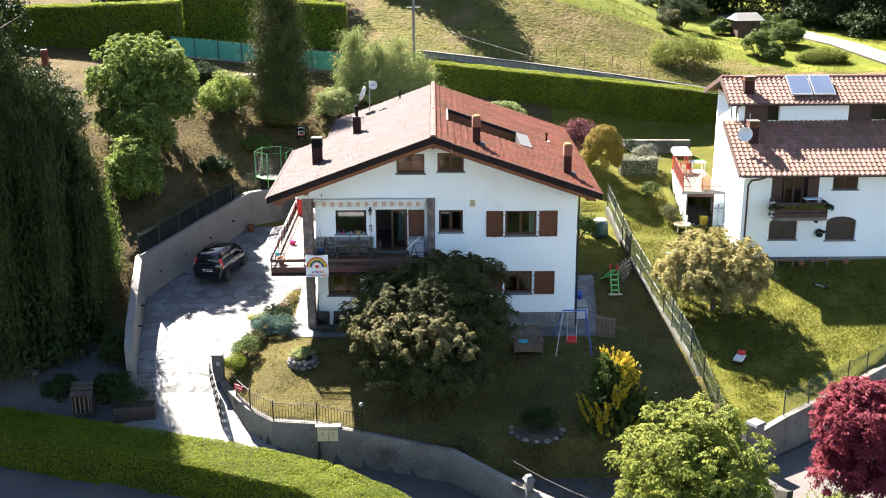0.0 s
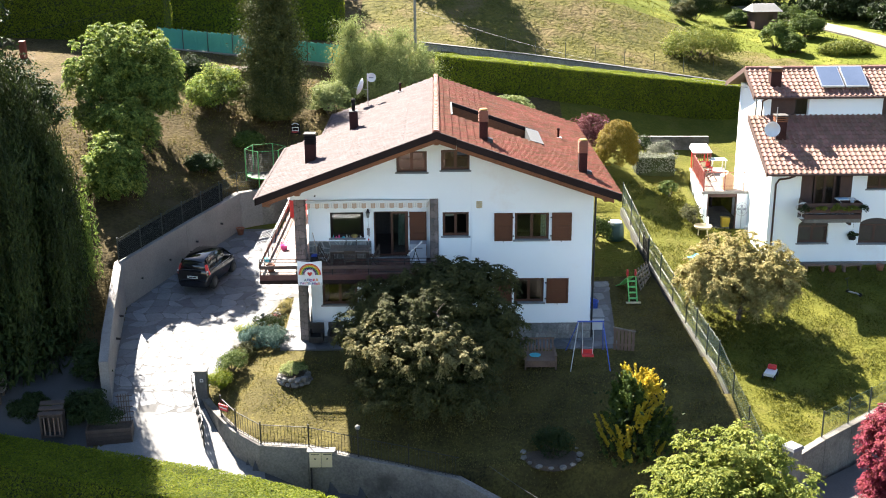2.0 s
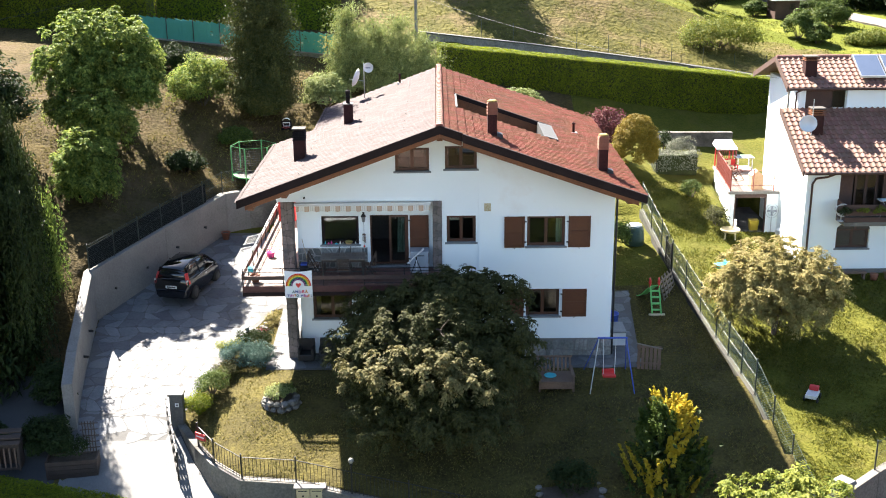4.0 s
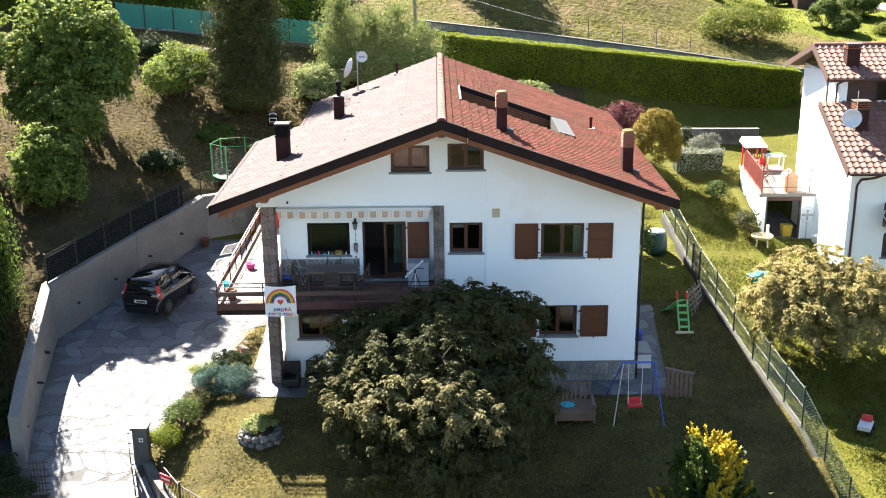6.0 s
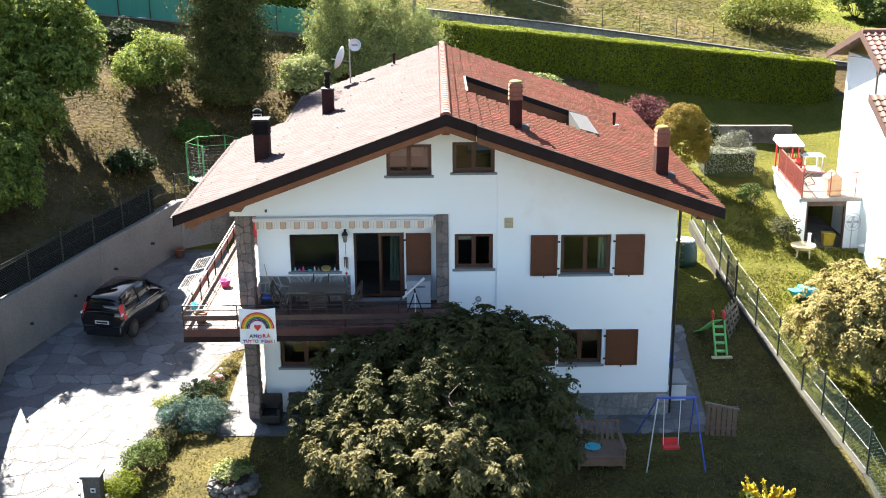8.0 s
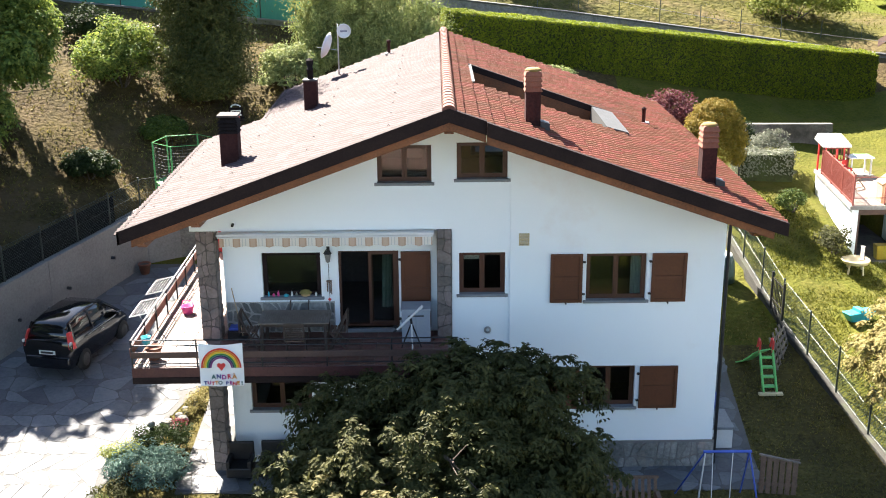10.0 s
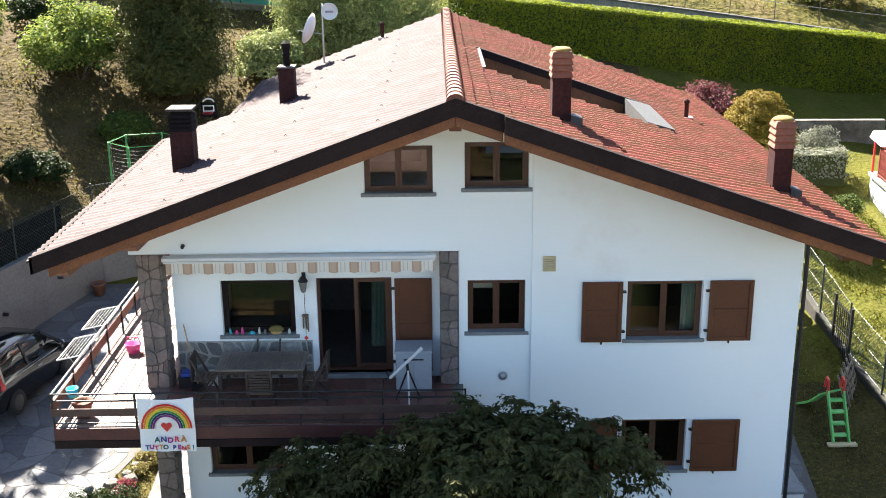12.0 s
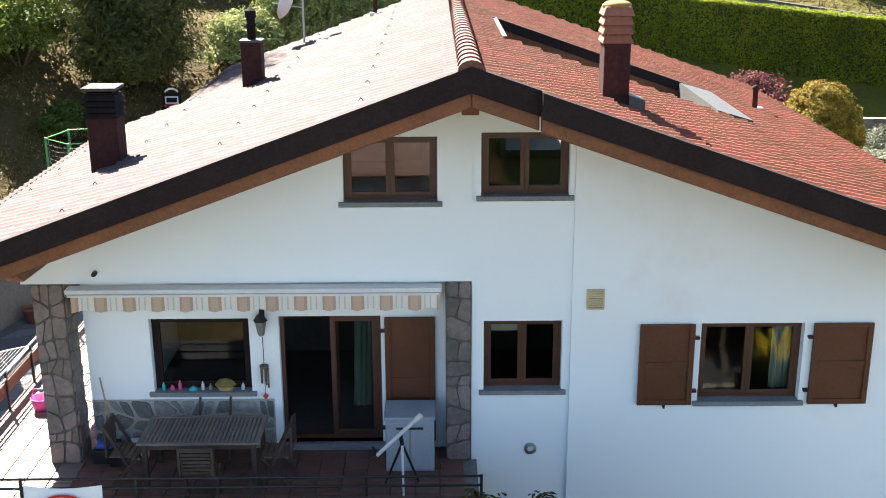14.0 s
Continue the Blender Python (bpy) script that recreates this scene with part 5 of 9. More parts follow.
for i, sx in enumerate((1.4, 3.4, 5.4, 7.2)):
    for j in range(10):
        x, y = RX - sx, VERGE + 0.9 + j * 1.5 + (i % 2) * 0.75
        if not (y > 58 and x < EAVE_LB):
            part("snow_hook", hook, None, roof, loc=Vector((x, y, roof_z(x) + 0.01)) - HOUSE_OFF)

M_FLUE = surface("dark_brown_flue", (0.020, 0.009, 0.009), (0.055, 0.022, 0.019), 2, 14, 0.8, 0.15, spec=0.15)
M_BLACK = surface("sooty_black", (0.008, 0.006, 0.006), (0.02, 0.016, 0.015), 3, 20, 0.85, 0.1, spec=0.1)
M_CAP_DARK = surface("sooty_cap_stone", (0.025, 0.022, 0.020), (0.075, 0.065, 0.055), 4, 20, 0.9, 0.3)
M_RING = surface("terracotta_ring", (0.147, 0.053, 0.030), (0.230, 0.092, 0.054), 3, 20, 0.8, 0.15, stain=(0.30, 0.15, 0.04), stain_scale=5, stain_at=0.62)


def chimney(label, x, y, w, top, kind):
    z0 = roof_z(x)
    c = thing("chimney", (x, y, z0), label=label, category="chimney")
    h = top - z0
    if kind == "louvre":
        part("shaft", Mesh().hexa([(-w * .5, -w * .5, -.25), (w * .5, -w * .5, -.25), (w * .5, w * .5, -.25), (-w * .5, w * .5, -.25), (-w * .5, -w * .5, h * .62), (w * .5, -w * .5, h * .62), (w * .5, w * .5, h * .62), (-w * .5, w * .5, h * .62)]), M_FLUE, c, bevel=0.02)
        part("core", Mesh().box(-w * .4, w * .4, -w * .4, w * .4, h * .6, h * .93), M_BLACK, c)
        for k in range(4):
            z = h * (.62 + .075 * k)
            e = w * .56
            part("louvre", Mesh().hexa([(-e, -e, z), (e, -e, z), (e, e, z), (-e, e, z), (-e * .84, -e * .84, z + .07), (e * .84, -e * .84, z + .07), (e * .84, e * .84, z + .07), (-e * .84, e * .84, z + .07)]), M_BLACK, c)
        part("cap", Mesh().box(-w * .58, w * .58, -w * .58, w * .58, h * .955, h), M_CAP_DARK, c, "sooty stone chimney cap", bevel=0.02)
    elif kind == "rings":
        part("shaft", Mesh().box(-w * .5, w * .5, -w * .6, w * .6, -.3, h * .6), M_FLUE, c, bevel=0.01)
        r = w * .56
        for k in range(4):
            z = h * (.6 + .092 * k)
            d = h * .092
            part("clay_ring", Mesh().hexa([(-r * 1.08, -r * 1.15, z), (r * 1.08, -r * 1.15, z), (r * 1.08, r * 1.15, z), (-r * 1.08, r * 1.15, z), (-r * .86, -r * .92, z + d), (r * .86, -r * .92, z + d), (r * .86, r * .92, z + d), (-r * .86, r * .92, z + d)]), M_RING, c, "terracotta chimney-pot ring", bevel=0.015)
        part("cap", Mesh().lathe([(0.0, 0.07), (r * .7, 0.06), (r * 1.0, 0.02), (r * 1.0, -0.01), (0.0, -0.01)], (0, 0, h * .968)), surface("yellow_lichen_cap", (0.160, 0.100, 0.025), (0.275, 0.185, 0.050), 6, 25, 0.9, 0.3), c, smooth=True)
        part("flashing", Mesh().hexa([(w * .5, -w * .75, -.09), (w * .5 + .22, -w * .75, -.16), (w * .5 + .22, w * .2, -.16), (w * .5, w * .2, -.09), (w * .5, -w * .75, .1), (w * .5 + .22, -w * .75, .03), (w * .5 + .22, w * .2, .03), (w * .5, w * .2, .1)]), M_LEAD, c, "grey lead flashing")
    else:
        part("shaft", Mesh().box(-w * .5, w * .5, -w * .5, w * .5, -.25, h * .55), M_FLUE, c, bevel=0.01)
        part("cover", Mesh().box(-w * .54, w * .54, -w * .54, w * .54, h * .55, h * .575), M_LEAD, c)
        part("pipe", Mesh().lathe([(.085, h * .58), (.085, h * .74), (.1, h * .745), (.1, h * .78), (.085, h * .785), (.085, h * .9)]), M_BLACK, c, smooth=True)
        part("cowl", Mesh().lathe([(.11, h * .86), (.11, h * .95), (.0, h * 1.0)]), M_BLACK, c)
    return c


chimney("square brown chimney with black louvred head on the pale slope", -6.1, 52.1, 0.48, 8.28, "louvre")
chimney("brown chimney box with a thin black flue pipe", -4.42, 56.6, 0.40, 9.12, "pipe")
chimney("dark chimney with stacked terracotta rings and yellow lichen", 1.70, 49.85, 0.36, 9.72, "rings")
chimney("dark chimney with stacked terracotta rings near the eave", 6.07, 50.0, 0.36, 8.32, "rings")
for x, y, h in ((5.75, 56.9, 0.5), (-2.3, 62.9, 0.5)):
    v = thing("roof_vent", (x, y, roof_z(x)), label="small metal vent pipe on the roof", category="vent pipe", group="roof vents")
    part("pipe", Mesh().lathe([(.055, -.1), (.055, h * .8), (.075, h * .8), (.075, h * .92), (0, h)]), M_FLUE, v, smooth=True)
    part("collar", Mesh().box(-.13, .16, -.13, .13, -.04, .03), M_METAL_GREY, v)
dish = thing("satellite_dish", (-4.05, 62.3, roof_z(-4.05)), label="white satellite dish on a mast at the roof edge", category="satellite dish")
part("mast", Mesh().tube((0, 0, -.2), (0, 0, 1.75), 0.025, n=8), M_METAL_GREY, dish)
bowl = Mesh().lathe([(0.0, 0.0), (0.2, 0.03), (0.36, 0.09), (0.46, 0.16), (0.47, 0.155), (0.36, 0.075), (0.0, -0.02)], n=22)
bowl.v = [tuple(pose(-0.28, -0.05, 0.98, 0, -72, -12) @ Vector(p)) for p in bowl.v]
part("reflector", bowl, M_WHITE, dish, smooth=True)
bowl = Mesh().lathe([(0.0, 0.0), (0.2, 0.03), (0.25, 0.06), (0.25, 0.05), (0.0, -0.02)], n=20)
bowl.v = [tuple(pose(0.22, -0.06, 1.52, 84, 0, 8) @ Vector(p)) for p in bowl.v]
part("small_reflector", bowl, M_WHITE, dish, smooth=True)
part("logo_disc", Mesh().box(0.1, 0.34, -0.13, -0.125, 1.49, 1.55), surface("grey_print", (0.2, 0.2, 0.25), (0.3, 0.3, 0.35), 5, 20, 0.8, 0), dish)
part("arm", Mesh().tube((0, 0, 0.85), (-0.75, -0.1, 0.98), 0.012), M_METAL_GREY, dish)
part("arm", Mesh().tube((0, 0, 1.45), (0.1, -0.02, 1.75), 0.012), M_METAL_GREY, dish)


# ---- driveway ----
def inside(poly, x, y):
    n, hit = len(poly), False
    for i in range(n):
        (x0, y0), (x1, y1) = poly[i], poly[(i + 1) % n]
        if (y0 > y) != (y1 > y) and x < x0 + (y - y0) / (y1 - y0) * (x1 - x0):
            hit = not hit
    return hit


DRIVE = [(-14.3, 44.7), (-10.5, 44.7), (-10.2, 46.2), (-9.7, 48.2), (-8.9, 50.6), (-7.85, 54.0), (-7.4, 54.2), (-6.1, 54.2), (-6.1, 61.8), (-11.3, 61.8), (-13.4, 57.4), (-15.4, 53.0), (-14.6, 47.5)]
APRON = [(-14.0, 40.3), (-10.5, 39.2), (-6.6, 38.4), (-7.2, 41.45), (-8.45, 42.25), (-9.35, 43.5), (-10.15, 44.9), (-10.4, 44.7), (-14.2, 44.7)]
PATIO = [(-7.45, 48.45), (7.7, 48.35), (8.3, 55.4), (6.6, 55.4), (6.6, 49.7), (-6.1, 50.1), (-6.1, 54.2), (-7.45, 54.2)]


def sheet(name, poly, lift, material, label="", cat="", level=plot_z):
    """A thin paved sheet that follows the ground inside a plan outline, cut to the outline."""
    bm = bmesh.new()
    xs, ys = [p[0] for p in poly], [p[1] for p in poly]
    f = bm.faces.new([bm.verts.new((x, y, 0)) for x, y in poly])
    for ax, lo, hi in ((0, min(xs), max(xs)), (1, min(ys), max(ys))):
        for k in sorted({*np.arange(lo + 1.0, hi, 1.0 if ax else 0.5).tolist(), *(k for k in (DRIVE_Y + LAWN_Y if ax else ()) if lo < k < hi)}):
            co, no = [0, 0, 0], [0, 0, 0]
            co[ax], no[ax] = k, 1
            bmesh.ops.bisect_plane(bm, geom=bm.verts[:] + bm.edges[:] + bm.faces[:], plane_co=co, plane_no=no)
    top = {v: bm.verts.new((v.co.x, v.co.y, level(v.co.x, v.co.y) + lift)) for v in bm.verts[:]}
    for v in top:
        v.co.z = level(v.co.x, v.co.y) - 0.25
    for fc in bm.faces[:]:
        bm.faces.new([top[v] for v in fc.verts])
    for e in [e for e in bm.edges[:] if e.is_boundary and e.verts[0] in top and e.verts[1] in top]:
        a, b = e.verts
        bm.faces.new([a, b, top[b], top[a]])
    bmesh.ops.recalc_face_normals(bm, faces=bm.faces[:])
    me = bpy.data.meshes.new(name)
    bm.to_mesh(me)
    bm.free()
    me.materials.append(material)
    return tagged(new(name, me), label, cat, kind="structure")


def flagstones(owner, poly, cell, lift, material, seed, limit=300, far=None):
    """Crazy paving: irregular flat stones with open joints, one object each; far(x, y): joined into the rest."""
    rng = np.random.default_rng(seed)
    xs, ys = [p[0] for p in poly], [p[1] for p in poly]
    nx, ny = int((max(xs) - min(xs)) / cell) + 2, int((max(ys) - min(ys)) / cell) + 2
    g = {(i, j): (min(xs) - 0.3 + (i + 0.5 * (j % 2)) * cell + rng.uniform(-.33, .33) * cell, min(ys) - 0.3 + j * cell + rng.uniform(-.33, .33) * cell) for i in range(-1, nx + 2) for j in range(-1, ny + 2)}
    rest, count = Mesh(), 0
    for i in range(nx):
        for j in range(ny):
            o = j % 2
            # two triangles joined to a five- or four-sided stone
            lp = [g[i, j], g[i + 1, j], g[i + 1 + o if not o else i + 1, j + 1], g[i, j + 1]]
            if not all(inside(poly, *p) for p in lp):
                c0 = (sum(p[0] for p in lp) / 4, sum(p[1] for p in lp) / 4)
                if not inside(poly, *c0):
                    continue
                lp = [p if inside(poly, *p) else (c0[0] + (p[0] - c0[0]) * 0.45, c0[1] + (p[1] - c0[1]) * 0.45) for p in lp]
            c = (sum(p[0] for p in lp) / 4, sum(p[1] for p in lp) / 4)
            pts = []
            for p, q in zip(lp, lp[1:] + lp[:1]):
                for k in (0.14, 0.86):
                    s = (p[0] * (1 - k) + q[0] * k, p[1] * (1 - k) + q[1] * k)
                    d = math.hypot(s[0] - c[0], s[1] - c[1]) + 1e-6
                    sh = max(0.2, 1 - 0.012 / d * rng.uniform(0.8, 1.6))
                    pts.append((c[0] + (s[0] - c[0]) * sh, c[1] + (s[1] - c[1]) * sh))
            n, t = len(pts), lift + rng.uniform(0.005, 0.010)
            z = [plot_z(*p) for p in pts]
            v = [(p[0], p[1], k + lift - 0.01) for p, k in zip(pts, z)] + [(c[0] + (p[0] - c[0]) * .98, c[1] + (p[1] - c[1]) * .98, k + t) for p, k in zip(pts, z)]
            f = [(k, (k + 1) % n, n + (k + 1) % n, n + k) for k in range(n)] + [tuple(range(n, 2 * n))]
            if count < limit and not (far and far(*c)):
                count += 1
                part("flagstone", Mesh().add(v, f), material, owner)
            else:
                rest.add(v, f)
    if rest.v:
        part("flagstone_rest", rest, material, owner, kind="stuff")


drive = sheet("driveway", DRIVE, 0.02, M_PAVE_BED, label="driveway of pale irregular flagstones", cat="driveway")
flagstones(drive, DRIVE, 0.66, 0.02, M_FLAG, 51, 300)
M_APRON = surface("pale_concrete", (0.107, 0.107, 0.104), (0.167, 0.164, 0.158), 0.8, 16, 0.85, 0.15, stain=(0.20, 0.195, 0.185), stain_scale=0.8)
sheet("driveway_apron", APRON, 0.02, M_APRON, label="pale concrete apron below the gate", cat="driveway", level=lambda x, y: drive_z(y))
patio = sheet("patio", PATIO, 0.025, M_PAVE_BED, label="paved strip round the house", cat="pavement")
flagstones(patio, PATIO, 0.62, 0.025, M_FLAG, 52, 150)

# ---- boundary fences ----
M_WIRE = surface("green_plastic_wire", (0.032, 0.059, 0.042), (0.054, 0.089, 0.064), 3, 30, 0.5, 0)
M_POST = surface("dark_green_post", (0.015, 0.022, 0.017), (0.035, 0.045, 0.037), 3, 30, 0.5, 0.05)


def wire_fence(label, line, height, gap=2.0, wire=0.11, colour=None):
    """Posts, straining wires and a diamond mesh along a line of (x, y, z)."""
    root = thing("wire_fence", line[0], label=label, category="fence")
    off = Vector(line[0])
    mesh = Mesh()
    post = Mesh().tube((0, 0, -.15), (0, 0, height + .06), 0.03, n=6).data("post", M_POST)
    for a, b in zip(line, line[1:]):
        a, b = Vector(a) - off, Vector(b) - off
        n = max(1, round((b - a).length / gap))
        for k in range(n):
            part("post", post, None, root, loc=a.lerp(b, k / n))
        length = (b - a).length
        up = Vector((0, 0, height))
        m = int(length / wire)
        run = height / length
        for k in range(-int(height / wire), m + 1):
            for sgn in (1, -1):
                s0, s1 = k * wire / length, k * wire / length + run
                c0, c1 = max(0.0, s0), min(1.0, s1)
                if c1 <= c0:
                    continue
                h0, h1 = (c0 - s0) / run, (c1 - s0) / run
                if sgn < 0:
                    h0, h1 = 1 - h0, 1 - h1
                mesh.tube(a.lerp(b, c0) + up * h0, a.lerp(b, c1) + up * h1, 0.0045, n=3)
        for h in (0.02, 0.5, 0.99):
            mesh.tube(a + up * h, b + up * h, 0.006, n=3)
    part("wire_mesh", mesh, colour or M_WIRE, root, "thin wire netting")
    return root


rl = [(x, y, max(ground_z(x + .4, y), ground_z(x - .4, y)) + 0.1) for x, y in RIGHT_LINE[:-1]]
wire_fence("green wire boundary fence on a low wall", rl, 1.35)
wire_fence("green wire fence above the neighbouring drive", [(15.0, 42.5, -2.35), (16.4, 43.5, -2.25), (18.8, 45.3, -2.15), (21.3, 47.3, -2.0), (26, 51, -1.7)], 1.1, 1.8)
wire_fence("wire fence along the top of the retaining wall", [(-15.6, 53.0, 1.95), (-13.5, 57.6, 2.5), (-11.4, 62.0, 3.0), (-10.3, 62.6, 3.05)], 1.1, 1.6, colour=M_POST)

# dark shade net along the wall-top fence
M_NET = surface("black_shade_net", (0.008, 0.008, 0.008), (0.018, 0.018, 0.017), 3, 40, 0.95, 0.1, spec=0.05)
net = Mesh()
for (a, b) in (((-15.6, 53.05, 1.95), (-13.5, 57.65, 2.5)), ((-13.5, 57.65, 2.5), (-12.0, 60.8, 2.85))):
    net.hexa([(a[0], a[1], a[2]), (b[0], b[1], b[2]), (b[0] - .02, b[1] + .02, b[2]), (a[0] - .02, a[1] + .02, a[2]), (a[0], a[1], a[2] + .95), (b[0], b[1], b[2] + .95), (b[0] - .02, b[1] + .02, b[2] + .95), (a[0] - .02, a[1] + .02, a[2] + .95)])
tagged(part("shade_net", net, M_NET), "black shade net tied along the fence", "net")

# iron railing on the garden wall
railing = thing("iron_railing", (-9.2, 43.6, -1.72), label="thin dark iron railing on the garden wall", category="railing")
RO = Vector((-9.2, 43.6, -1.72))
picket = Mesh().box(-.007, .007, -.007, .007, 0, .82).data("picket", M_METAL_DARK)
for i in range(1, 7):
    (xa, ya), (xb, yb), za, zb = FRONT_LINE[i], FRONT_LINE[i + 1], FW_TOP[i], FW_TOP[i + 1]
    length = math.hypot(xb - xa, yb - ya)
    for h in (0.08, 0.82):
        part("rail", local(Mesh().beam((xa, ya, za + h), (xb, yb, zb + h), .03, .02), RO), M_METAL_DARK, railing)
    part("post", local(Mesh().box(xa - .025, xa + .025, ya - .025, ya + .025, za - .05, za + .95), RO), M_METAL_DARK, railing)
    n = int(length / 0.13)
    for k in range(1, n):
        q = k / n
        part("picket", picket, None, railing, loc=Vector((xa + (xb - xa) * q, ya + (yb - ya) * q, za + (zb - za) * q)) - RO)

# gate post and gate
M_POST_STONE = surface("dark_gate_stone", (0.060, 0.058, 0.054), (0.120, 0.116, 0.108), 2, 16, 0.85, 0.25)
gp = thing("gate_post", (-10.35, 45.55, -1.8), label="dark stone gate post with a small white plate", category="gate post")
part("shaft", Mesh().box(-.24, .24, -.2, .2, -.3, 1.25), M_POST_STONE, gp, bevel=0.015)
part("cap", Mesh().box(-.29, .29, -.25, .25, 1.25, 1.33), M_POST_STONE, gp, bevel=0.015)
part("plate", Mesh().box(-.03, .11, -.212, -.2, .82, .96), M_WHITE, gp, "small white plate")
part("plate_bar", Mesh().box(.0, .08, -.216, -.2125, .86, .92), M_METAL_DARK, gp)
gate = thing("driveway_gate", (-10.72, 45.4, -1.9), label="open dark iron driveway gate", category="gate")
gdir = Vector((0.95, -2.75, -0.78)) / 2.9
for h in (0.12, 0.5, 0.9, 1.2):
    part("bar", Mesh().beam((0, 0, h), tuple(gdir * 2.9 + Vector((0, 0, h + 0.0))), 0.05, 0.06), M_METAL_DARK, gate)
for k in range(7):
    p = gdir * (2.9 * k / 6)
    part("upright", Mesh().box(p.x - .025, p.x + .025, p.y - .025, p.y + .025, p.z + 0.08, p.z + 1.25), M_METAL_DARK, gate)

# letter boxes and wall-top lamp
M_BEIGE = surface("beige_enamel", (0.46, 0.38, 0.22), (0.58, 0.49, 0.31), 2, 30, 0.5, 0.03)
mb = thing("letter_box", (-4.9, 41.1, -2.66), label="pair of beige metal letter boxes on the wall", category="letter box")
for k in (0, 1):
    part("box", Mesh().box(-.46 + .47 * k, -.01 + .47 * k, -.14, .1, 0, .66), M_BEIGE, mb, bevel=0.012)
    part("lock", Mesh().box(-.27 + .47 * k, -.21 + .47 * k, -.147, -.14, .34, .40), M_METAL_DARK, mb)
    part("slot", Mesh().box(-.4 + .47 * k, -.08 + .47 * k, -.146, -.14, .54, .57), M_METAL_DARK, mb)
part("roof", Mesh().box(-.55, .55, -.2, .18, .66, .71), M_CONC, mb, "pale coping slab", bevel=0.01)
part("stem", Mesh().box(-.45, -.39, -.05, .05, -1.1, 0), M_METAL_DARK, mb)
M_GLOBE = surface("frosted_globe", (0.15, 0.148, 0.135), (0.22, 0.215, 0.195), 3, 20, 0.35, 0)


def globe_lamp(label, x, y, z, h, r=0.10):
    g = thing("garden_lamp", (x, y, z), label=label, category="lamp", group="globe garden lamps")
    part("pole", Mesh().tube((0, 0, -.1), (0, 0, h), 0.03, n=8).tube((0, 0, h - .05), (0, 0, h), .06, n=8), M_METAL_DARK, g)
    part("globe", Mesh().lathe([(0.02, h)] + [(r * math.sin(a), h + r - r * math.cos(a)) for a in np.linspace(0.3, math.pi, 9)], n=14), M_GLOBE, g, "frosted glass globe", smooth=True)


globe_lamp("globe lamp on the garden wall", -3.45, 40.85, -2.2, 1.2)
globe_lamp("globe lamp in the planting bed", -8.45, 50.5, -0.75, 0.75)
globe_lamp("globe lamp on the back lawn", 11.6, 66.8, 2.9, 1.6, 0.17)

# ---- front garden planting ----
def rock(mesh, c, r, rng):
    """A rough stone of a few facets."""
    n = 7
    rings = []
    for z, k in ((-.5, .6), (-.1, 1.0), (.35, .8)):
        rings.append([(c[0] + r * k * rng.uniform(.75, 1.15) * math.cos(6.283 * i / n), c[1] + r * k * rng.uniform(.75, 1.15) * math.sin(6.283 * i / n), c[2] + r * z * rng.uniform(.8, 1.2)) for i in range(n)])
    v = rings[0] + rings[1] + rings[2] + [(c[0], c[1], c[2] + r * .6)]
    f = [(a * n + i, a * n + (i + 1) % n, (a + 1) * n + (i + 1) % n, (a + 1) * n + i) for a in (0, 1) for i in range(n)] + [(2 * n + i, 2 * n + (i + 1) % n, 3 * n) for i in range(n)]
    return mesh.add(v, f)


M_ROCK = surface("grey_field_stone", (0.078, 0.073, 0.066), (0.192, 0.183, 0.168), 3, 14, 0.9, 0.4, spread=0.3)
M_SOIL = surface("dark_soil", (0.035, 0.026, 0.018), (0.075, 0.056, 0.04), 3, 14, 0.95, 0.6)


def rock_ring(label, x, y, z, r, n, size, seed, arc=6.283, start=0.0, height=1):
    rng = np.random.default_rng(seed)
    root = thing("rock_ring", (x, y, z), label=label, category="stone edging")
    for lay in range(height):
        for i in range(n):
            a = start + arc * (i + 0.5 * (lay % 2)) / n
            part("rock", rock(Mesh(), (r * math.cos(a) * (1 - .06 * lay), r * math.sin(a) * (1 - .06 * lay), size * .3 + lay * size * 1.1), size * rng.uniform(.8, 1.25), rng), M_ROCK, root)
    part("soil", Mesh().lathe([(0, .1 + .2 * (height - 1)), (r * .9, .05 + .2 * (height - 1)), (r, -.1)], n=20), M_SOIL, root)
    return root


rock_ring("round rockery built of grey field stones", -6.45, 45.75, -1.1, 0.62, 13, 0.17, 61, height=2)
shrub("rockery_plant", "pale green succulents growing in the rockery", (-6.45, 45.75, -0.75), (0.5, 0.5, 0.22), 30, 60, 0.16, 0.09, L_SILVER, 62, stems=False)
shrub("rockery_plant", "low dark green plant in the rockery", (-6.2, 45.95, -0.75), (0.25, 0.25, 0.25), 14, 50, 0.14, 0.08, L_MID, 63, stems=False)
rock_ring("ring of pale stones round a bush in the lawn", 4.0, 41.0, -2.25, 1.1, 15, 0.13, 64)
shrub("round_bush", "round dark green bush inside a stone ring", (4.05, 41.2, -2.25), (0.68, 0.66, 0.6), 40, 80, 0.25, 0.09, L_DARK, 65)
shrub("blue_juniper", "spreading blue-green juniper beside the driveway", (-8.35, 49.1, -0.85), (1.15, 0.85, 0.5), 70, 110, 0.24, 0.10, L_BLUE, 66, narrow=0.3)
shrub("mugo_pine", "low dark green pine in the bed", (-8.0, 50.35, -0.7), (0.8, 0.6, 0.5), 40, 90, 0.22, 0.10, L_DARK, 67, narrow=0.3)
shrub("ornamental_grass", "bright green tuft of fine grass", (-9.05, 49.75, -0.8), (0.5, 0.5, 0.48), 26, 90, 0.24, 0.13, L_LIGHT, 68, narrow=0.15, droop=-1.5)
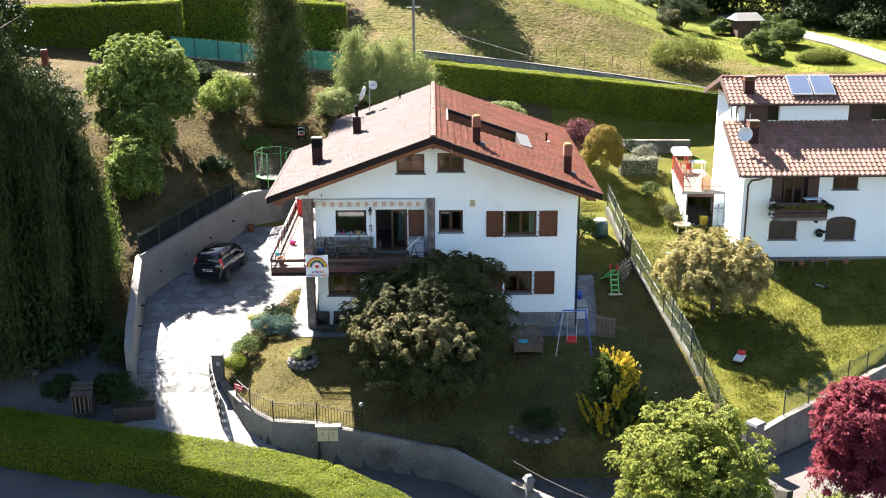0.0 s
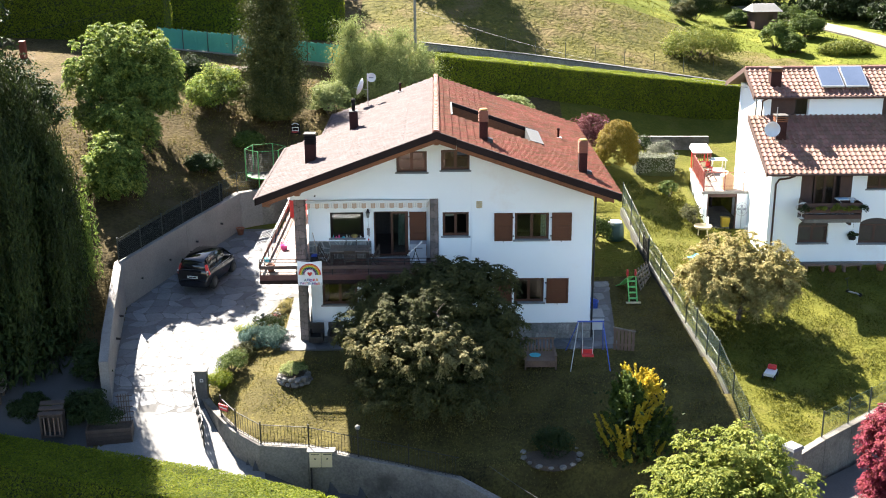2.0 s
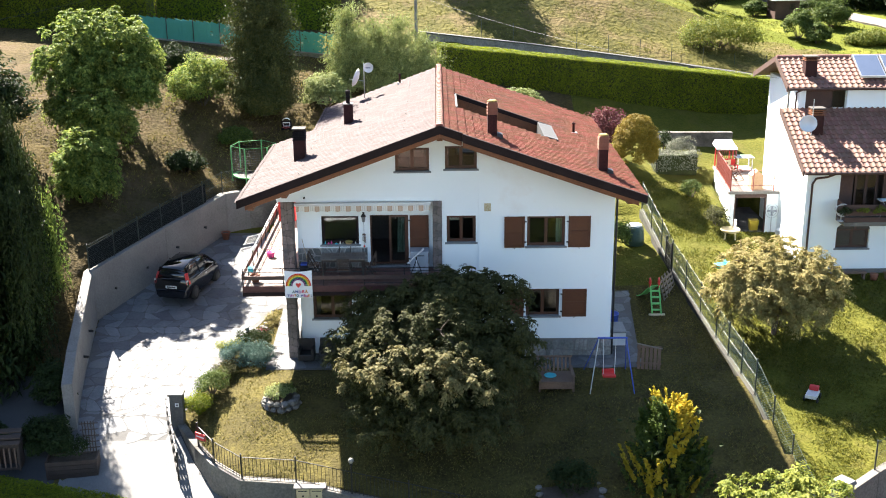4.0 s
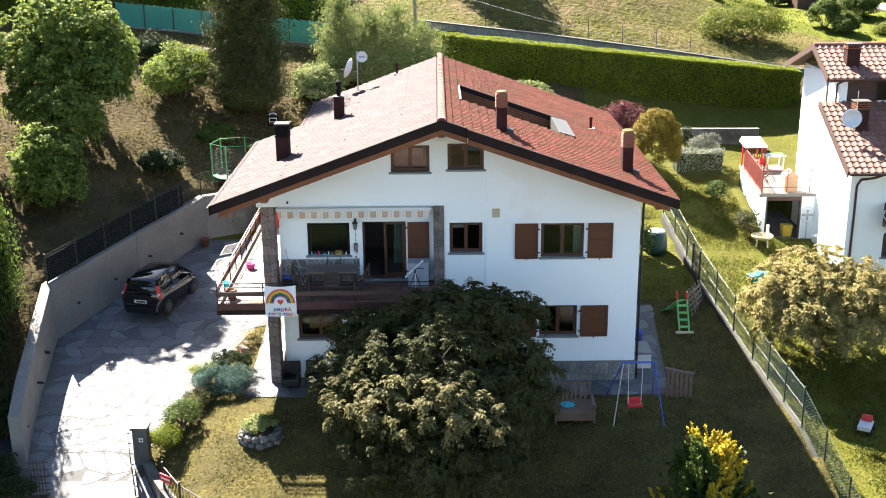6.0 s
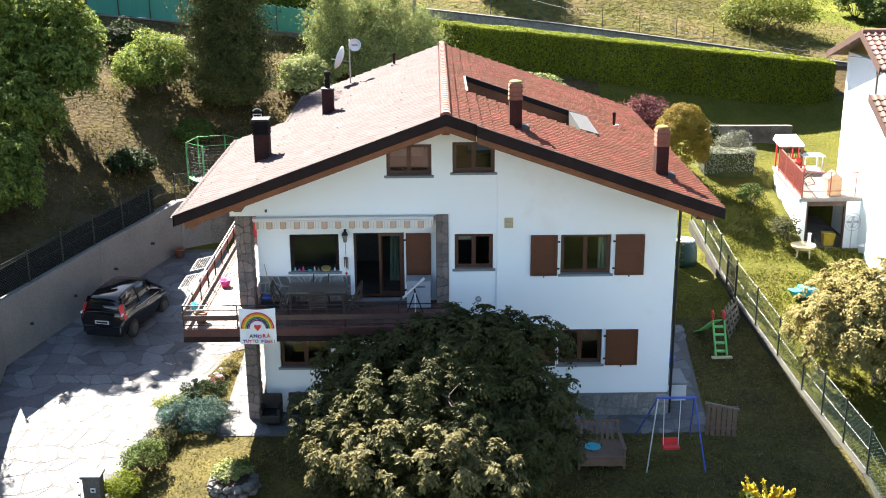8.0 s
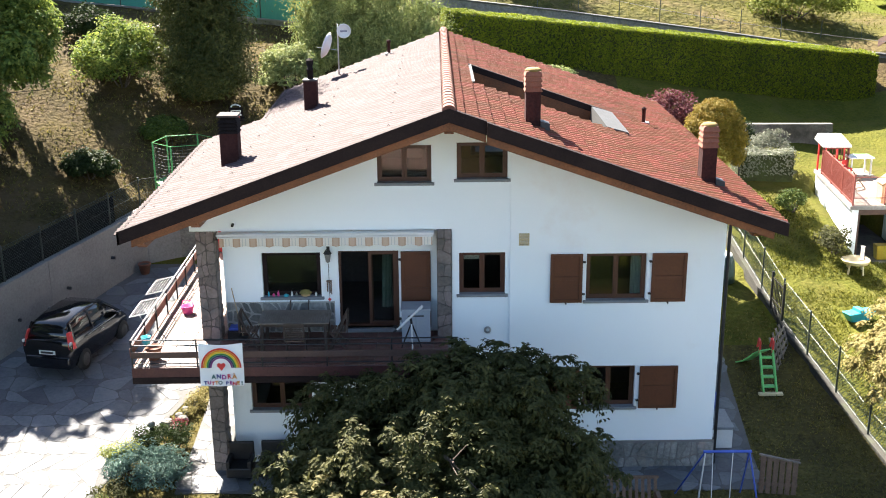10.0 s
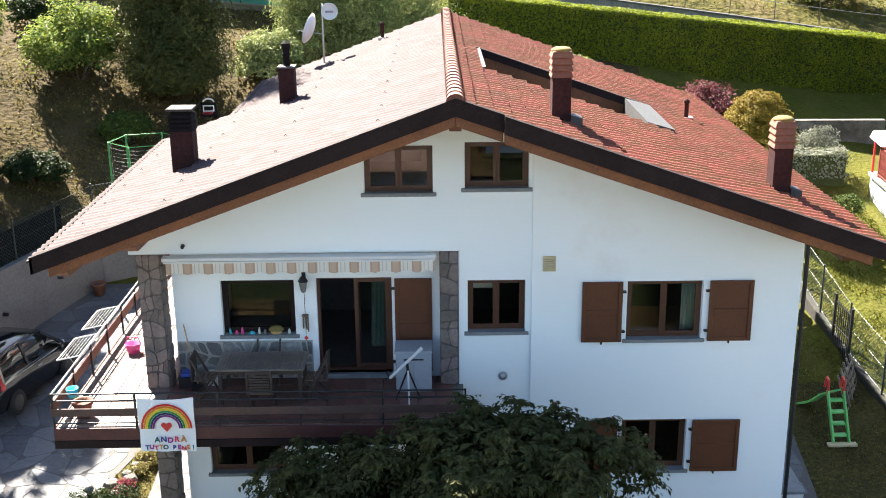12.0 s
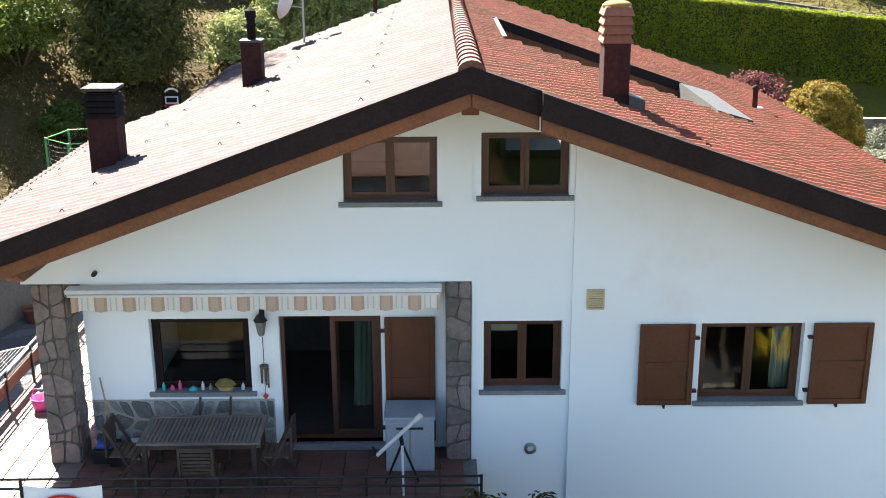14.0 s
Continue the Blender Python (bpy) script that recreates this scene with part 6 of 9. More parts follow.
shrub("box_shrub", "low yellow-green shrub along the bed edge", (-9.3, 47.0, -1.1), (0.6, 0.75, 0.45), 40, 90, 0.22, 0.08, L_MID, 69)
shrub("box_shrub", "low clipped green shrub near the gate post", (-9.65, 46.0, -1.45), (0.5, 0.55, 0.42), 34, 90, 0.2, 0.08, L_HEDGE, 70)
shrub("heather", "brownish heather at the bed edge", (-9.0, 48.2, -0.95), (0.5, 0.5, 0.3), 24, 80, 0.18, 0.07, L_MAPLE, 71)
rngb = np.random.default_rng(72)
bed = thing("bed_edging", (-7.75, 52.3, -0.6), label="line of white and reddish stones in the bed", category="stone edging")
for i in range(14):
    t = i / 13
    part("rock", rock(Mesh(), (-.45 + .35 * t + rngb.normal(0, .12), -1.5 + 3 * t, .12), rngb.uniform(.08, .2), rngb), M_ROCK, bed)
shrub("bed_plant", "small yellow-green plants between the stones", (-7.8, 53.0, -0.55), (0.3, 0.9, 0.2), 20, 60, 0.14, 0.07, L_CREAM, 73, stems=False)
shrub("bed_plant", "small red flowers between the stones", (-8.05, 51.5, -0.65), (0.3, 0.4, 0.2), 12, 50, 0.12, 0.06, L_RED, 74, stems=False)

# ---- garden furniture and toys ----
M_RED = surface("red_plastic", (0.55, 0.03, 0.03), (0.68, 0.05, 0.05), 3, 30, 0.4, 0)
M_BLUE = surface("blue_paint", (0.03, 0.07, 0.35), (0.05, 0.11, 0.5), 3, 30, 0.45, 0)
M_TEAL = surface("turquoise_plastic", (0.03, 0.35, 0.45), (0.05, 0.48, 0.58), 3, 30, 0.4, 0)
M_GREEN_PL = surface("green_plastic", (0.125, 0.475, 0.125), (0.200, 0.600, 0.188), 3, 30, 0.4, 0)
M_YELLOW_PL = surface("yellow_plastic", (0.42, 0.30, 0.03), (0.55, 0.40, 0.05), 3, 30, 0.4, 0)
M_PINK = surface("pink_plastic", (0.62, 0.05, 0.22), (0.75, 0.09, 0.30), 3, 30, 0.4, 0)
M_WOOD = surface("weathered_brown_wood", (0.10, 0.062, 0.043), (0.19, 0.125, 0.09), 2, 22, 0.8, 0.25)
M_WOOD_DARK = surface("dark_stained_teak", (0.030, 0.020, 0.015), (0.070, 0.046, 0.034), 2, 22, 0.7, 0.2)
M_WOOD_GREY = surface("grey_weathered_teak", (0.12, 0.098, 0.08), (0.23, 0.19, 0.16), 2, 22, 0.8, 0.2)
sw = thing("swing_set", (6.2, 46.9, -1.0), label="metal swing with blue top bar and red seat", category="swing")
part("top_bar", Mesh().tube((-.55, 0, 2.0), (.6, 0, 2.0), .035, n=10), M_BLUE, sw)
for x0, x1 in ((-.5, -.88), (.55, .82)):
    for y in (-.75, 1.4):
        part("leg", Mesh().tube((x0, 0, 2.0), (x1, y, 0.0), .022, n=8), M_METAL_GREY if y < 0 and x0 < 0 else M_BLUE, sw)
for x in (-.32, .16):
    part("rope", Mesh().tube((x, 0, 2.0), (x * .9, -.05, .5), .012, n=5), M_WHITE, sw)
part("seat", Mesh().box(-.32, .18, -.2, .12, .42, .52).box(-.32, .18, .08, .12, .5, .68), M_RED, sw, "red plastic swing seat", bevel=0.02)

bench = thing("garden_bench", (4.05, 46.9, -0.98), label="wooden garden bench with slatted back and deep seat", category="bench")
part("seat", Mesh().box(-.68, .68, -.62, .45, .38, .44), M_WOOD, bench, bevel=0.01)
for k in range(9):
    x = -.62 + k * .155
    part("back_slat", Mesh().beam((x, .46, .44), (x, .62, .95), .08, .025, (0, 1, 0)), M_WOOD, bench)
part("back_rail", Mesh().beam((-.7, .63, .97), (.7, .63, .97), .05, .08), M_WOOD, bench, bevel=0.008)
for x in (-.68, .62):
    for y in (-.58, .4):
        part("leg", Mesh().box(x, x + .07, y, y + .07, 0, .62), M_WOOD, bench)
    part("arm", Mesh().box(x - .02, x + .09, -.6, .5, .62, .66), M_WOOD, bench, bevel=0.008)
part("front_board", Mesh().box(-.68, .68, -.64, -.61, .15, .38), M_WOOD, bench)
rs = thing("sign", (-9.02, 43.25, -1.3), -35, "small red enamel sign fixed to the railing", "sign")
part("plate", Mesh().box(-.26, .26, -.02, .02, 0, .26), M_RED, rs, bevel=0.008)
part("writing_bar", Mesh().box(-.2, .2, -.026, -.021, .1, .15), M_WHITE, rs)
pl = thing("plate", (3.85, 46.85, -0.535), label="pale blue plate on the bench", category="plate")
part("dish", Mesh().lathe([(0, .005), (.16, .01), (.24, .035), (.245, .03), (.16, .0), (0, -.004)], n=20), M_TEAL, pl, smooth=True)

sl = thing("garden_slide", (9.2, 53.5, -0.5), label="small green plastic slide with steps and red handles", category="slide")
for k in range(4):
    part("step", Mesh().box(-.17, .17, -.18 + .16 * k, -.02 + .16 * k, .16 + .24 * k, .21 + .24 * k), M_GREEN_PL, sl, bevel=0.01)
for x in (-.22, .17):
    part("side", Mesh().beam((x + .025, -.3, 0), (x + .025, .45, 1.15), .05, .14, (0, 1, 0)), M_GREEN_PL, sl, bevel=0.015)
    part("handle", Mesh().path([(x + .02, .4, 1.05), (x + .02, .4, 1.4), (x + .02, .55, 1.45), (x + .02, .65, 1.15)], .035, 8), M_RED, sl, "red plastic handle")
chute = [(0, .5, 1.1), (-.12, .85, .85), (-.3, 1.25, .45), (-.45, 1.6, .25), (-.55, 1.9, .22)]
for a, b in zip(chute, chute[1:]):
    part("chute", Mesh().beam(a, b, .36, .04), M_GREEN_PL, sl)
part("base", Mesh().box(-.36, .36, -.42, -.26, .0, .08), M_BEIGE, sl, "pale plastic base", bevel=0.02)

cb = thing("compost_bin", (9.3, 60.0, 0.72), label="dark green plastic compost bin with white lid", category="bin")
part("body", Mesh().lathe([(.0, 0), (.5, 0), (.5, .3), (.46, .75), (.38, .95), (0, .95)], n=18), surface("dark_green_plastic", (0.02, 0.05, 0.04), (0.04, 0.085, 0.065), 2, 20, 0.5, 0.05), cb, smooth=True)
part("lid", Mesh().lathe([(.0, 1.03), (.34, 1.02), (.38, .98), (.38, .94)], n=18), M_WHITE, cb, "white bin lid", smooth=True)
for k in range(3):
    pa = thing("pallet", (10.1 + .18 * k, 54.9 + .28 * k, -0.35), 62, "weathered wooden pallet leaning on the wall", "pallet", "stacked pallets")
    for i in range(5):
        part("board", Mesh().beam((-.5, .1 + .06 * i, .06 + .2 * i), (.5, .1 + .06 * i, .06 + .2 * i), .02, .12, (0, 0, 1)), M_WOOD_GREY, pa)
    for x in (-.45, 0, .45):
        part("bearer", Mesh().beam((x, .08, 0), (x, .42, 1.05), .06, .05), M_WOOD_GREY, pa)
wg = thing("wooden_gate", (7.9, 48.1, -0.9), -8, "low dark wooden gate beside the house corner", "gate")
for k in range(6):
    part("board", Mesh().box(-.45 + .16 * k, -.33 + .16 * k, -.02, .02, 0.05, 1.1 - .03 * k), M_WOOD, wg)
for h in (.25, .95):
    part("rail", Mesh().box(-.48, .5, .02, .05, h, h + .08), M_WOOD, wg)
part("top_rail", Mesh().beam((-.5, 0, 1.14), (.52, 0, .95), .06, .04), M_WOOD_GREY, wg)
ac = thing("storage_box", (7.05, 51.0, -0.85), label="white storage box with grey lid beside the wall", category="box")
part("body", Mesh().box(-.3, .32, -.55, .55, 0, .62), M_WHITE, ac, bevel=0.02)
part("lid", Mesh().box(-.33, .35, -.58, .58, .62, .7), M_SILL, ac, bevel=0.015)
bk = thing("water_butt", (7.0, 52.3, -0.75), label="blue plastic tub beside the wall", category="tub")
part("body", Mesh().lathe([(0, 0), (.3, 0), (.36, .7), (.38, .72), (.34, .72), (.28, .1), (0, .1)], n=16), M_BLUE, bk, smooth=True)
part("downpipe", Mesh().tube((6.66, 49.64, -0.8), (6.66, 49.64, 6.2), 0.045, n=8).tube((6.66, 49.64, 6.2), (7.3, 49.6, 6.42), 0.045, n=8), M_METAL_DARK)
tagged(bpy.data.objects["downpipe"], "dark metal rain pipe at the house corner", "downpipe")
for i, (x, y) in enumerate(((-5.85, 49.2), (-5.0, 49.25))):
    ch = thing("wicker_chair", (x, y, -0.84), 0, "dark wicker armchair under the balcony", "chair", "armchairs under the balcony")
    part("seat", Mesh().box(-.33, .33, -.3, .3, .15, .42), M_METAL_DARK, ch, bevel=0.03)
    part("backrest", Mesh().box(-.33, .33, .22, .32, .42, .92), M_METAL_DARK, ch, bevel=0.03)
    for s in (-.33, .23):
        part("arm", Mesh().box(s, s + .1, -.3, .25, .42, .62), M_METAL_DARK, ch, bevel=0.02)
pot = thing("plant_pot", (-11.2, 61.1, 0.83), label="terracotta plant pot by the retaining wall", category="plant pot")
pot.scale = (0.62, 0.62, 0.7)
part("pot", Mesh().lathe([(0, 0), (.24, 0), (.34, .48), (.38, .48), (.38, .56), (.32, .56), (.3, .45), (0, .44)], n=16), M_RING, pot, smooth=True)
part("soil", Mesh().lathe([(0, .5), (.3, .48)], n=12), M_SOIL, pot)

# ---- small iron gate in the boundary fence ----
ig = thing("iron_gate", (line_x(RIGHT_LINE, 56.6) - .2, 56.6, ground_z(line_x(RIGHT_LINE, 56.6) - .5, 56.6)), label="small dark iron gate in the boundary fence", category="gate")
for k in range(8):
    part("bar", Mesh().tube((0, .15 * k, .08), (0, .15 * k, 1.55), .014, n=5), M_METAL_DARK, ig)
for z in (.12, .8, 1.5):
    part("rail", Mesh().beam((0, -.04, z), (0, 1.09, z), .03, .03), M_METAL_DARK, ig)
for y in (-.1, 1.14):
    part("post", Mesh().box(-.035, .035, y - .035, y + .035, -.1, 1.7), M_METAL_DARK, ig)

# ---- basketball stand behind the house ----
bb = thing("basketball_hoop", (-8.77, 67.75, ground_z(-8.77, 67.75)), label="small black and white basketball stand on the bank", category="basketball hoop")
bh = 5.45 - ground_z(-8.77, 67.75)
part("pole", Mesh().tube((0, .08, -.1), (0, .08, bh), .035, n=8), M_METAL_DARK, bb)
part("base", Mesh().box(-.3, .3, -.1, .4, -.05, .12), M_BLACK, bb, bevel=0.03)
part("backboard", Mesh().box(-.28, .28, -.02, .02, bh - .2, bh + .18), M_BLACK, bb, "black backboard", bevel=0.01)
part("target_frame", bar_frame(Mesh(), -.2, .2, bh - .14, bh + .08, -.026, -.021, .035), M_WHITE, bb)
part("crest", Mesh().path([(.2 * math.cos(a), 0, bh + .17 + .14 * math.sin(a)) for a in np.linspace(.25, 2.9, 9)], .03, 5), M_WHITE, bb, "white arched top")
part("rim", Mesh().path([(.18 * math.cos(a), -.22 + .18 * math.sin(a), bh - .16) for a in np.linspace(0, 6.283, 15)], .012, 5), M_RED, bb)

# ---- trampoline ----
M_GREEN_TUBE = surface("green_foam_tube", (0.06, 0.25, 0.07), (0.10, 0.36, 0.11), 3, 30, 0.6, 0)
tr = thing("trampoline", (-9.95, 63.4, 3.12), label="round trampoline with green poles and safety net", category="trampoline")
tr.scale = (0.84, 0.84, 0.88)
part("mat", Mesh().lathe([(0, .62), (1.1, .62), (1.1, .6), (0, .6)], n=20), M_METAL_DARK, tr)
part("pad", Mesh().lathe([(1.08, .66), (1.35, .66), (1.37, .6), (1.08, .6)], n=20), M_GREEN_TUBE, tr, "green edge padding")
for k in range(6):
    a = k * math.pi / 3 + .3
    part("pole", Mesh().tube((1.36 * math.cos(a), 1.36 * math.sin(a), 0), (1.36 * math.cos(a), 1.36 * math.sin(a), 2.4), .04, n=8), M_GREEN_TUBE, tr)
    b = a + math.pi / 3
    part("top_rod", Mesh().tube((1.36 * math.cos(a), 1.36 * math.sin(a), 2.38), (1.36 * math.cos(b), 1.36 * math.sin(b), 2.38), .015, n=5), M_GREEN_TUBE, tr)
tn = Mesh()
for k in range(40):
    a = k * 6.283 / 40
    tn.tube((1.3 * math.cos(a), 1.3 * math.sin(a), .62), (1.34 * math.cos(a), 1.34 * math.sin(a), 2.36), .004, n=3)
for h in np.arange(.7, 2.36, .14):
    for k in range(12):
        a, b = k * 6.283 / 12, (k + 1) * 6.283 / 12
        tn.tube((1.33 * math.cos(a), 1.33 * math.sin(a), h), (1.33 * math.cos(b), 1.33 * math.sin(b), h), .003, n=3)
part("net", tn, M_POST, tr)

# ---- car ----
def car(x, y, z, rz):
    """A compact black five-door car; local +y is its nose, origin on the ground below its middle."""
    M_PAINT = surface("black_car_paint", (0.006, 0.006, 0.008), (0.009, 0.009, 0.011), 2, 40, 0.06, 0.0, spec=0.8)
    M_CARGLASS = surface("dark_car_glass", (0.008, 0.009, 0.010), (0.012, 0.013, 0.014), 2, 40, 0.05, 0.0, spec=0.8)
    M_TYRE = surface("black_rubber", (0.012, 0.012, 0.012), (0.022, 0.022, 0.022), 4, 40, 0.85, 0.1)
    c = thing("car", (x, y, z), rz, "black compact five-door car parked by the wall", "car")
    # stations from tail to nose: y, lower width, belt height, belt width, upper width, upper height
    st = [(-1.84, .66, .62, .74, .70, .80), (-1.80, .74, .72, .82, .78, .98), (-1.55, .78, .80, .84, .78, 1.02), (-.9, .80, .80, .85, .80, 1.0), (0, .80, .78, .85, .81, .97), (.7, .80, .76, .85, .80, .94),
          (1.05, .79, .74, .84, .76, .92), (1.5, .74, .68, .79, .66, .80), (1.75, .66, .58, .70, .56, .70), (1.84, .52, .50, .56, .46, .60)]
    def ring(k):
        yy, lw, bz, bw, uw, uz = k
        return [(-lw * .9, yy, .2), (-lw, yy, .34), (-bw, yy, bz), (-uw, yy, uz), (-uw * .5, yy, uz + .02), (0, yy, uz + .03), (uw * .5, yy, uz + .02), (uw, yy, uz), (bw, yy, bz), (lw, yy, .34), (lw * .9, yy, .2)]
    def loft(mesh, rings, closed):
        n = len(rings[0])
        base = len(mesh.v)
        mesh.add([p for r in rings for p in r], [(i * n + j, i * n + (j + 1) % n, (i + 1) * n + (j + 1) % n, (i + 1) * n + j) for i in range(len(rings) - 1) for j in range(n if closed else n - 1)] + [tuple(range(n))[::-1], tuple((len(rings) - 1) * n + j for j in range(n))])
        return mesh
    part("body", loft(Mesh(), [ring(k) for k in st], True), M_PAINT, c, bevel=0.02, smooth=True)
    cab = [(-1.72, .70, .98, .60, 1.22), (-1.45, .75, 1.0, .60, 1.45), (-.9, .78, .99, .61, 1.52), (0, .79, .96, .62, 1.54), (.45, .78, .94, .60, 1.48), (1.1, .72, .91, .62, .95)]
    rings = [[(-bw, yy, bz), (-tw, yy, tz - .05), (-tw * .8, yy, tz), (tw * .8, yy, tz), (tw, yy, tz - .05), (bw, yy, bz)] for yy, bw, bz, tw, tz in cab]
    part("cabin_glass", loft(Mesh(), rings, True), M_CARGLASS, c, "dark tinted windows", smooth=True)
    rf = [[(-tw * .98, yy, tz - .035), (-tw * .82, yy, tz + .012), (tw * .82, yy, tz + .012), (tw * .98, yy, tz - .035), (tw * .8, yy, tz - .06), (-tw * .8, yy, tz - .06)] for yy, bw, bz, tw, tz in ((-1.62, .7, 1, .60, 1.33), *cab[1:4], (.5, .78, .94, .60, 1.47))]
    part("roof", loft(Mesh(), rf, True), M_PAINT, c, smooth=True)
    for s in (-1, 1):
        for ya, yb in ((-1.5, -1.62), (-.55, -.5), (.42, 1.12)):
            zt = 1.42 if ya < -1 else 1.5 if ya < 0 else 1.44
            part("pillar", Mesh().beam((s * .605, ya, zt), (s * .785, yb, .94), .05, .07, (0, 1, 0)), M_PAINT, c)
        for yw in (-1.18, 1.18):
            w = part("wheel", Mesh().lathe([(.0, -.1), (.22, -.1), (.29, -.09), (.31, -.05), (.31, .05), (.29, .09), (.22, .1), (0, .1)], n=20).data("wheel", M_TYRE, True), None, c)
            w.matrix_local = pose(s * .76, yw, .3, 0, 90, 0)
            h = part("rim", Mesh().lathe([(.0, .12 * s), (.05, .115 * s), (.19, .105 * s), (.2, .09 * s)], n=14).data("rim", M_LEAD, True), None, w)
        part("tail_lamp", Mesh().hexa([(s * .72, -1.85, .80), (s * .855, -1.74, .80), (s * .855, -1.62, .80), (s * .72, -1.70, .80), (s * .62, -1.755, 1.24), (s * .70, -1.67, 1.24), (s * .70, -1.55, 1.24), (s * .62, -1.6, 1.24)]), M_RED, c, "tall red tail lamp", bevel=0.01)
        part("reverse_lamp", Mesh().box(min(s * .73, s * .79), max(s * .73, s * .79), -1.835, -1.74, .92, .99), M_WHITE, c)
        part("headlamp", Mesh().hexa([(s * .44, 1.78, .6), (s * .68, 1.6, .6), (s * .66, 1.5, .6), (s * .42, 1.7, .6), (s * .44, 1.72, .78), (s * .70, 1.42, .80), (s * .66, 1.38, .82), (s * .42, 1.6, .8)]), M_WHITE, c, "clear headlamp", bevel=0.01)
        part("mirror", Mesh().box(min(s * .86, s * 1.0), max(s * .86, s * 1.0), .72, .84, .92, 1.06), M_PAINT, c, bevel=0.03)
        part("door_handle", Mesh().box(min(s * .845, s * .865), max(s * .845, s * .865), -.2, -.02, .82, .85), M_METAL_GREY, c)
        part("side_strip", Mesh().box(min(s * .845, s * .86), max(s * .845, s * .86), -1.0, 1.0, .935, .95), M_METAL_GREY, c)
    part("number_plate", Mesh().box(-.26, .26, -1.868, -1.85, .62, .73), M_WHITE, c, "white number plate")
    part("plate_bar", Mesh().box(-.2, .2, -1.872, -1.869, .645, .705), M_METAL_DARK, c)
    part("bumper", Mesh().box(-.72, .72, -1.9, -1.74, .3, .56), M_PAINT, c, bevel=0.05)
    part("rear_wiper", Mesh().beam((-.05, -1.79, 1.02), (.35, -1.77, 1.08), .03, .02), M_METAL_DARK, c)
    return c


car(-11.95, 55.8, 0.02, -13).scale = (1.02, 1.0, 1.1)

# ---- veranda furniture ----
FZ = 2.925
table = thing("patio_table", (-4.22, 49.2, FZ), label="grey weathered slatted wooden table on the veranda", category="table")
for k in range(26):
    part("slat", Mesh().box(-.80 + .0615 * k, -.80 + .0615 * k + .05, -.40, .40, .72, .742), M_WOOD_GREY, table)
for y0 in (-.46, .40):
    part("side_board", Mesh().box(-.88, .88, y0, y0 + .06, .715, .75), M_WOOD_GREY, table, bevel=0.006)
for x in (-.88, .80):
    part("end_board", Mesh().box(x, x + .08, -.40, .40, .715, .75), M_WOOD_GREY, table, bevel=0.006)
part("apron", Mesh().box(-.80, .80, -.40, -.38, .62, .715), M_WOOD_DARK, table)
part("apron", Mesh().box(-.80, .80, .38, .40, .62, .715), M_WOOD_DARK, table)
for x in (-.82, .75):
    for y in (-.44, .37):
        part("leg", Mesh().box(x, x + .07, y, y + .07, 0, .715), M_WOOD_DARK, table, bevel=0.006)
chair = thing("patio_chair", (-4.15, 48.5, FZ), 180, "dark slatted folding chair at the veranda table", "chair", "chairs round the veranda table")
for k in range(5):
    part("seat_slat", Mesh().box(-.22, .22, -.2 + .085 * k, -.13 + .085 * k, .43, .455), M_WOOD, chair)
for k in range(6):
    part("back_slat", Mesh().box(-.2, .2, .238, .256, .53 + .055 * k, .565 + .055 * k), M_WOOD_DARK, chair)
part("back_rail", Mesh().box(-.25, .25, .23, .265, .86, .93), M_WOOD_DARK, chair, bevel=0.012)
for x in (-.25, .215):
    part("back_post", Mesh().box(x, x + .035, .23, .262, .44, .88), M_WOOD_DARK, chair)
    part("leg", Mesh().beam((x + .015, -.2, 0), (x + .015, .24, .9), .03, .04, (0, 1, 0)), M_WOOD_DARK, chair)
    part("leg", Mesh().beam((x + .015, .2, 0), (x + .015, -.2, .45), .03, .04, (0, 1, 0)), M_WOOD_DARK, chair)
for x, y, r in ((-4.2, 49.82, 0), (-5.35, 49.15, 90), (-3.15, 49.1, -90)):
    copy_thing(chair, pose(x, y, FZ, 0, 0, r))
cab = thing("cupboard", (-1.2, 49.55, FZ), label="grey plastic cupboard on the veranda", category="cupboard")
M_GREYPL = surface("grey_plastic", (0.27, 0.30, 0.34), (0.36, 0.39, 0.43), 2, 30, 0.5, 0.03)
part("body", Mesh().box(-.36, .36, -.3, .28, 0, .84), M_GREYPL, cab, bevel=0.015)
part("top", Mesh().box(-.38, .38, -.32, .3, .84, .89), M_GREYPL, cab, bevel=0.012)
for x in (-.35, .01):
    part("door", Mesh().box(x, x + .34, -.315, -.3, .05, .8), M_GREYPL, cab, bevel=0.006)
part("handle", Mesh().box(-.2, .2, -.33, -.318, .7, .73), M_METAL_DARK, cab)
ts = thing("telescope", (-1.3, 48.75, FZ), label="small white telescope on an aluminium tripod", category="telescope")
part("tube", Mesh().tube((-.36, -.05, .56), (.2, .02, 1.08), .03, n=10).tube((.2, .02, 1.08), (.28, .03, 1.155), .04, n=10), M_WHITE, ts)
part("eyepiece", Mesh().tube((-.36, -.05, .56), (-.45, -.03, .50), .022, n=8).tube((-.38, -.05, .58), (-.42, -.05, .7), .018, n=8), M_METAL_DARK, ts)
part("mount", Mesh().tube((0, 0, .7), (-.02, 0, .86), .03, n=8), M_METAL_DARK, ts)
for a in (-1.5, .7, 2.6):
    part("leg", Mesh().tube((0, 0, .72), (.3 * math.cos(a), .3 * math.sin(a), 0), .02, .015, 6), M_WHITE if a < 0 else M_METAL_DARK, ts)
lt = thing("wall_lantern", (-3.42, IY, 5.0), label="black iron lantern on the veranda wall", category="wall lamp")
part("bracket", Mesh().beam((0, -.01, .16), (0, -.16, .2), .02, .02).box(-.04, .04, -.012, 0, .08, .24), M_METAL_DARK, lt)
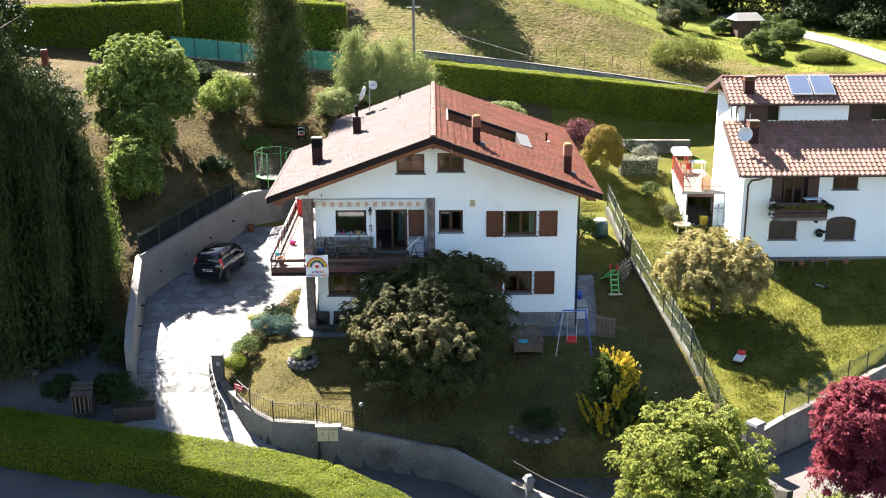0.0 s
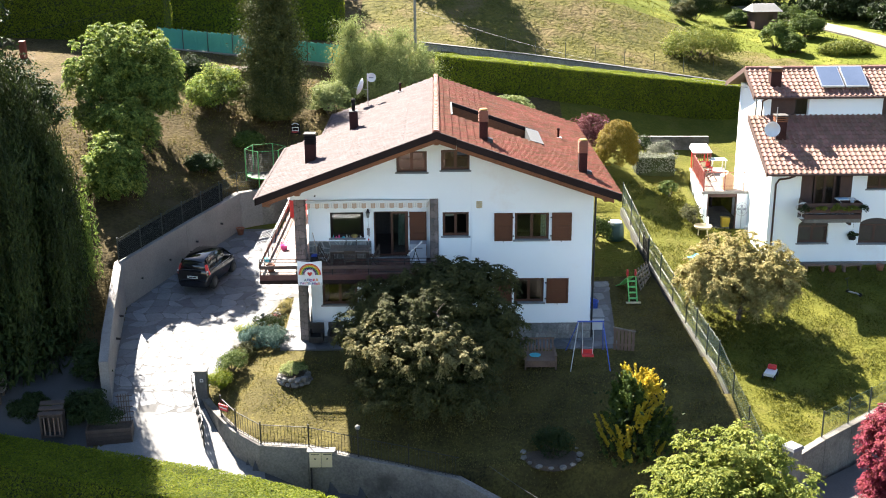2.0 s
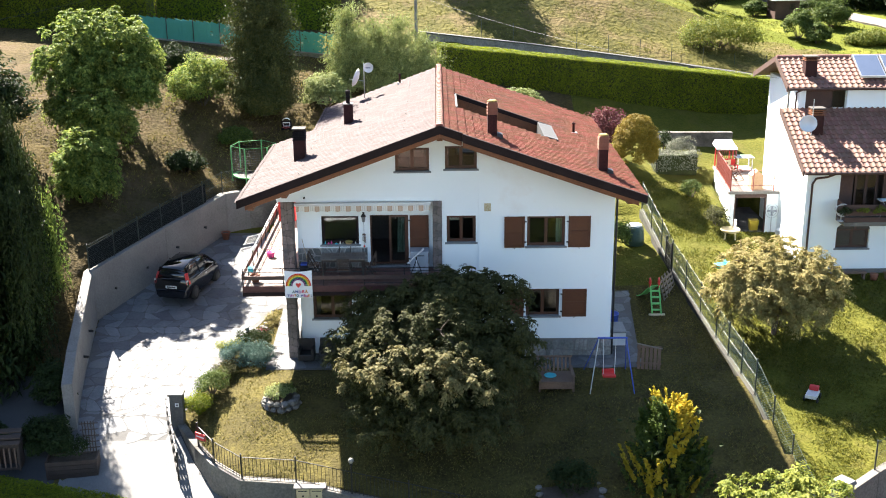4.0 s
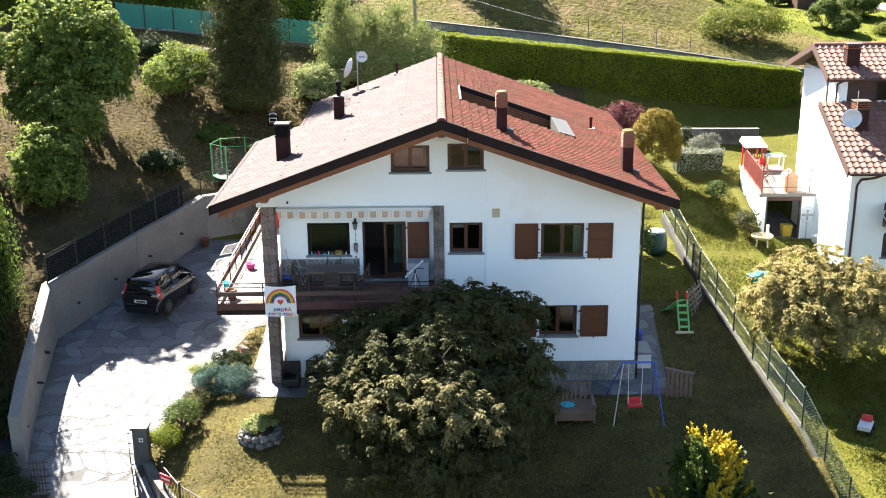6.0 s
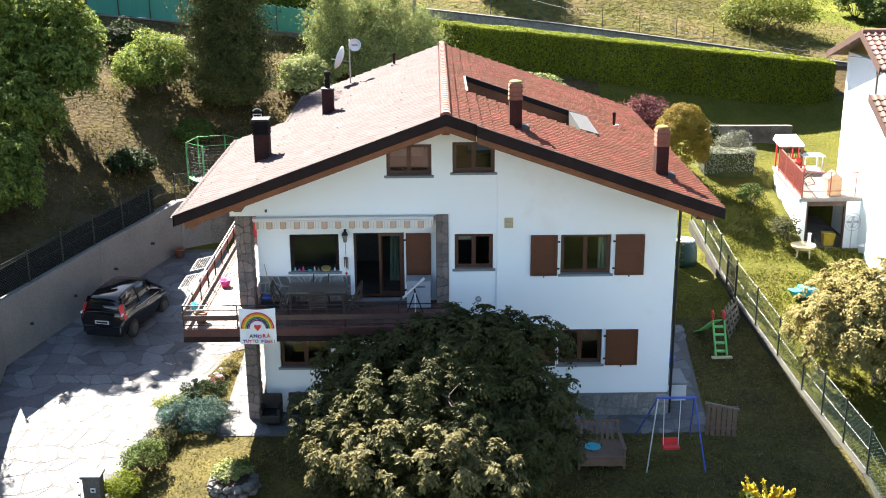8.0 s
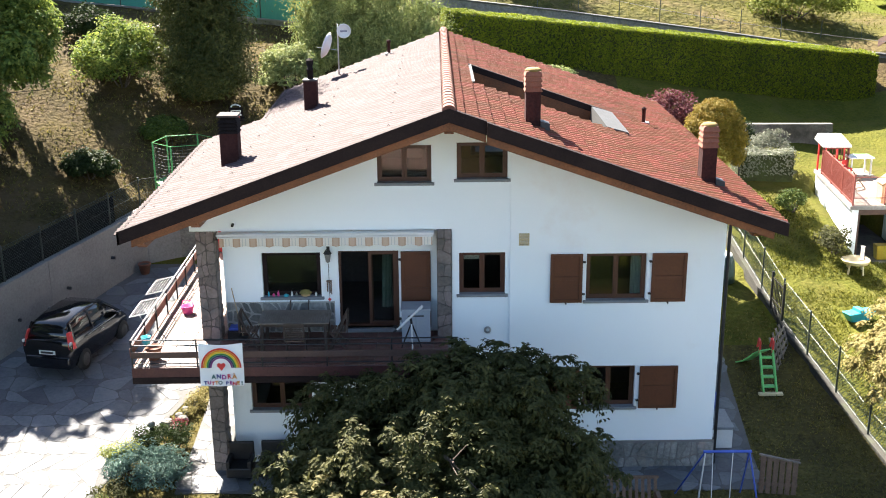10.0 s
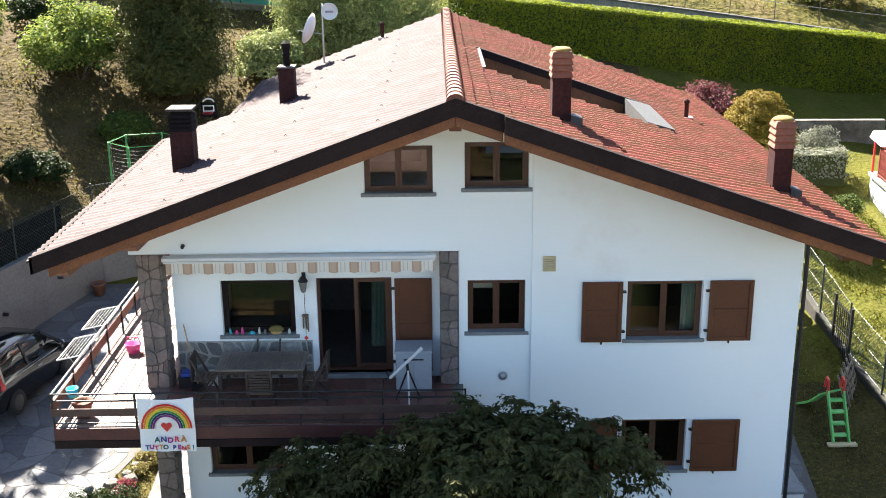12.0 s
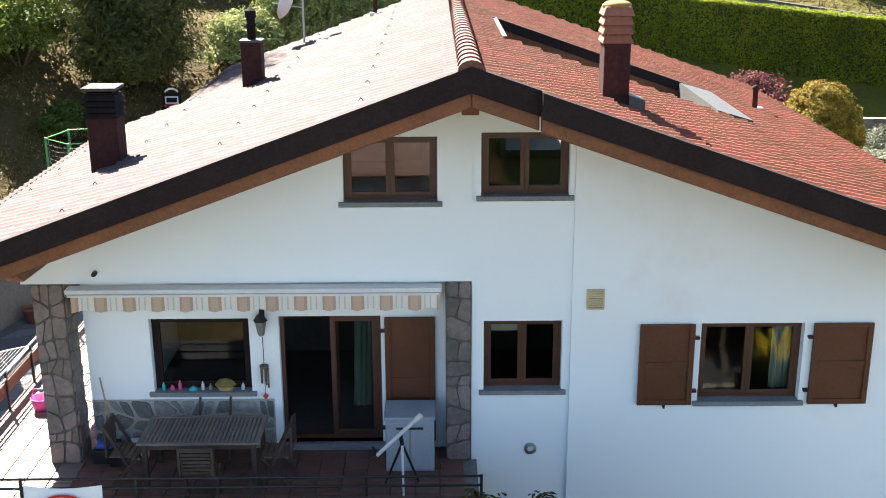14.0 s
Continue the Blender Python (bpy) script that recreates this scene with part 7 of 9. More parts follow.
part("cage", Mesh().lathe([(.03, -.16), (.05, -.14), (.085, .06), (.085, .08)], (0, -.16, .02), n=6), M_GLOBE, lt)
part("hood", Mesh().lathe([(.11, .08), (.06, .16), (.015, .2)], (0, -.16, .02), n=6), M_METAL_DARK, lt)
wc = thing("wind_chime", (-3.42, IY - 0.06, 3.85), label="bamboo wind chime hanging on the veranda wall", category="wind chime")
part("cord", Mesh().tube((0, 0, .45), (0, 0, .95), .006, n=4).tube((0, 0, .0), (0, 0, .45), .004, n=4), M_METAL_DARK, wc)
part("disc", Mesh().lathe([(0, .5), (.07, .49), (.07, .46), (0, .46)], n=12), M_WOOD, wc)
for k in range(5):
    a = k * 1.257
    part("tube", Mesh().tube((.055 * math.cos(a), .04 * math.sin(a), .44), (.055 * math.cos(a), .04 * math.sin(a), .12 + .03 * k), .014, n=6), M_WOOD, wc)
part("pendant", Mesh().hexa([(-.045, -.004, -.02), (0, -.004, -.075), (0, .004, -.075), (-.045, .004, -.02), (0, -.004, .035), (.045, -.004, -.02), (.045, .004, -.02), (0, .004, .035)]), M_RED, wc)
br = thing("broom", (-5.6, 49.6, FZ), label="wooden broom leaning against the wall", category="broom")
part("handle", Mesh().tube((0, -.1, .05), (-.32, .36, 1.25), .014, n=6), surface("pale_broom_wood", (0.34, 0.24, 0.14), (0.46, 0.34, 0.21), 3, 20, 0.7, 0.1), br)
part("head", Mesh().box(-.14, .14, -.15, -.07, 0, .12), M_METAL_DARK, br)
bg = thing("paper_bag", (-5.35, 49.75, FZ), label="white paper bag beside the wall", category="bag")
part("bag", Mesh().hexa([(-.12, -.08, 0), (.12, -.08, 0), (.12, .08, 0), (-.12, .08, 0), (-.14, -.06, .3), (.13, -.05, .32), (.13, .05, .32), (-.14, .05, .3)]), M_WHITE, bg)
cr = thing("crate", (-5.85, 49.75, FZ), label="dark plastic crate in the veranda corner", category="crate")
part("box", Mesh().box(-.17, .17, -.2, .2, 0, .22), M_METAL_DARK, cr, bevel=0.01)
part("content", Mesh().box(-.13, .12, -.15, .12, .22, .3), M_BLUE, cr, bevel=0.02)
for i, (x, h, r, m) in enumerate(((-5.0, .2, .035, M_TEAL), (-4.87, .13, .05, M_PINK), (-4.75, .24, .04, M_PINK), (-4.55, .1, .09, M_TEAL), (-4.4, .22, .035, M_WHITE), (-4.28, .16, .04, M_GLOBE), (-3.78, .17, .04, M_WHITE))):
    b = thing("bottle", (x, IY + 0.06, 3.88), label=("bottle", "small pink bottle on the window sill")[1] if m is M_PINK else "small bottle standing on the window sill", category="bottle", group="things on the sill")
    b.scale = (.72, .72, .72)
    part("body", Mesh().lathe([(0, 0), (r, .01), (r, h * .6), (r * .4, h * .8), (r * .4, h * .95), (0, h)], n=10), m, b, smooth=True)
bs = thing("basket", (-4.05, IY + 0.06, 3.88), label="woven basket with ochre cloth on the sill", category="basket")
part("body", Mesh().lathe([(0, 0), (.1, 0), (.15, .12), (.14, .12), (.09, .02), (0, .02)], n=14, squash=.6), surface("woven_straw", (0.42, 0.26, 0.11), (0.56, 0.38, 0.18), 6, 50, 0.8, 0.4), bs)
part("cloth", Mesh().lathe([(0, .2), (.1, .17), (.17, .1), (.16, .08)], n=9, squash=.6), L_CREAM, bs)
vt = thing("wall_vent", (1.52, FY - 0.001, 5.36), label="beige plastic vent grille on the wall", category="vent")
part("frame", bar_frame(Mesh(), -.13, .13, 0, .31, -.035, 0, .025), M_BEIGE, vt)
for k in range(7):
    part("slat", Mesh().box(-.105, .105, -.028, -.004, .035 + k * .036, .06 + k * .036), M_BEIGE, vt)
rv = thing("round_vent", (0.62, FY + 0.059, 3.08), label="small round metal vent in the wall", category="vent")
part("ring", Mesh().lathe([(.05, .0), (.095, .0), (.095, .02), (.05, .03)], n=18), M_METAL_GREY, rv)
bpy.data.objects[rv.children[0].name].matrix_local = pose(0, 0, 0, 90, 0, 0)
cam_box = thing("security_camera", (-5.7, FY - 0.02, 5.98), label="tiny black camera on the gable wall", category="camera")
part("case", Mesh().tube((0, 0, 0), (0, -.09, -.01), .035, n=10), M_METAL_DARK, cam_box)
# banner with a painted rainbow
M_CLOTH = surface("white_cotton", (0.74, 0.74, 0.73), (0.84, 0.84, 0.82), 2, 40, 0.95, 0.1)
bn = thing("banner", (-5.85, BY0 - 0.07, 2.46), label="white cloth banner with a painted rainbow and letters", category="banner")
bm_ = Mesh()
for i in range(10):
    for j in range(10):
        q = [(-.53 + 1.06 * a / 10, -.02 + .018 * math.sin(a * 1.1) * (1 - b / 10) - .02 * math.cos(b * .9), 1.1 * b / 10 - .05 * math.sin(math.pi * a / 10) * (b / 10) ** 2) for a, b in ((i, j), (i + 1, j), (i + 1, j + 1), (i, j + 1))]
        bm_.add(q + [(x, y + .006, z) for x, y, z in q], [(0, 1, 2, 3), (7, 6, 5, 4)])
part("cloth", bm_.weld(), M_CLOTH, bn, smooth=True)
for k, colour in enumerate(((0.62, 0.03, 0.02), (0.72, 0.25, 0.02), (0.75, 0.55, 0.03), (0.05, 0.25, 0.06), (0.03, 0.04, 0.10), (0.20, 0.03, 0.16))):
    r0, r1 = .47 - .045 * k, .51 - .045 * k
    a_ = Mesh()
    for i in range(18):
        p, q = math.pi * (i / 18), math.pi * ((i + 1) / 18)
        a_.add([(r * math.cos(t) * .95, -.052, .48 + r * math.sin(t)) for r, t in ((r0, p), (r1, p), (r1, q), (r0, q))], [(0, 1, 2, 3)])
    part("rainbow_stripe", a_, surface("banner_paint", tuple(c * .85 for c in colour), colour, 6, 40, 0.9, 0), bn)
hr = Mesh()
pts = [(.0, -.13), (.05, -.07), (.1, -.01), (.1, .04), (.06, .07), (.02, .055), (0, .03), (-.02, .055), (-.06, .07), (-.1, .04), (-.1, -.01), (-.05, -.07)]
hr.add([(x, -.054, .54 + z) for x, z in pts], [tuple(range(len(pts)))])
part("heart", hr, M_RED, bn, "red painted heart")
letter_paints = [surface("letter_paint", c, tuple(min(1, k * 1.3) for k in c), 5, 30, 0.9, 0) for c in ((0.03, 0.10, 0.09), (0.55, 0.04, 0.06), (0.03, 0.05, 0.20), (0.55, 0.22, 0.03), (0.30, 0.03, 0.20))]
for text, x0, z, size, step in (("ANDRÀ", -.20, .20, .15, .125), ("TUTTO", -.40, .05, .125, .088), ("BENE!", .12, .04, .125, .088)):
    for k, ch in enumerate(text):
        cu = bpy.data.curves.new("letter", "FONT")
        cu.body, cu.size, cu.align_x, cu.extrude, cu.offset = ch, size, "CENTER", 0.001, 0.006
        cu.materials.append(letter_paints[(k * 2 + len(text) + int(z * 50)) % 5])
        tx = new("letter", cu)
        tx.parent = bn
        tx.matrix_local = pose(x0 + step * k, -.056, z + .012 * math.sin(k * 2.3), 90, 0, 0)
# drying racks hung outside the side rail, pots and toys on the terrace
for y in (49.9, 51.6):
    rk = thing("drying_rack", (-8.03, y, 3.45), label="white wire clothes rack hung on the balcony rail", category="drying rack", group="drying racks")
    part("frame", Mesh().path([(0, 0, .1), (-.55, 0, -.02), (-.55, 1.2, -.02), (0, 1.2, .1), (0, 0, .1)], .012, 6), M_WHITE, rk)
    for k in range(1, 7):
        part("wire", Mesh().tube((-.08 * k, 0, .1 - .017 * k), (-.08 * k, 1.2, .1 - .017 * k), .006, n=4), M_WHITE, rk)
    for q in (.3, .9):
        part("bracket", Mesh().path([(0, q, .1), (-.28, q, -.25), (-.45, q, .0)], .009, 5), M_METAL_GREY, rk)
bp = thing("plant_pot", (-7.6, 48.35, FZ), label="terracotta pot at the balcony corner", category="plant pot")
part("pot", Mesh().lathe([(0, 0), (.13, 0), (.19, .27), (.21, .27), (.21, .32), (.17, .32), (.16, .25), (0, .25)], n=14), M_RING, bp, smooth=True)
tc = thing("toy_bucket", (-7.75, 48.3, 3.36), label="turquoise toy bucket on the balcony rail", category="bucket")
part("body", Mesh().lathe([(0, 0), (.09, 0), (.12, .18), (.11, .18), (.08, .02), (0, .02)], n=12), M_TEAL, tc, smooth=True)
pk = thing("basket", (-7.45, 51.5, FZ), label="pink plastic basket on the terrace floor", category="basket")
part("body", Mesh().lathe([(0, 0), (.13, 0), (.18, .22), (.165, .22), (.12, .03), (0, .03)], n=14), M_PINK, pk, smooth=True)
part("handle", Mesh().path([(-.17, 0, .2), (-.12, 0, .36), (.12, 0, .36), (.17, 0, .2)], .012, 6), M_PINK, pk)
fr = thing("towel_stand", (-6.85, 51.2, FZ), label="thin white folding stand on the terrace", category="drying rack")
part("frame", Mesh().path([(-.45, 0, .55), (.3, 0, .55), (.3, .5, .55), (-.45, .5, .55), (-.45, 0, .55)], .012, 5), M_WHITE, fr)
for x in (-.4, .25):
    part("leg", Mesh().tube((x, 0, .55), (-x * .6, .5, 0), .011, n=5).tube((x, .5, .55), (-x * .6, 0, 0), .011, n=5), M_METAL_GREY, fr)
ps = thing("toy_house", (-7.45, 57.3, FZ), label="red and white plastic toy house on the terrace", category="toy house")
part("body", Mesh().box(-.4, .4, -.35, .35, 0, .95), M_RED, ps, bevel=0.03)
part("roof", Mesh().lathe([(.55, .95), (.5, 1.15), (.3, 1.32), (0, 1.4)], n=12), M_WHITE, ps, smooth=True)
NW = [(18.2, 19.75, 1.35, 2.3), (18.15, 20.75, 3.02, 5.1), (21.5, 22.9, 4.2, 4.95), (21.35, 23.0, 1.3, 2.35)]
npart("wall", wall_with_openings(Mesh(), NX0, NX1, NFY, NFY + 0.3, 0.35, lambda x: 5.6, NW), M_WALL, label="white plastered front wall")
npart("wall", Mesh().hexa([(NX0, NFY + 0.3, 0.2), (NX0 + 0.3, NFY + 0.3, 0.2), (NX0 + 0.3, NUY, 0.2), (NX0, NUY, 0.2), (NX0, NFY + 0.3, 5.55), (NX0 + 0.3, NFY + 0.3, 5.55), (NX0 + 0.3, NUY, 7.2), (NX0, NUY, 7.2)]), M_WALL)
npart("wall", Mesh().hexa([(NXU, NUY, 0.2), (NXU + 0.3, NUY, 0.2), (NXU + 0.3, 65, 0.2), (NXU, 65, 0.2), (NXU, NUY, 8.45), (NXU + 0.3, NUY, 8.45), (NXU + 0.3, 65, 8.45), (NXU, 65, 8.45)]), M_WALL)
npart("wall", Mesh().hexa([(NXU, NUY, 8.45), (NXU + 0.3, NUY, 8.45), (NXU + 0.3, 62.2, 8.45), (NXU, 62.2, 8.45), (NXU, NUY, 8.47), (NXU + 0.3, NUY, 8.47), (NXU + 0.3, 62.2, 9.45), (NXU, 62.2, 9.45)]), M_WALL)
npart("wall", wall_with_openings(Mesh(), NXU + 0.3, NX1, NUY, NUY + 0.3, 7.0, lambda x: 8.5, [(17.3, 19.3, 7.35, 8.35), (23.2, 25.6, 7.35, 8.35)]), M_WALL)
npart("plinth", Mesh().box(NX0 - 0.03, NX1, NFY - 0.03, NFY + 0.3, -0.8, 0.35), M_CONC, label="grey plinth")
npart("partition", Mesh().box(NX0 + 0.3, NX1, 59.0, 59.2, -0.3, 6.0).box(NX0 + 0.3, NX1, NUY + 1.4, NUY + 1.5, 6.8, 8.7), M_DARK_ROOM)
M_DARKWOOD = surface("dark_brown_boarding", (0.045, 0.022, 0.016), (0.085, 0.042, 0.03), 2, 20, 0.7, 0.2)
for x0 in (17.3, 23.2):
    npart("boarding", Mesh().box(x0, x0 + 1.35, NUY + 0.2, NUY + 0.25, 7.35, 8.35), M_DARKWOOD, label="dark brown boarding of the loggia")
    npart("railing_board", Mesh().box(x0 + 1.35, x0 + 2.3, NUY - 0.02, NUY + 0.02, 7.35, 7.45), M_WHITE)

# roofs
S_LOW, S_UP = (7.45 - 5.3) / (NUY - 56.0), 1.15 / 2.3
low_roof = npart("roof", Mesh().hexa([(NX0 - 0.45, 56.0, 5.13), (NX1, 56.0, 5.13), (NX1, NUY, 7.28), (NX0 - 0.45, NUY, 7.28), (NX0 - 0.45, 56.0, 5.25), (NX1, 56.0, 5.25), (NX1, NUY, 7.4), (NX0 - 0.45, NUY, 7.4)]), M_DARKWOOD, label="lower roof of tan clay tiles")
up_roof = npart("roof", Mesh().hexa([(NXU - 0.6, 59.9, 8.33), (NX1, 59.9, 8.33), (NX1, 62.2, 9.48), (NXU - 0.6, 62.2, 9.48), (NXU - 0.6, 59.9, 8.45), (NX1, 59.9, 8.45), (NX1, 62.2, 9.6), (NXU - 0.6, 62.2, 9.6)])
                .hexa([(NXU - 0.6, 62.2, 9.48), (NX1, 62.2, 9.48), (NX1, 65.8, 8.2), (NXU - 0.6, 65.8, 8.2), (NXU - 0.6, 62.2, 9.6), (NX1, 62.2, 9.6), (NX1, 65.8, 8.32), (NXU - 0.6, 65.8, 8.32)]).weld(), M_DARKWOOD, label="upper roof of tan clay tiles")
for owner, ya, yb, zb, s, xa, rows in ((low_roof, 56.0, NUY, 7.4, S_LOW, NX0 - 0.45, 14), (up_roof, 59.9, 62.2, 9.6, S_UP, NXU - 0.6, 8)):
    L = math.hypot(1, s)
    lay_tiles(owner, NOFF, (xa, yb, zb), (0, -1 / L, -s / L), (1, 0, 0), (0, -s / L, 1 / L), rows, int((NX1 - xa) / 0.28), (yb - ya) * L / rows + 0.002, 0.28, M_TILE_TAN, M_TILE_TAN_STUFF, lambda q, a: a < 5.5, lambda q, a: False, 91, 2.2)
npart("ridge", Mesh().tube((NXU - 0.6, 62.2, 9.62), (NX1, 62.2, 9.62), 0.11, n=10), M_TILE_TAN, up_roof, "tan tiled ridge")
for x, yy0, yy1, z0, z1, own in ((NX0 - 0.47, 56.0, NUY, 5.05, 7.2, low_roof), (NXU - 0.62, 59.9, 62.2, 8.25, 9.4, up_roof)):
    npart("verge_board", Mesh().hexa([(x - .05, yy0, z0), (x, yy0, z0), (x, yy1, z1), (x - .05, yy1, z1), (x - .05, yy0, z0 + .27), (x, yy0, z0 + .27), (x, yy1, z1 + .27), (x - .05, yy1, z1 + .27)]), M_DARKWOOD, own)
npart("verge_board", Mesh().hexa([(NXU - .67, 62.2, 9.4), (NXU - .62, 62.2, 9.4), (NXU - .62, 65.8, 8.1), (NXU - .67, 65.8, 8.1), (NXU - .67, 62.2, 9.67), (NXU - .62, 62.2, 9.67), (NXU - .62, 65.8, 8.37), (NXU - .67, 65.8, 8.37)]), M_DARKWOOD, up_roof)
npart("gutter", Mesh().tube((NX0 - 0.45, 55.93, 5.2), (NX1, 55.93, 5.2), 0.07, n=8), M_DARKWOOD, low_roof, "brown gutter")
npart("gutter", Mesh().tube((NXU - 0.6, 59.83, 8.4), (NX1, 59.83, 8.4), 0.07, n=8), M_DARKWOOD, up_roof)
npart("downpipe", Mesh().path([(17.5, 55.95, 5.15), (17.3, 56.3, 4.95), (17.0, 56.85, 4.75), (16.85, 56.85, 4.5), (16.85, 56.85, -0.3)], 0.05, 8), M_DARKWOOD, label="dark brown rain pipe")
npart("downpipe", Mesh().path([(17.0, 59.85, 8.38), (16.8, 60.08, 8.2), (16.8, 60.1, 7.4)], 0.045, 8), M_DARKWOOD)
for x, y, z, h in ((17.35, 58.6, 6.6, 1.15), (17.6, 60.9, 9.1, 0.75)):
    c = thing("chimney", (x, y, z), label="brick chimney on the neighbouring roof", category="chimney", group="neighbouring chimneys")
    part("shaft", Mesh().box(-.28, .28, -.25, .25, -.6, h * .7), M_FLUE, c, bevel=0.01)
    for k in range(3):
        part("course", Mesh().box(-.31, .31, -.28, .28, h * (.7 + .09 * k), h * (.74 + .09 * k)), M_BEAM, c)
    part("vent_core", Mesh().box(-.2, .2, -.18, .18, h * .7, h * .95), M_BLACK, c)
    part("cap", Mesh().box(-.34, .34, -.3, .3, h * .95, h), M_CAP_DARK, c, bevel=0.015)
nd = thing("satellite_dish", (16.95, 58.25, 6.5), label="white satellite dish beside the neighbouring chimney", category="satellite dish")
part("mast", Mesh().tube((0.1, 0, -.2), (0.1, 0, 1.7), .02, n=6), M_METAL_GREY, nd)
bowl = Mesh().lathe([(0.0, 0.0), (0.2, 0.025), (0.34, 0.08), (0.4, 0.12), (0.4, 0.1), (0.0, -0.02)], n=22)
bowl.v = [tuple(pose(-0.1, -0.1, 0.55, 72, 0, -25) @ Vector(p)) for p in bowl.v]
part("reflector", bowl, M_WHITE, nd, smooth=True)
sp = thing("solar_panels", (20.0, 60.2, 9.05), label="two tilted solar water panels on the roof", category="solar panel")
M_SOLAR = surface("solar_glass", (0.070, 0.095, 0.150), (0.105, 0.135, 0.205), 1, 20, 0.3, 0, spec=0.25)
for k in (0, 1):
    x = -.1 + 1.3 * k
    q = [(x, .1, -.26), (x + 1.22, .1, -.26), (x + 1.22, 1.55, .55), (x, 1.55, .55)]
    part("frame", Mesh().hexa([(a, b, c + .06) for a, b, c in q] + [(a, b, c + .14) for a, b, c in q]), M_METAL_GREY, sp)
    q = [(x + .05, .15, -.237), (x + 1.17, .15, -.237), (x + 1.17, 1.5, .535), (x + .05, 1.5, .535)]
    part("glass", Mesh().hexa([(a, b, c + .1) for a, b, c in q] + [(a, b, c + .147) for a, b, c in q]), M_SOLAR, sp)
part("tank", Mesh().tube((-.1, 1.6, .62), (2.42, 1.6, .62), .09, n=10), M_METAL_GREY, sp)

# windows, arches and balcony
for o in (NW[0], NW[3]):
    x0, x1, z0, z1 = o
    n = 12
    xm, r = (x0 + x1) / 2, (x1 - x0) / 2
    arch = Mesh()
    for k in range(n):
        a, b = math.pi * k / n, math.pi * (k + 1) / n
        pts = [(xm + r * math.cos(t), z1 + 0.32 * math.sin(t)) for t in (a, b)]
        arch.hexa([(pts[1][0], NFY - .004, z1 - .001), (pts[0][0], NFY - .004, z1 - .001), (pts[0][0], NFY + .05, z1 - .001), (pts[1][0], NFY + .05, z1 - .001),
                   (pts[1][0], NFY - .004, pts[1][1] + .002), (pts[0][0], NFY - .004, pts[0][1] + .002), (pts[0][0], NFY + .05, pts[0][1] + .002), (pts[1][0], NFY + .05, pts[1][1] + .002)])
    win = window(npart, neighbour, x0, x1, z0, z1, NFY, 2, frame_mat=M_DARKWOOD, label="arched ground-floor window with dark frame")
    npart("arch_head", arch.weld(), surface("dark_arch_glass", (0.02, 0.02, 0.022), (0.04, 0.038, 0.036), 2, 20, 0.15, 0), win)
window(npart, neighbour, *NW[2], NFY, 2, frame_mat=M_DARKWOOD)
window(npart, neighbour, 18.9, 20.0, 3.05, 5.08, NFY + 0.1, 2, False, frame_mat=M_DARKWOOD, label="dark glazed balcony door")
npart("shutter", Mesh().box(18.15, 18.75, NFY + .02, NFY + .07, 3.05, 5.08), M_DARKWOOD)
npart("shutter", Mesh().box(20.15, 20.75, NFY + .02, NFY + .07, 3.05, 5.08), M_DARKWOOD)
nb = npart("balcony", Mesh().box(18.1, 20.95, 55.8, NFY, 2.75, 2.93), M_CONC_DARK, label="small balcony with dark boards")
for k in range(3):
    npart("board", Mesh().box(18.1, 20.95, 55.78, 55.81, 2.95 + .3 * k, 3.17 + .3 * k), M_DARKWOOD, nb)
for x in (18.1, 20.92):
    npart("side_board", Mesh().box(x, x + .03, 55.82, NFY, 2.95, 3.75), M_DARKWOOD, nb)
for x in (18.6, 20.4):
    npart("bracket", Mesh().box(x, x + .12, 55.9, NFY, 2.58, 2.75), M_DARKWOOD, nb)
for i, x in enumerate((18.0, 18.95, 19.7, 20.4, 20.95)):
    shrub("flower_box", "yellow and green flowers in a balcony box", (x, 55.65, 3.35), (0.32, 0.16, 0.2), 12, 40, 0.12, 0.08, L_LIGHT if i % 4 else L_DARK, 101 + i, stems=False, category="flower box")
ws_ = thing("plant_stand", (18.0, 56.0, 2.95), label="white wire plant stand at the balcony corner", category="plant stand")
for k in range(5):
    part("hoop", Mesh().path([(.3 * math.cos(a), .05 * k - .1, .55 + .3 * math.sin(a) * (1 - .12 * k)) for a in np.linspace(0, 6.283, 15)], .012, 4), M_WHITE, ws_)
part("stem", Mesh().tube((0, 0, -.02), (0, 0, .5), .02, n=6).lathe([(0, 0), (.16, 0), (.16, .02), (0, .03)], n=12), M_WHITE, ws_)
hb = thing("hanging_basket", (20.95, 56.7, 1.55), label="hanging basket with dark green plant", category="hanging basket")
part("bowl", Mesh().lathe([(0, 0), (.16, .04), (.2, .18), (0, .18)], n=12), M_METAL_DARK, hb)
part("wire", Mesh().tube((0, 0, .18), (0, 0, 1.2), .006, n=4), M_METAL_DARK, hb)
shrub("hanging_plant", "dark green trailing plant in a basket", (20.95, 56.7, 1.7), (0.28, 0.2, 0.16), 12, 40, 0.1, 0.08, L_DARK, 110, stems=False)
dr = thing("drying_rack", (20.2, 56.1, 2.95), label="white and blue clothes rack on the balcony", category="drying rack")
part("frame", Mesh().path([(-.5, -.2, .95), (.5, -.2, .95), (.5, .25, .95), (-.5, .25, .95), (-.5, -.2, .95)], .014, 6), M_WHITE, dr)
for k in range(6):
    part("rod", Mesh().tube((-.5, -.15 + .07 * k, .95), (.5, -.15 + .07 * k, .95), .007, n=4), M_WHITE, dr)
for x in (-.42, .42):
    part("leg", Mesh().tube((x, -.2, .95), (-x, .2, 0), .012, n=5), M_WHITE, dr)
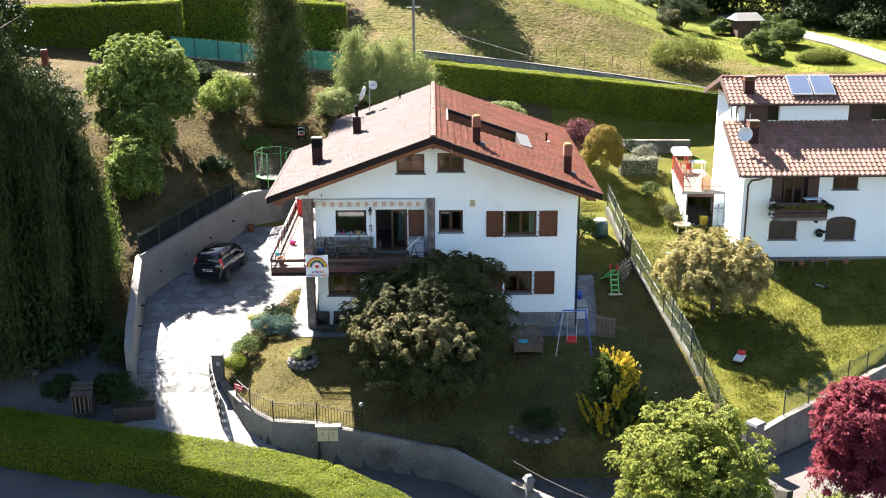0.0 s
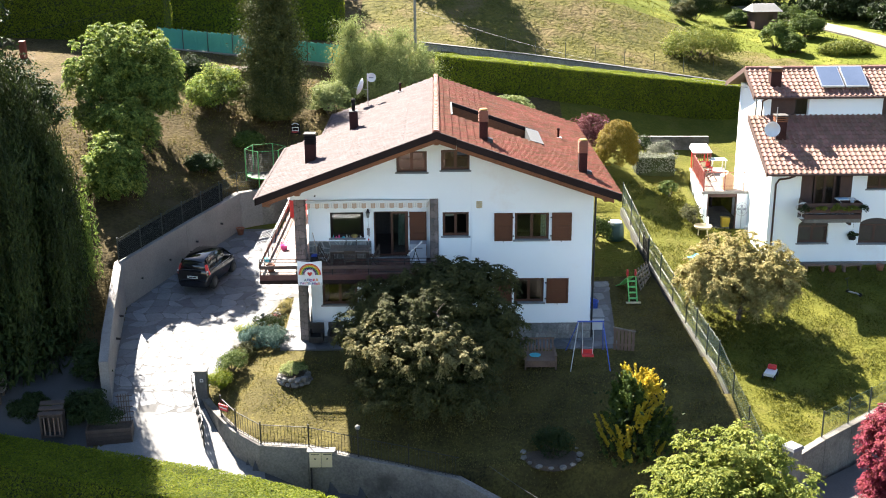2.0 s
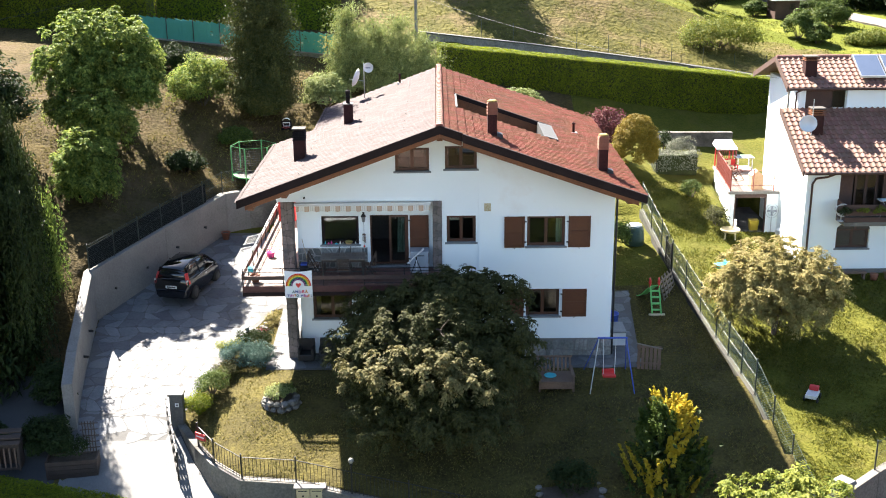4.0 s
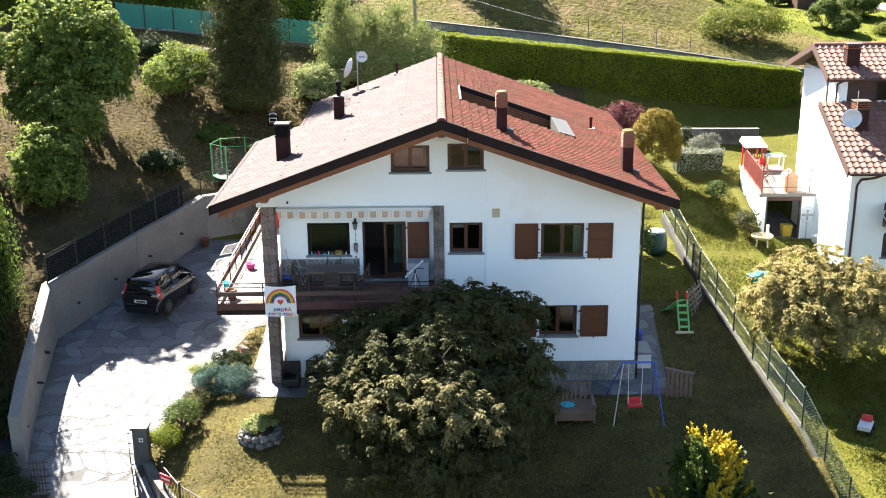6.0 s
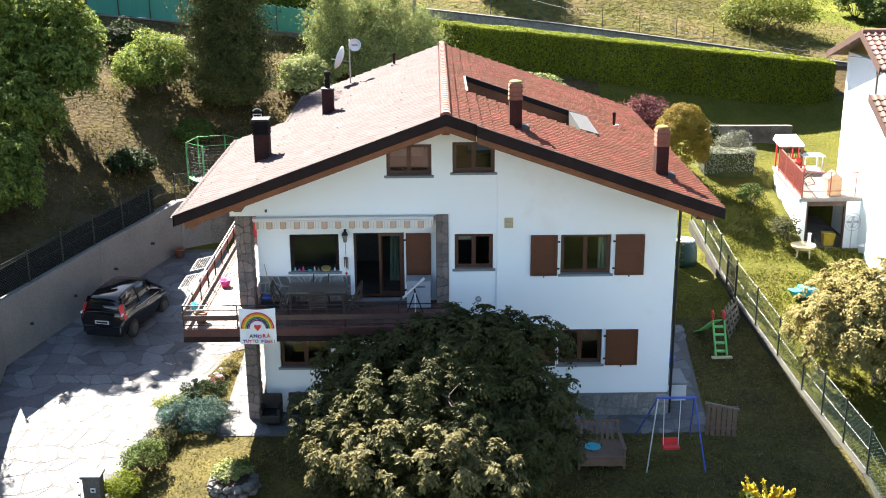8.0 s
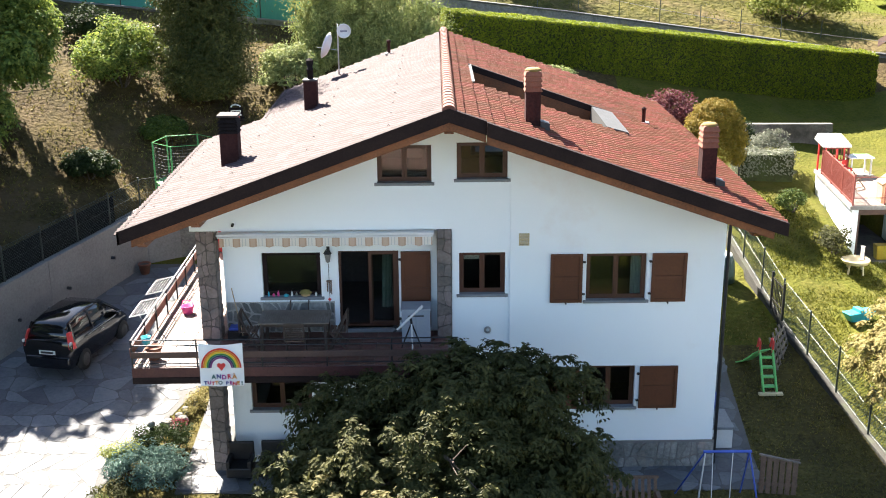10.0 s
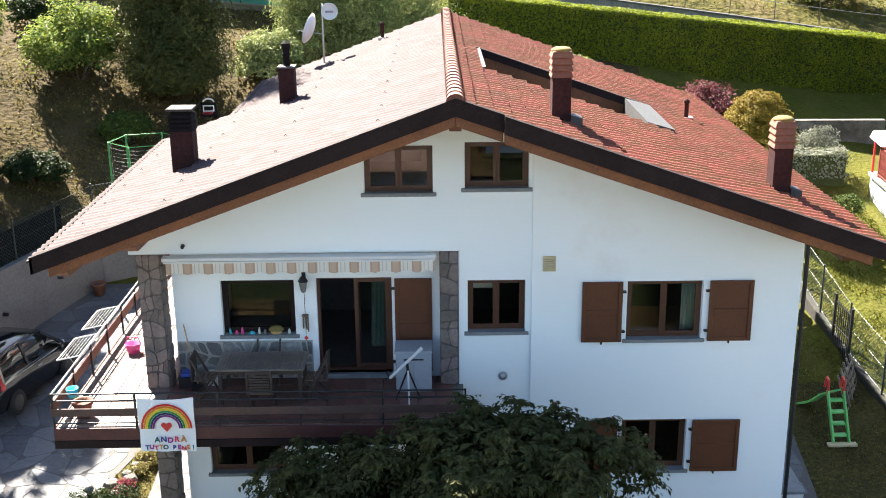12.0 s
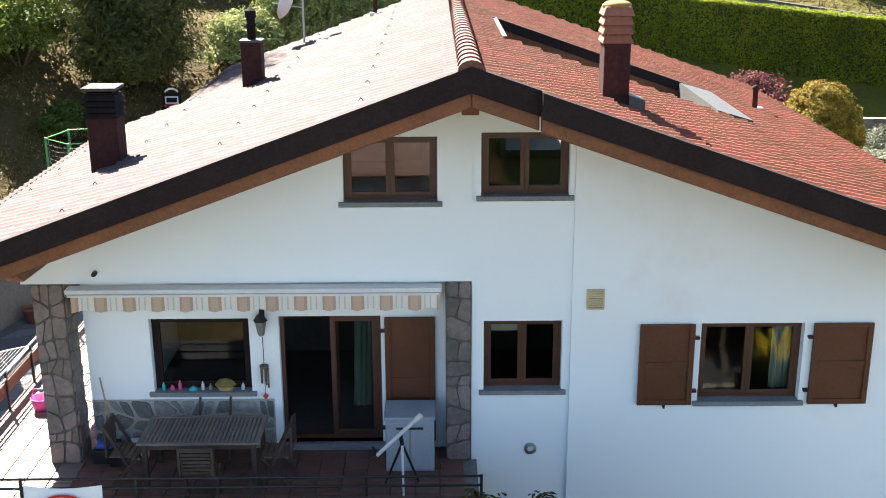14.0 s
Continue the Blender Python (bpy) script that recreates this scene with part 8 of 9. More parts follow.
part("cloth", Mesh().box(-.4, .1, -.15, .2, .955, .975), surface("pale_blue_cloth", (0.35, 0.5, 0.62), (0.5, 0.64, 0.74), 4, 30, 0.9, 0.1), dr)

# side terrace over the garage
TX1, TY0, TY1, TZ = 16.94, 61.9, 67.6, 2.88


def terrace_x(y):
    return 14.45 + 0.1 * (y - TY0)


def terrace_slab(mesh, inset, y0, y1, z0, z1):
    a, b = terrace_x(y0) + inset, terrace_x(y1) + inset
    return mesh.hexa([(a, y0, z0), (TX1, y0, z0), (TX1, y1, z0), (b, y1, z0), (a, y0, z1), (TX1, y0, z1), (TX1, y1, z1), (b, y1, z1)])


terrace = npart("terrace", terrace_slab(Mesh(), -.1, TY0 - .1, TY1, TZ - .14, TZ), M_CONC, label="terrace over the garage")
xa, xb = terrace_x(TY0), terrace_x(TY1)
npart("side_wall", Mesh().hexa([(xa, TY0, .1), (xa + .25, TY0, .1), (xb + .25, TY1, .1), (xb, TY1, .1), (xa, TY0, TZ - .14), (xa + .25, TY0, TZ - .14), (xb + .25, TY1, TZ - .14), (xb, TY1, TZ - .14)]), M_WALL, terrace)
npart("garage_wall", Mesh().box(16.35, TX1, TY0, TY0 + .2, .1, TZ - .14), M_WALL, terrace)
npart("garage_wall", Mesh().box(xb + .25, TX1, TY1 - .2, TY1, .1, TZ - .14), M_DARK_ROOM, terrace)
npart("garage_floor", terrace_slab(Mesh(), .2, TY0 - .3, TY1 - .2, .2, .68), M_CONC_DARK, terrace)
npart("lintel", Mesh().box(xa + .25, 16.35, TY0 + .02, TY0 + .12, TZ - .36, TZ - .14), M_DARKWOOD, terrace)
for x in (xa + .25, 16.27):
    npart("jamb", Mesh().box(x, x + .08, TY0 + .02, TY0 + .14, .68, TZ - .36), M_DARKWOOD, terrace)
npart("shelf", Mesh().box(15.2, 16.2, 66.6, 67.2, 1.5, 1.55).box(15.2, 16.2, 66.6, 67.2, 2.0, 2.05).box(15.2, 15.25, 66.6, 67.2, .68, 2.3).box(16.15, 16.2, 66.6, 67.2, .68, 2.3), M_WOOD_DARK, terrace)
tt = Mesh().hexa([(0.006, 0.006, 0), (0.394, 0.006, 0), (0.394, 0.394, 0), (0.006, 0.394, 0), (0.01, 0.01, .02), (0.39, 0.01, .02), (0.39, 0.39, .02), (0.01, 0.39, .02)]).data("floor_tile", surface("pale_pink_tile", (0.170, 0.128, 0.104), (0.235, 0.185, 0.158), 2, 20, 0.7, 0.1, spread=0.1))
for i in range(6):
    for j in range(14):
        x, y = TX1 - .4 - i * .4, TY0 - .05 + j * .4
        if x > terrace_x(y + .4) - .08:
            part("floor_tile", tt, None, terrace, loc=Vector((x, y, TZ)) - NOFF)
M_RED_IRON = surface("red_painted_iron", (0.150, 0.030, 0.020), (0.225, 0.050, 0.036), 3, 30, 0.6, 0.05)
tr_ = thing("terrace_railing", (xa, TY0, TZ), label="red painted iron railing round the terrace", category="railing")
bar = Mesh().box(-.012, .012, -.012, .012, .1, 1.05).data("baluster", M_RED_IRON)
for k in range(40):
    part("baluster", bar, None, tr_, loc=(.012 * k, .12 * k, 0))
for k in range(9):
    part("baluster", bar, None, tr_, loc=(.48 + .12 * k, 4.8, 0))
for h in (.1, 1.05):
    part("rail", Mesh().beam((0, 0, h), (.48, 4.8, h), .05, .04), M_RED_IRON, tr_)
    part("rail", Mesh().beam((.48, 4.8, h), (1.5, 4.8, h), .04, .04), M_RED_IRON, tr_)
for h in (.28, 1.05):
    part("rail", Mesh().beam((0, 0, h), (2.45, 0, h), .03, .03), M_RED_IRON, tr_)
for x, y in ((0, 0), (.16, 1.6), (.32, 3.2), (.48, 4.8), (1.5, 4.8)):
    part("post", Mesh().box(x - .03, x + .03, y - .03, y + .03, 0, 1.15), M_RED_IRON, tr_)
for x in (1.15, 2.2):
    part("post", Mesh().box(x - .02, x + .02, -.02, .02, 0, 1.1), M_RED_IRON, tr_)
ph = thing("play_house", (15.35, 67.0, TZ + .02), label="red and white children's play stall", category="play house")
for x in (-.4, .36):
    for y in (-.4, .36):
        part("post", Mesh().box(x, x + .06, y, y + .06, 0, 1.2), M_RED, ph)
part("counter", Mesh().box(-.42, .44, -.42, -.36, 0, .6), M_RED, ph, bevel=0.01)
part("roof", Mesh().hexa([(-.55, -.6, 1.12), (.6, -.6, 1.12), (.6, .55, 1.25), (-.55, .55, 1.25), (-.55, -.6, 1.2), (.6, -.6, 1.2), (.5, .5, 1.5), (-.45, .5, 1.5)]), M_WHITE, ph, "white fabric roof", bevel=0.02)
gt = thing("garden_table", (16.35, 66.6, TZ + .02), label="white plastic garden table with green cloth", category="table")
part("top", Mesh().box(-.5, .5, -.4, .4, .7, .74), M_WHITE, gt, bevel=0.012)
part("cloth", Mesh().box(-.1, .48, -.3, .35, .742, .752), M_GREEN_PL, gt)
for x in (-.42, .36):
    for y in (-.34, .28):
        part("leg", Mesh().box(x, x + .06, y, y + .06, 0, .7), M_WHITE, gt)
for x, y, m, lab in ((15.75, 66.3, M_RED, "small red plastic chair on the terrace"), (15.45, 66.1, M_BEIGE, "small yellow plastic chair on the terrace")):
    q = thing("child_chair", (x, y, TZ + .02), 20, lab, "chair", "children's chairs")
    part("seat", Mesh().box(-.18, .18, -.17, .17, .3, .34), m, q, bevel=0.012)
    part("backrest", Mesh().box(-.18, .18, .14, .18, .34, .62), m, q, bevel=0.012)
    for a in (-.17, .13):
        for b in (-.16, .12):
            part("leg", Mesh().box(a, a + .04, b, b + .04, 0, .3), m, q)
wb = thing("wicker_hamper", (15.85, 62.35, TZ + .02), label="tall woven hamper with a peaked lid", category="hamper")
M_STRAW = surface("woven_cane", (0.36, 0.22, 0.12), (0.50, 0.33, 0.20), 6, 40, 0.85, 0.4)
part("body", Mesh().box(-.3, .3, -.28, .28, 0, .72), M_STRAW, wb, bevel=0.02)
part("lid", Mesh().hexa([(-.34, -.32, .72), (.34, -.32, .72), (.34, .32, .72), (-.34, .32, .72), (-.02, -.3, .98), (.02, -.3, .98), (.02, .3, .98), (-.02, .3, .98)]), M_STRAW, wb)
dc = thing("deck_chair", (15.35, 64.3, TZ + .02), 30, "folded dark wooden deck chair on the terrace", "chair")
for s in (-.25, .25):
    part("frame", Mesh().beam((s, -.35, .03), (s, .35, .62), .03, .04).beam((s * .9, .35, .03), (s * .9, -.3, .5), .03, .04), M_WOOD, dc)
for k in range(5):
    part("slat", Mesh().beam((-.25, -.3 + .14 * k, .1 + .12 * k), (.25, -.3 + .14 * k, .1 + .12 * k), .06, .015), M_WOOD, dc)
fan = thing("pedestal_fan", (16.6, 61.72, 0.68), label="grey pedestal fan in front of the garage wall", category="fan")
part("stand", Mesh().tube((0, 0, 0), (0, 0, .9), .02, n=6).lathe([(0, .03), (.2, .02), (.2, 0), (0, 0)], n=12), M_METAL_GREY, fan)
fg = Mesh()
for k in range(3):
    fg.path([(0.33 * (k + 1) / 3 * math.cos(a), -.04, 1.2 + .38 * (k + 1) / 3 * math.sin(a)) for a in np.linspace(0, 6.283, 17)], .01, 4)
part("guard", fg, M_METAL_GREY, fan)
for k in range(4):
    part("blade", Mesh().hexa([(0.02, -.02, 1.17), (.25, -.03, 1.14), (.25, -.02, 1.14), (.02, -.01, 1.17), (.02, -.02, 1.23), (.25, .0, 1.26), (.25, .01, 1.26), (.02, -.01, 1.23)]), M_GREYPL, fan).matrix_local = Matrix.Translation((0, 0, 1.2)) @ Matrix.Rotation(k * 1.571, 4, "Y") @ Matrix.Translation((0, 0, -1.2))
for i, (x, y, m, h) in enumerate(((15.9, 62.4, M_YELLOW_PL, .55), (15.35, 61.3, M_GREEN_PL, .16), (16.5, 61.2, M_GREEN_PL, .14), (16.8, 60.7, M_WHITE, .3), (16.9, 60.1, M_RED, .18))):
    b = thing("storage_tub", (x, y, ground_z(x, y) if y < 61.55 else 0.68), 15 * i, "plastic tub standing by the garage", "tub", "tubs by the garage")
    part("body", Mesh().hexa([(-.2, -.15, 0), (.2, -.15, 0), (.2, .15, 0), (-.2, .15, 0), (-.25, -.2, h), (.25, -.2, h), (.25, .2, h), (-.25, .2, h)]), m, b, bevel=0.01)

# ---- toys and pots on the neighbouring lawn ----
bt = thing("play_table", (14.15, 60.3, ground_z(14.15, 60.3)), label="pale plastic water play table on the lawn", category="toy table")
part("top", Mesh().lathe([(0, .42), (.42, .44), (.48, .52), (.5, .5), (.44, .38), (0, .36)], n=16), M_BEIGE, bt, smooth=True)
for a in (.5, 2.1, 3.7, 5.3):
    part("leg", Mesh().tube((.35 * math.cos(a), .35 * math.sin(a), 0), (.3 * math.cos(a), .3 * math.sin(a), .4), .035, n=6), M_BEIGE, bt)
part("tower", Mesh().tube((.25, .1, .5), (.25, .1, .95), .07, n=8), M_WHITE, bt)
bl = thing("toy_boat", (13.2, 57.2, ground_z(13.2, 57.2)), 20, "blue plastic rocking toy on the lawn", "toy")
part("hull", Mesh().hexa([(-.35, -.15, 0), (.35, -.15, 0), (.35, .15, 0), (-.35, .15, 0), (-.55, -.22, .32), (.55, -.22, .32), (.55, .22, .32), (-.55, .22, .32)]), M_TEAL, bl, bevel=0.04)
part("seat", Mesh().box(-.1, .1, -.2, .2, .3, .42), M_TEAL, bl, bevel=0.02)
wt = thing("toy_wagon", (14.3, 47.3, ground_z(14.3, 47.3)), -30, "small red and white toy wagon on the lawn", "toy")
part("tray", Mesh().box(-.22, .22, -.42, .3, .15, .3), M_WHITE, wt, bevel=0.02)
part("seat", Mesh().box(-.18, .18, .1, .3, .3, .5), M_RED, wt, bevel=0.03)
for x in (-.25, .25):
    for y in (-.32, .22):
        w_ = part("wheel", Mesh().lathe([(0, -.03), (.11, -.03), (.11, .03), (0, .03)], n=12).data("toy_wheel", M_METAL_DARK), None, wt)
        w_.matrix_local = pose(x, y, .11, 0, 90, 0)
bk = thing("scooter", (20.2, 53.9, ground_z(20.2, 53.9)), 40, "child's scooter lying on the lawn", "scooter")
part("deck", Mesh().box(-.06, .06, -.35, .25, .1, .14), M_METAL_GREY, bk)
part("stem", Mesh().tube((0, .25, .12), (0, .42, .75), .018, n=6).tube((-.2, .42, .75), (.2, .42, .75), .015, n=6), M_METAL_DARK, bk)
for y in (-.38, .3):
    w_ = part("wheel", Mesh().lathe([(0, -.025), (.1, -.025), (.1, .025), (0, .025)], n=12).data("scooter_wheel", M_METAL_DARK), None, bk)
    w_.matrix_local = pose(0, y, .1, 0, 90, 0)
for i, (x, y) in enumerate(((19.0, 56.3), (19.9, 56.2), (20.9, 56.25), (22.4, 56.3))):
    lg = thing("flower_pot" if i % 2 else "log_bench", (x, y, ground_z(x, y)), 5 * i, "terracotta pot with small plant by the wall" if i % 2 else "low wooden bench with clutter by the wall", "pot" if i % 2 else "bench")
    if i % 2:
        part("pot", Mesh().lathe([(0, 0), (.15, 0), (.2, .3), (.17, .3), (0, .26)], n=12), M_RING, lg, smooth=True)
    else:
        part("seat", Mesh().box(-.55, .55, -.15, .15, .3, .37), M_WOOD, lg, bevel=0.01)
        for q in (-.45, .4):
            part("leg", Mesh().box(q, q + .08, -.13, .13, 0, .3), M_WOOD, lg)

# ---- back garden ----
hedge("lavender_hedge", "low grey-green lavender hedge on the back lawn", [(11.6, 67.4, 2.75), (13.9, 67.6, 2.75)], 1.0, 0.95, 0.1, 200, L_GREY, 120, 0.1)
shrub("pale_bush", "pale cream flowering bush behind the lavender", (13.4, 68.9, 2.9), (0.9, 0.6, 0.8), 34, 80, 0.26, 0.1, L_GREY, 121)
shrub("round_bush", "grey-green rounded bush on the back lawn", (12.6, 70.2, 3.1), (0.7, 0.7, 0.7), 30, 80, 0.25, 0.1, L_DARK, 122)
shrub("round_bush", "small bright green bush on the slope", (13.0, 64.2, 2.0), (0.5, 0.5, 0.55), 26, 80, 0.2, 0.09, L_MID, 123)
shrub("round_bush", "dull green shrub at the garage corner", (13.8, 61.6, 1.1), (0.5, 0.9, 0.7), 30, 70, 0.25, 0.1, L_MAPLE, 124)
shrub("round_bush", "dark green shrub beside the house corner", (8.0, 59.6, 0.7), (1.0, 0.9, 0.95), 50, 90, 0.3, 0.12, L_MID, 125)
# Darker concrete here: the shade on this wall is put into its colour.
part("low_wall", Mesh().hexa([(9.5, 71.4, 2.6), (17.0, 71.6, 2.6), (17.0, 71.9, 2.6), (9.5, 71.7, 2.6), (9.5, 71.4, 4.05), (17.0, 71.6, 3.95), (17.0, 71.9, 3.95), (9.5, 71.7, 4.05)]), M_CONC_DARK)
tagged(bpy.data.objects["low_wall"], "low grey garden wall behind the lawn", "wall", kind="structure")

# ---- upper slope: windscreen, stone wall, pole, hut ----
ws = thing("windscreen_fence", (-18.6, 76.2, 8.6), label="long fence covered with turquoise windscreen fabric", category="fence")
WS = Vector((-18.6, 76.2, 8.6))
M_SCREEN = surface("turquoise_screen", (0.043, 0.212, 0.162), (0.072, 0.289, 0.221), 0.6, 30, 0.85, 0.1)
wa, wb_ = (-18.6, 76.2, 9.35), (-5.5, 75.6, 8.05)
scr = Mesh()
for k in range(30):
    p, q = Vector(wa).lerp(Vector(wb_), k / 30), Vector(wa).lerp(Vector(wb_), (k + 1) / 30)
    bul = lambda i: .05 * math.sin(i * 1.7)
    scr.hexa([(p.x, p.y + bul(k), p.z), (q.x, q.y + bul(k + 1), q.z), (q.x, q.y + bul(k + 1) + .02, q.z), (p.x, p.y + bul(k) + .02, p.z), (p.x, p.y, p.z + 1.3), (q.x, q.y, q.z + 1.2), (q.x, q.y + .02, q.z + 1.2), (p.x, p.y + .02, p.z + 1.3)])
part("screen", local(scr.weld(), WS), M_SCREEN, ws, "turquoise mesh fabric")
for k in range(9):
    p = Vector(wa).lerp(Vector(wb_), k / 8)
    part("post", local(Mesh().tube((p.x, p.y - .06, p.z - .6), (p.x, p.y - .06, p.z + 1.4), .03, n=6), WS), M_POST, ws)
part("screen_wall", ribbon_wall(Mesh(), [(-18.9, 76.2), (-5.2, 75.6)], 0.3, [7.6, 6.2], [9.3, 8.0]), M_CONC_DARK)
tagged(bpy.data.objects["screen_wall"], "low dark wall under the windscreen", "wall", kind="structure")
part("coping", ribbon_wall(Mesh(), [(-18.9, 76.15), (-5.2, 75.55)], 0.36, [9.3, 8.0], [9.36, 8.06]), M_CONC)
tagged(bpy.data.objects["coping"], "pale coping on the low wall", "wall", kind="structure")
SW = [(-1.5, 80.2), (6, 80.3), (13, 80.2), (20.5, 79.4), (26, 78)]
SWT = [9.0, 8.1, 7.15, 6.1, 5.6]
M_RUBBLE = surface("rubble_stone_wall", (0.10, 0.095, 0.10), (0.26, 0.25, 0.25), 2.2, 9, 0.9, 0.8, stain=(0.15, 0.13, 0.13), stain_scale=1.8)
part("stone_wall", ribbon_wall(Mesh(), SW, 0.4, [z - 3 for z in SWT], SWT), M_RUBBLE)
tagged(bpy.data.objects["stone_wall"], "grey rubble stone wall below the grassy slope", "wall", kind="structure")
part("coping", ribbon_wall(Mesh(), SW, 0.5, SWT, [z + .08 for z in SWT]), M_LEAD)
tagged(bpy.data.objects["coping.001"], "pale coping on the stone wall", "wall", kind="structure")
wf = thing("post_fence", (6, 80.9, 8.2), label="thin metal posts along the grassy slope", category="fence")
for k in range(10):
    x = 2.5 + 2.1 * k
    z = float(np.interp(x, [p[0] for p in SW], SWT))
    part("post", local(Mesh().tube((x, 80.9, z - .4), (x, 80.9, z + 1.2), .022, n=5), (6, 80.9, 8.2)), M_POST, wf)
pole = thing("utility_pole", (-1.75, 79.6, 8.6), label="tall grey utility pole with thin wires", category="utility pole")
part("shaft", Mesh().tube((0, 0, -1.5), (0, 0, 7.5), .11, .08, 10), M_CONC, pole)
part("crossbar", Mesh().beam((-.5, 0, 3.6), (.5, 0, 3.6), .06, .06), M_METAL_GREY, pole)


def swept(pts, r, n=5):
    """One closed tube through all the points."""
    m, rings = Mesh(), []
    for p in pts:
        rings += [(p.x + r * math.cos(6.283 * i / n), p.y, p.z + r * math.sin(6.283 * i / n)) for i in range(n)]
    k = len(pts)
    return m.add(rings, [(j * n + i, j * n + (i + 1) % n, (j + 1) * n + (i + 1) % n, (j + 1) * n + i) for j in range(k - 1) for i in range(n)] + [tuple(range(n)), tuple(range((k - 1) * n, k * n))])


def wire(label, a, b, sag):
    a, b = Vector(a), Vector(b)
    pts = [a.lerp(b, k / 16) - Vector((0, 0, sag * 4 * (k / 16) * (1 - k / 16))) for k in range(17)]
    root = thing("cable", a, label=label, category="cable")
    part("strand", local(swept(pts, .009), a), M_LEAD, root)


wire("overhead cable from the pole to the house", (-1.7, 79.6, 11.4), (16.5, 62, 8.6), 0.6)
wire("overhead cable crossing above the hedge", (-1.7, 79.6, 11.8), (-26, 84, 14.0), 0.5)
wire("overhead cable over the slope", (-14.5, 80, 13.6), (-27, 71, 10.6), 0.3)
wire("pale cable sagging beside the garden wall", (1.5, 39.0, -1.6), (9.0, 31.4, -1.2), 0.7)
hut = thing("garden_hut", (27.2, 97, far_hill(27.2, 97)), 8, "small dark wooden hut with pale roof", "hut")
hut.scale = (0.82, 0.82, 0.9)
part("body", Mesh().box(-1.2, 1.2, -1, 1, -.3, 1.75), M_DARKWOOD, hut)
part("roof", Mesh().hexa([(-1.6, -1.4, 1.6), (1.6, -1.4, 1.6), (1.6, 1.4, 1.6), (-1.6, 1.4, 1.6), (-1.2, -.1, 2.25), (1.2, -.1, 2.25), (1.2, .1, 2.25), (-1.2, .1, 2.25)]), M_APRON, hut, "pale roof")
part("window", Mesh().box(.2, .7, -1.02, -.99, .8, 1.3), M_GLASS, hut)
path_line = [(29, 110), (31, 102), (33.5, 94), (36.5, 86.5), (40, 79), (46, 69)]
pm = Mesh()
for (xa, ya), (xb, yb) in zip(path_line, path_line[1:]):
    n = 5
    for k in range(n):
        p = [(xa + (xb - xa) * t + o, ya + (yb - ya) * t + o * .35) for t, o in ((k / n, -1.2), (k / n, 1.2), ((k + 1) / n, 1.2), ((k + 1) / n, -1.2))]
        pm.hexa([(x, y, ground_z(x, y) - .3) for x, y in p] + [(x, y, ground_z(x, y) + .14) for x, y in p])
part("garden_path", pm.weld(), surface("sandy_path", (0.106, 0.092, 0.073), (0.162, 0.143, 0.115), 0.8, 14, 0.95, 0.3))
tagged(bpy.data.objects["garden_path"], "pale paved path on the upper slope", "path", kind="structure")

BUSHES = [("spreading yellow-green juniper on the grassy slope", 18.9, 83.9, (2.8, 1.8, 1.25), L_LIGHT), ("brownish round bush on the slope", 19.5, 92.2, (0.95, 0.9, 1.05), L_MAPLE), ("round green bush on the lawn edge", 26.0, 88.8, (1.1, 1.1, 1.25), L_MID),
          ("small green bush on the lawn edge", 26.9, 87.2, (0.8, 0.75, 0.85), L_MID), ("dark round bush near the hut", 29.5, 92.2, (1.35, 1.2, 1.15), L_MID), ("low spreading juniper by the path", 30.9, 87.2, (1.9, 1.0, 0.5), L_LIGHT),
          ("dense dark bush high on the slope", 21.6, 97.5, (2.0, 1.6, 1.6), L_DARK), ("small bush beside the hut", 25.3, 98.0, (0.95, 0.8, 0.8), L_MID), ("bright bush beside the path", 29.8, 98.6, (1.1, 0.9, 1.0), L_MID), ("dark rounded bush high on the slope", -3.4, 92, (1.7, 1.4, 1.2), L_DARK),
          ("leafy green bush on the dry bank", -13.5, 68.6, (1.75, 1.5, 1.6), L_CROWN), ("rounded shrub on the slope", -6.8, 69.8, (1.25, 1.2, 1.2), L_SILVER), ("pale bush behind the roof", 4.4, 72, (1.4, 1.0, 1.1), L_SILVER),
          ("shrub below the windscreen", -15.5, 71.5, (1.2, 1.0, 0.9), L_DARK), ("grassy tuft shrub on the slope", -11.3, 66.0, (0.8, 0.7, 0.5), L_MID), ("dull shrub on the bank", -13.4, 62.9, (0.9, 0.8, 0.6), L_DARK)]
for i, (lab, x, y, r, m) in enumerate(BUSHES):
    shrub("bush", lab, (x, y, ground_z(x, y) - .05), r, 130 if r[0] > 1.2 else 80, 90, .2 * r[0] + .1, .15, m, 130 + i)
for i, (x, y, h, r) in enumerate(((-5.6, 72.0, 4.9, 0.8), (-4.1, 72.6, 4.2, 0.85), (-2.7, 72.2, 4.6, 0.85), (-1.3, 72.8, 3.7, 0.8))):
    conifer("silver_shrub", "tall silvery green upright shrub behind the roof", (x, y, ground_z(x, y)), h, r, L_SILVER, 150 + i, 260, 80, .15)
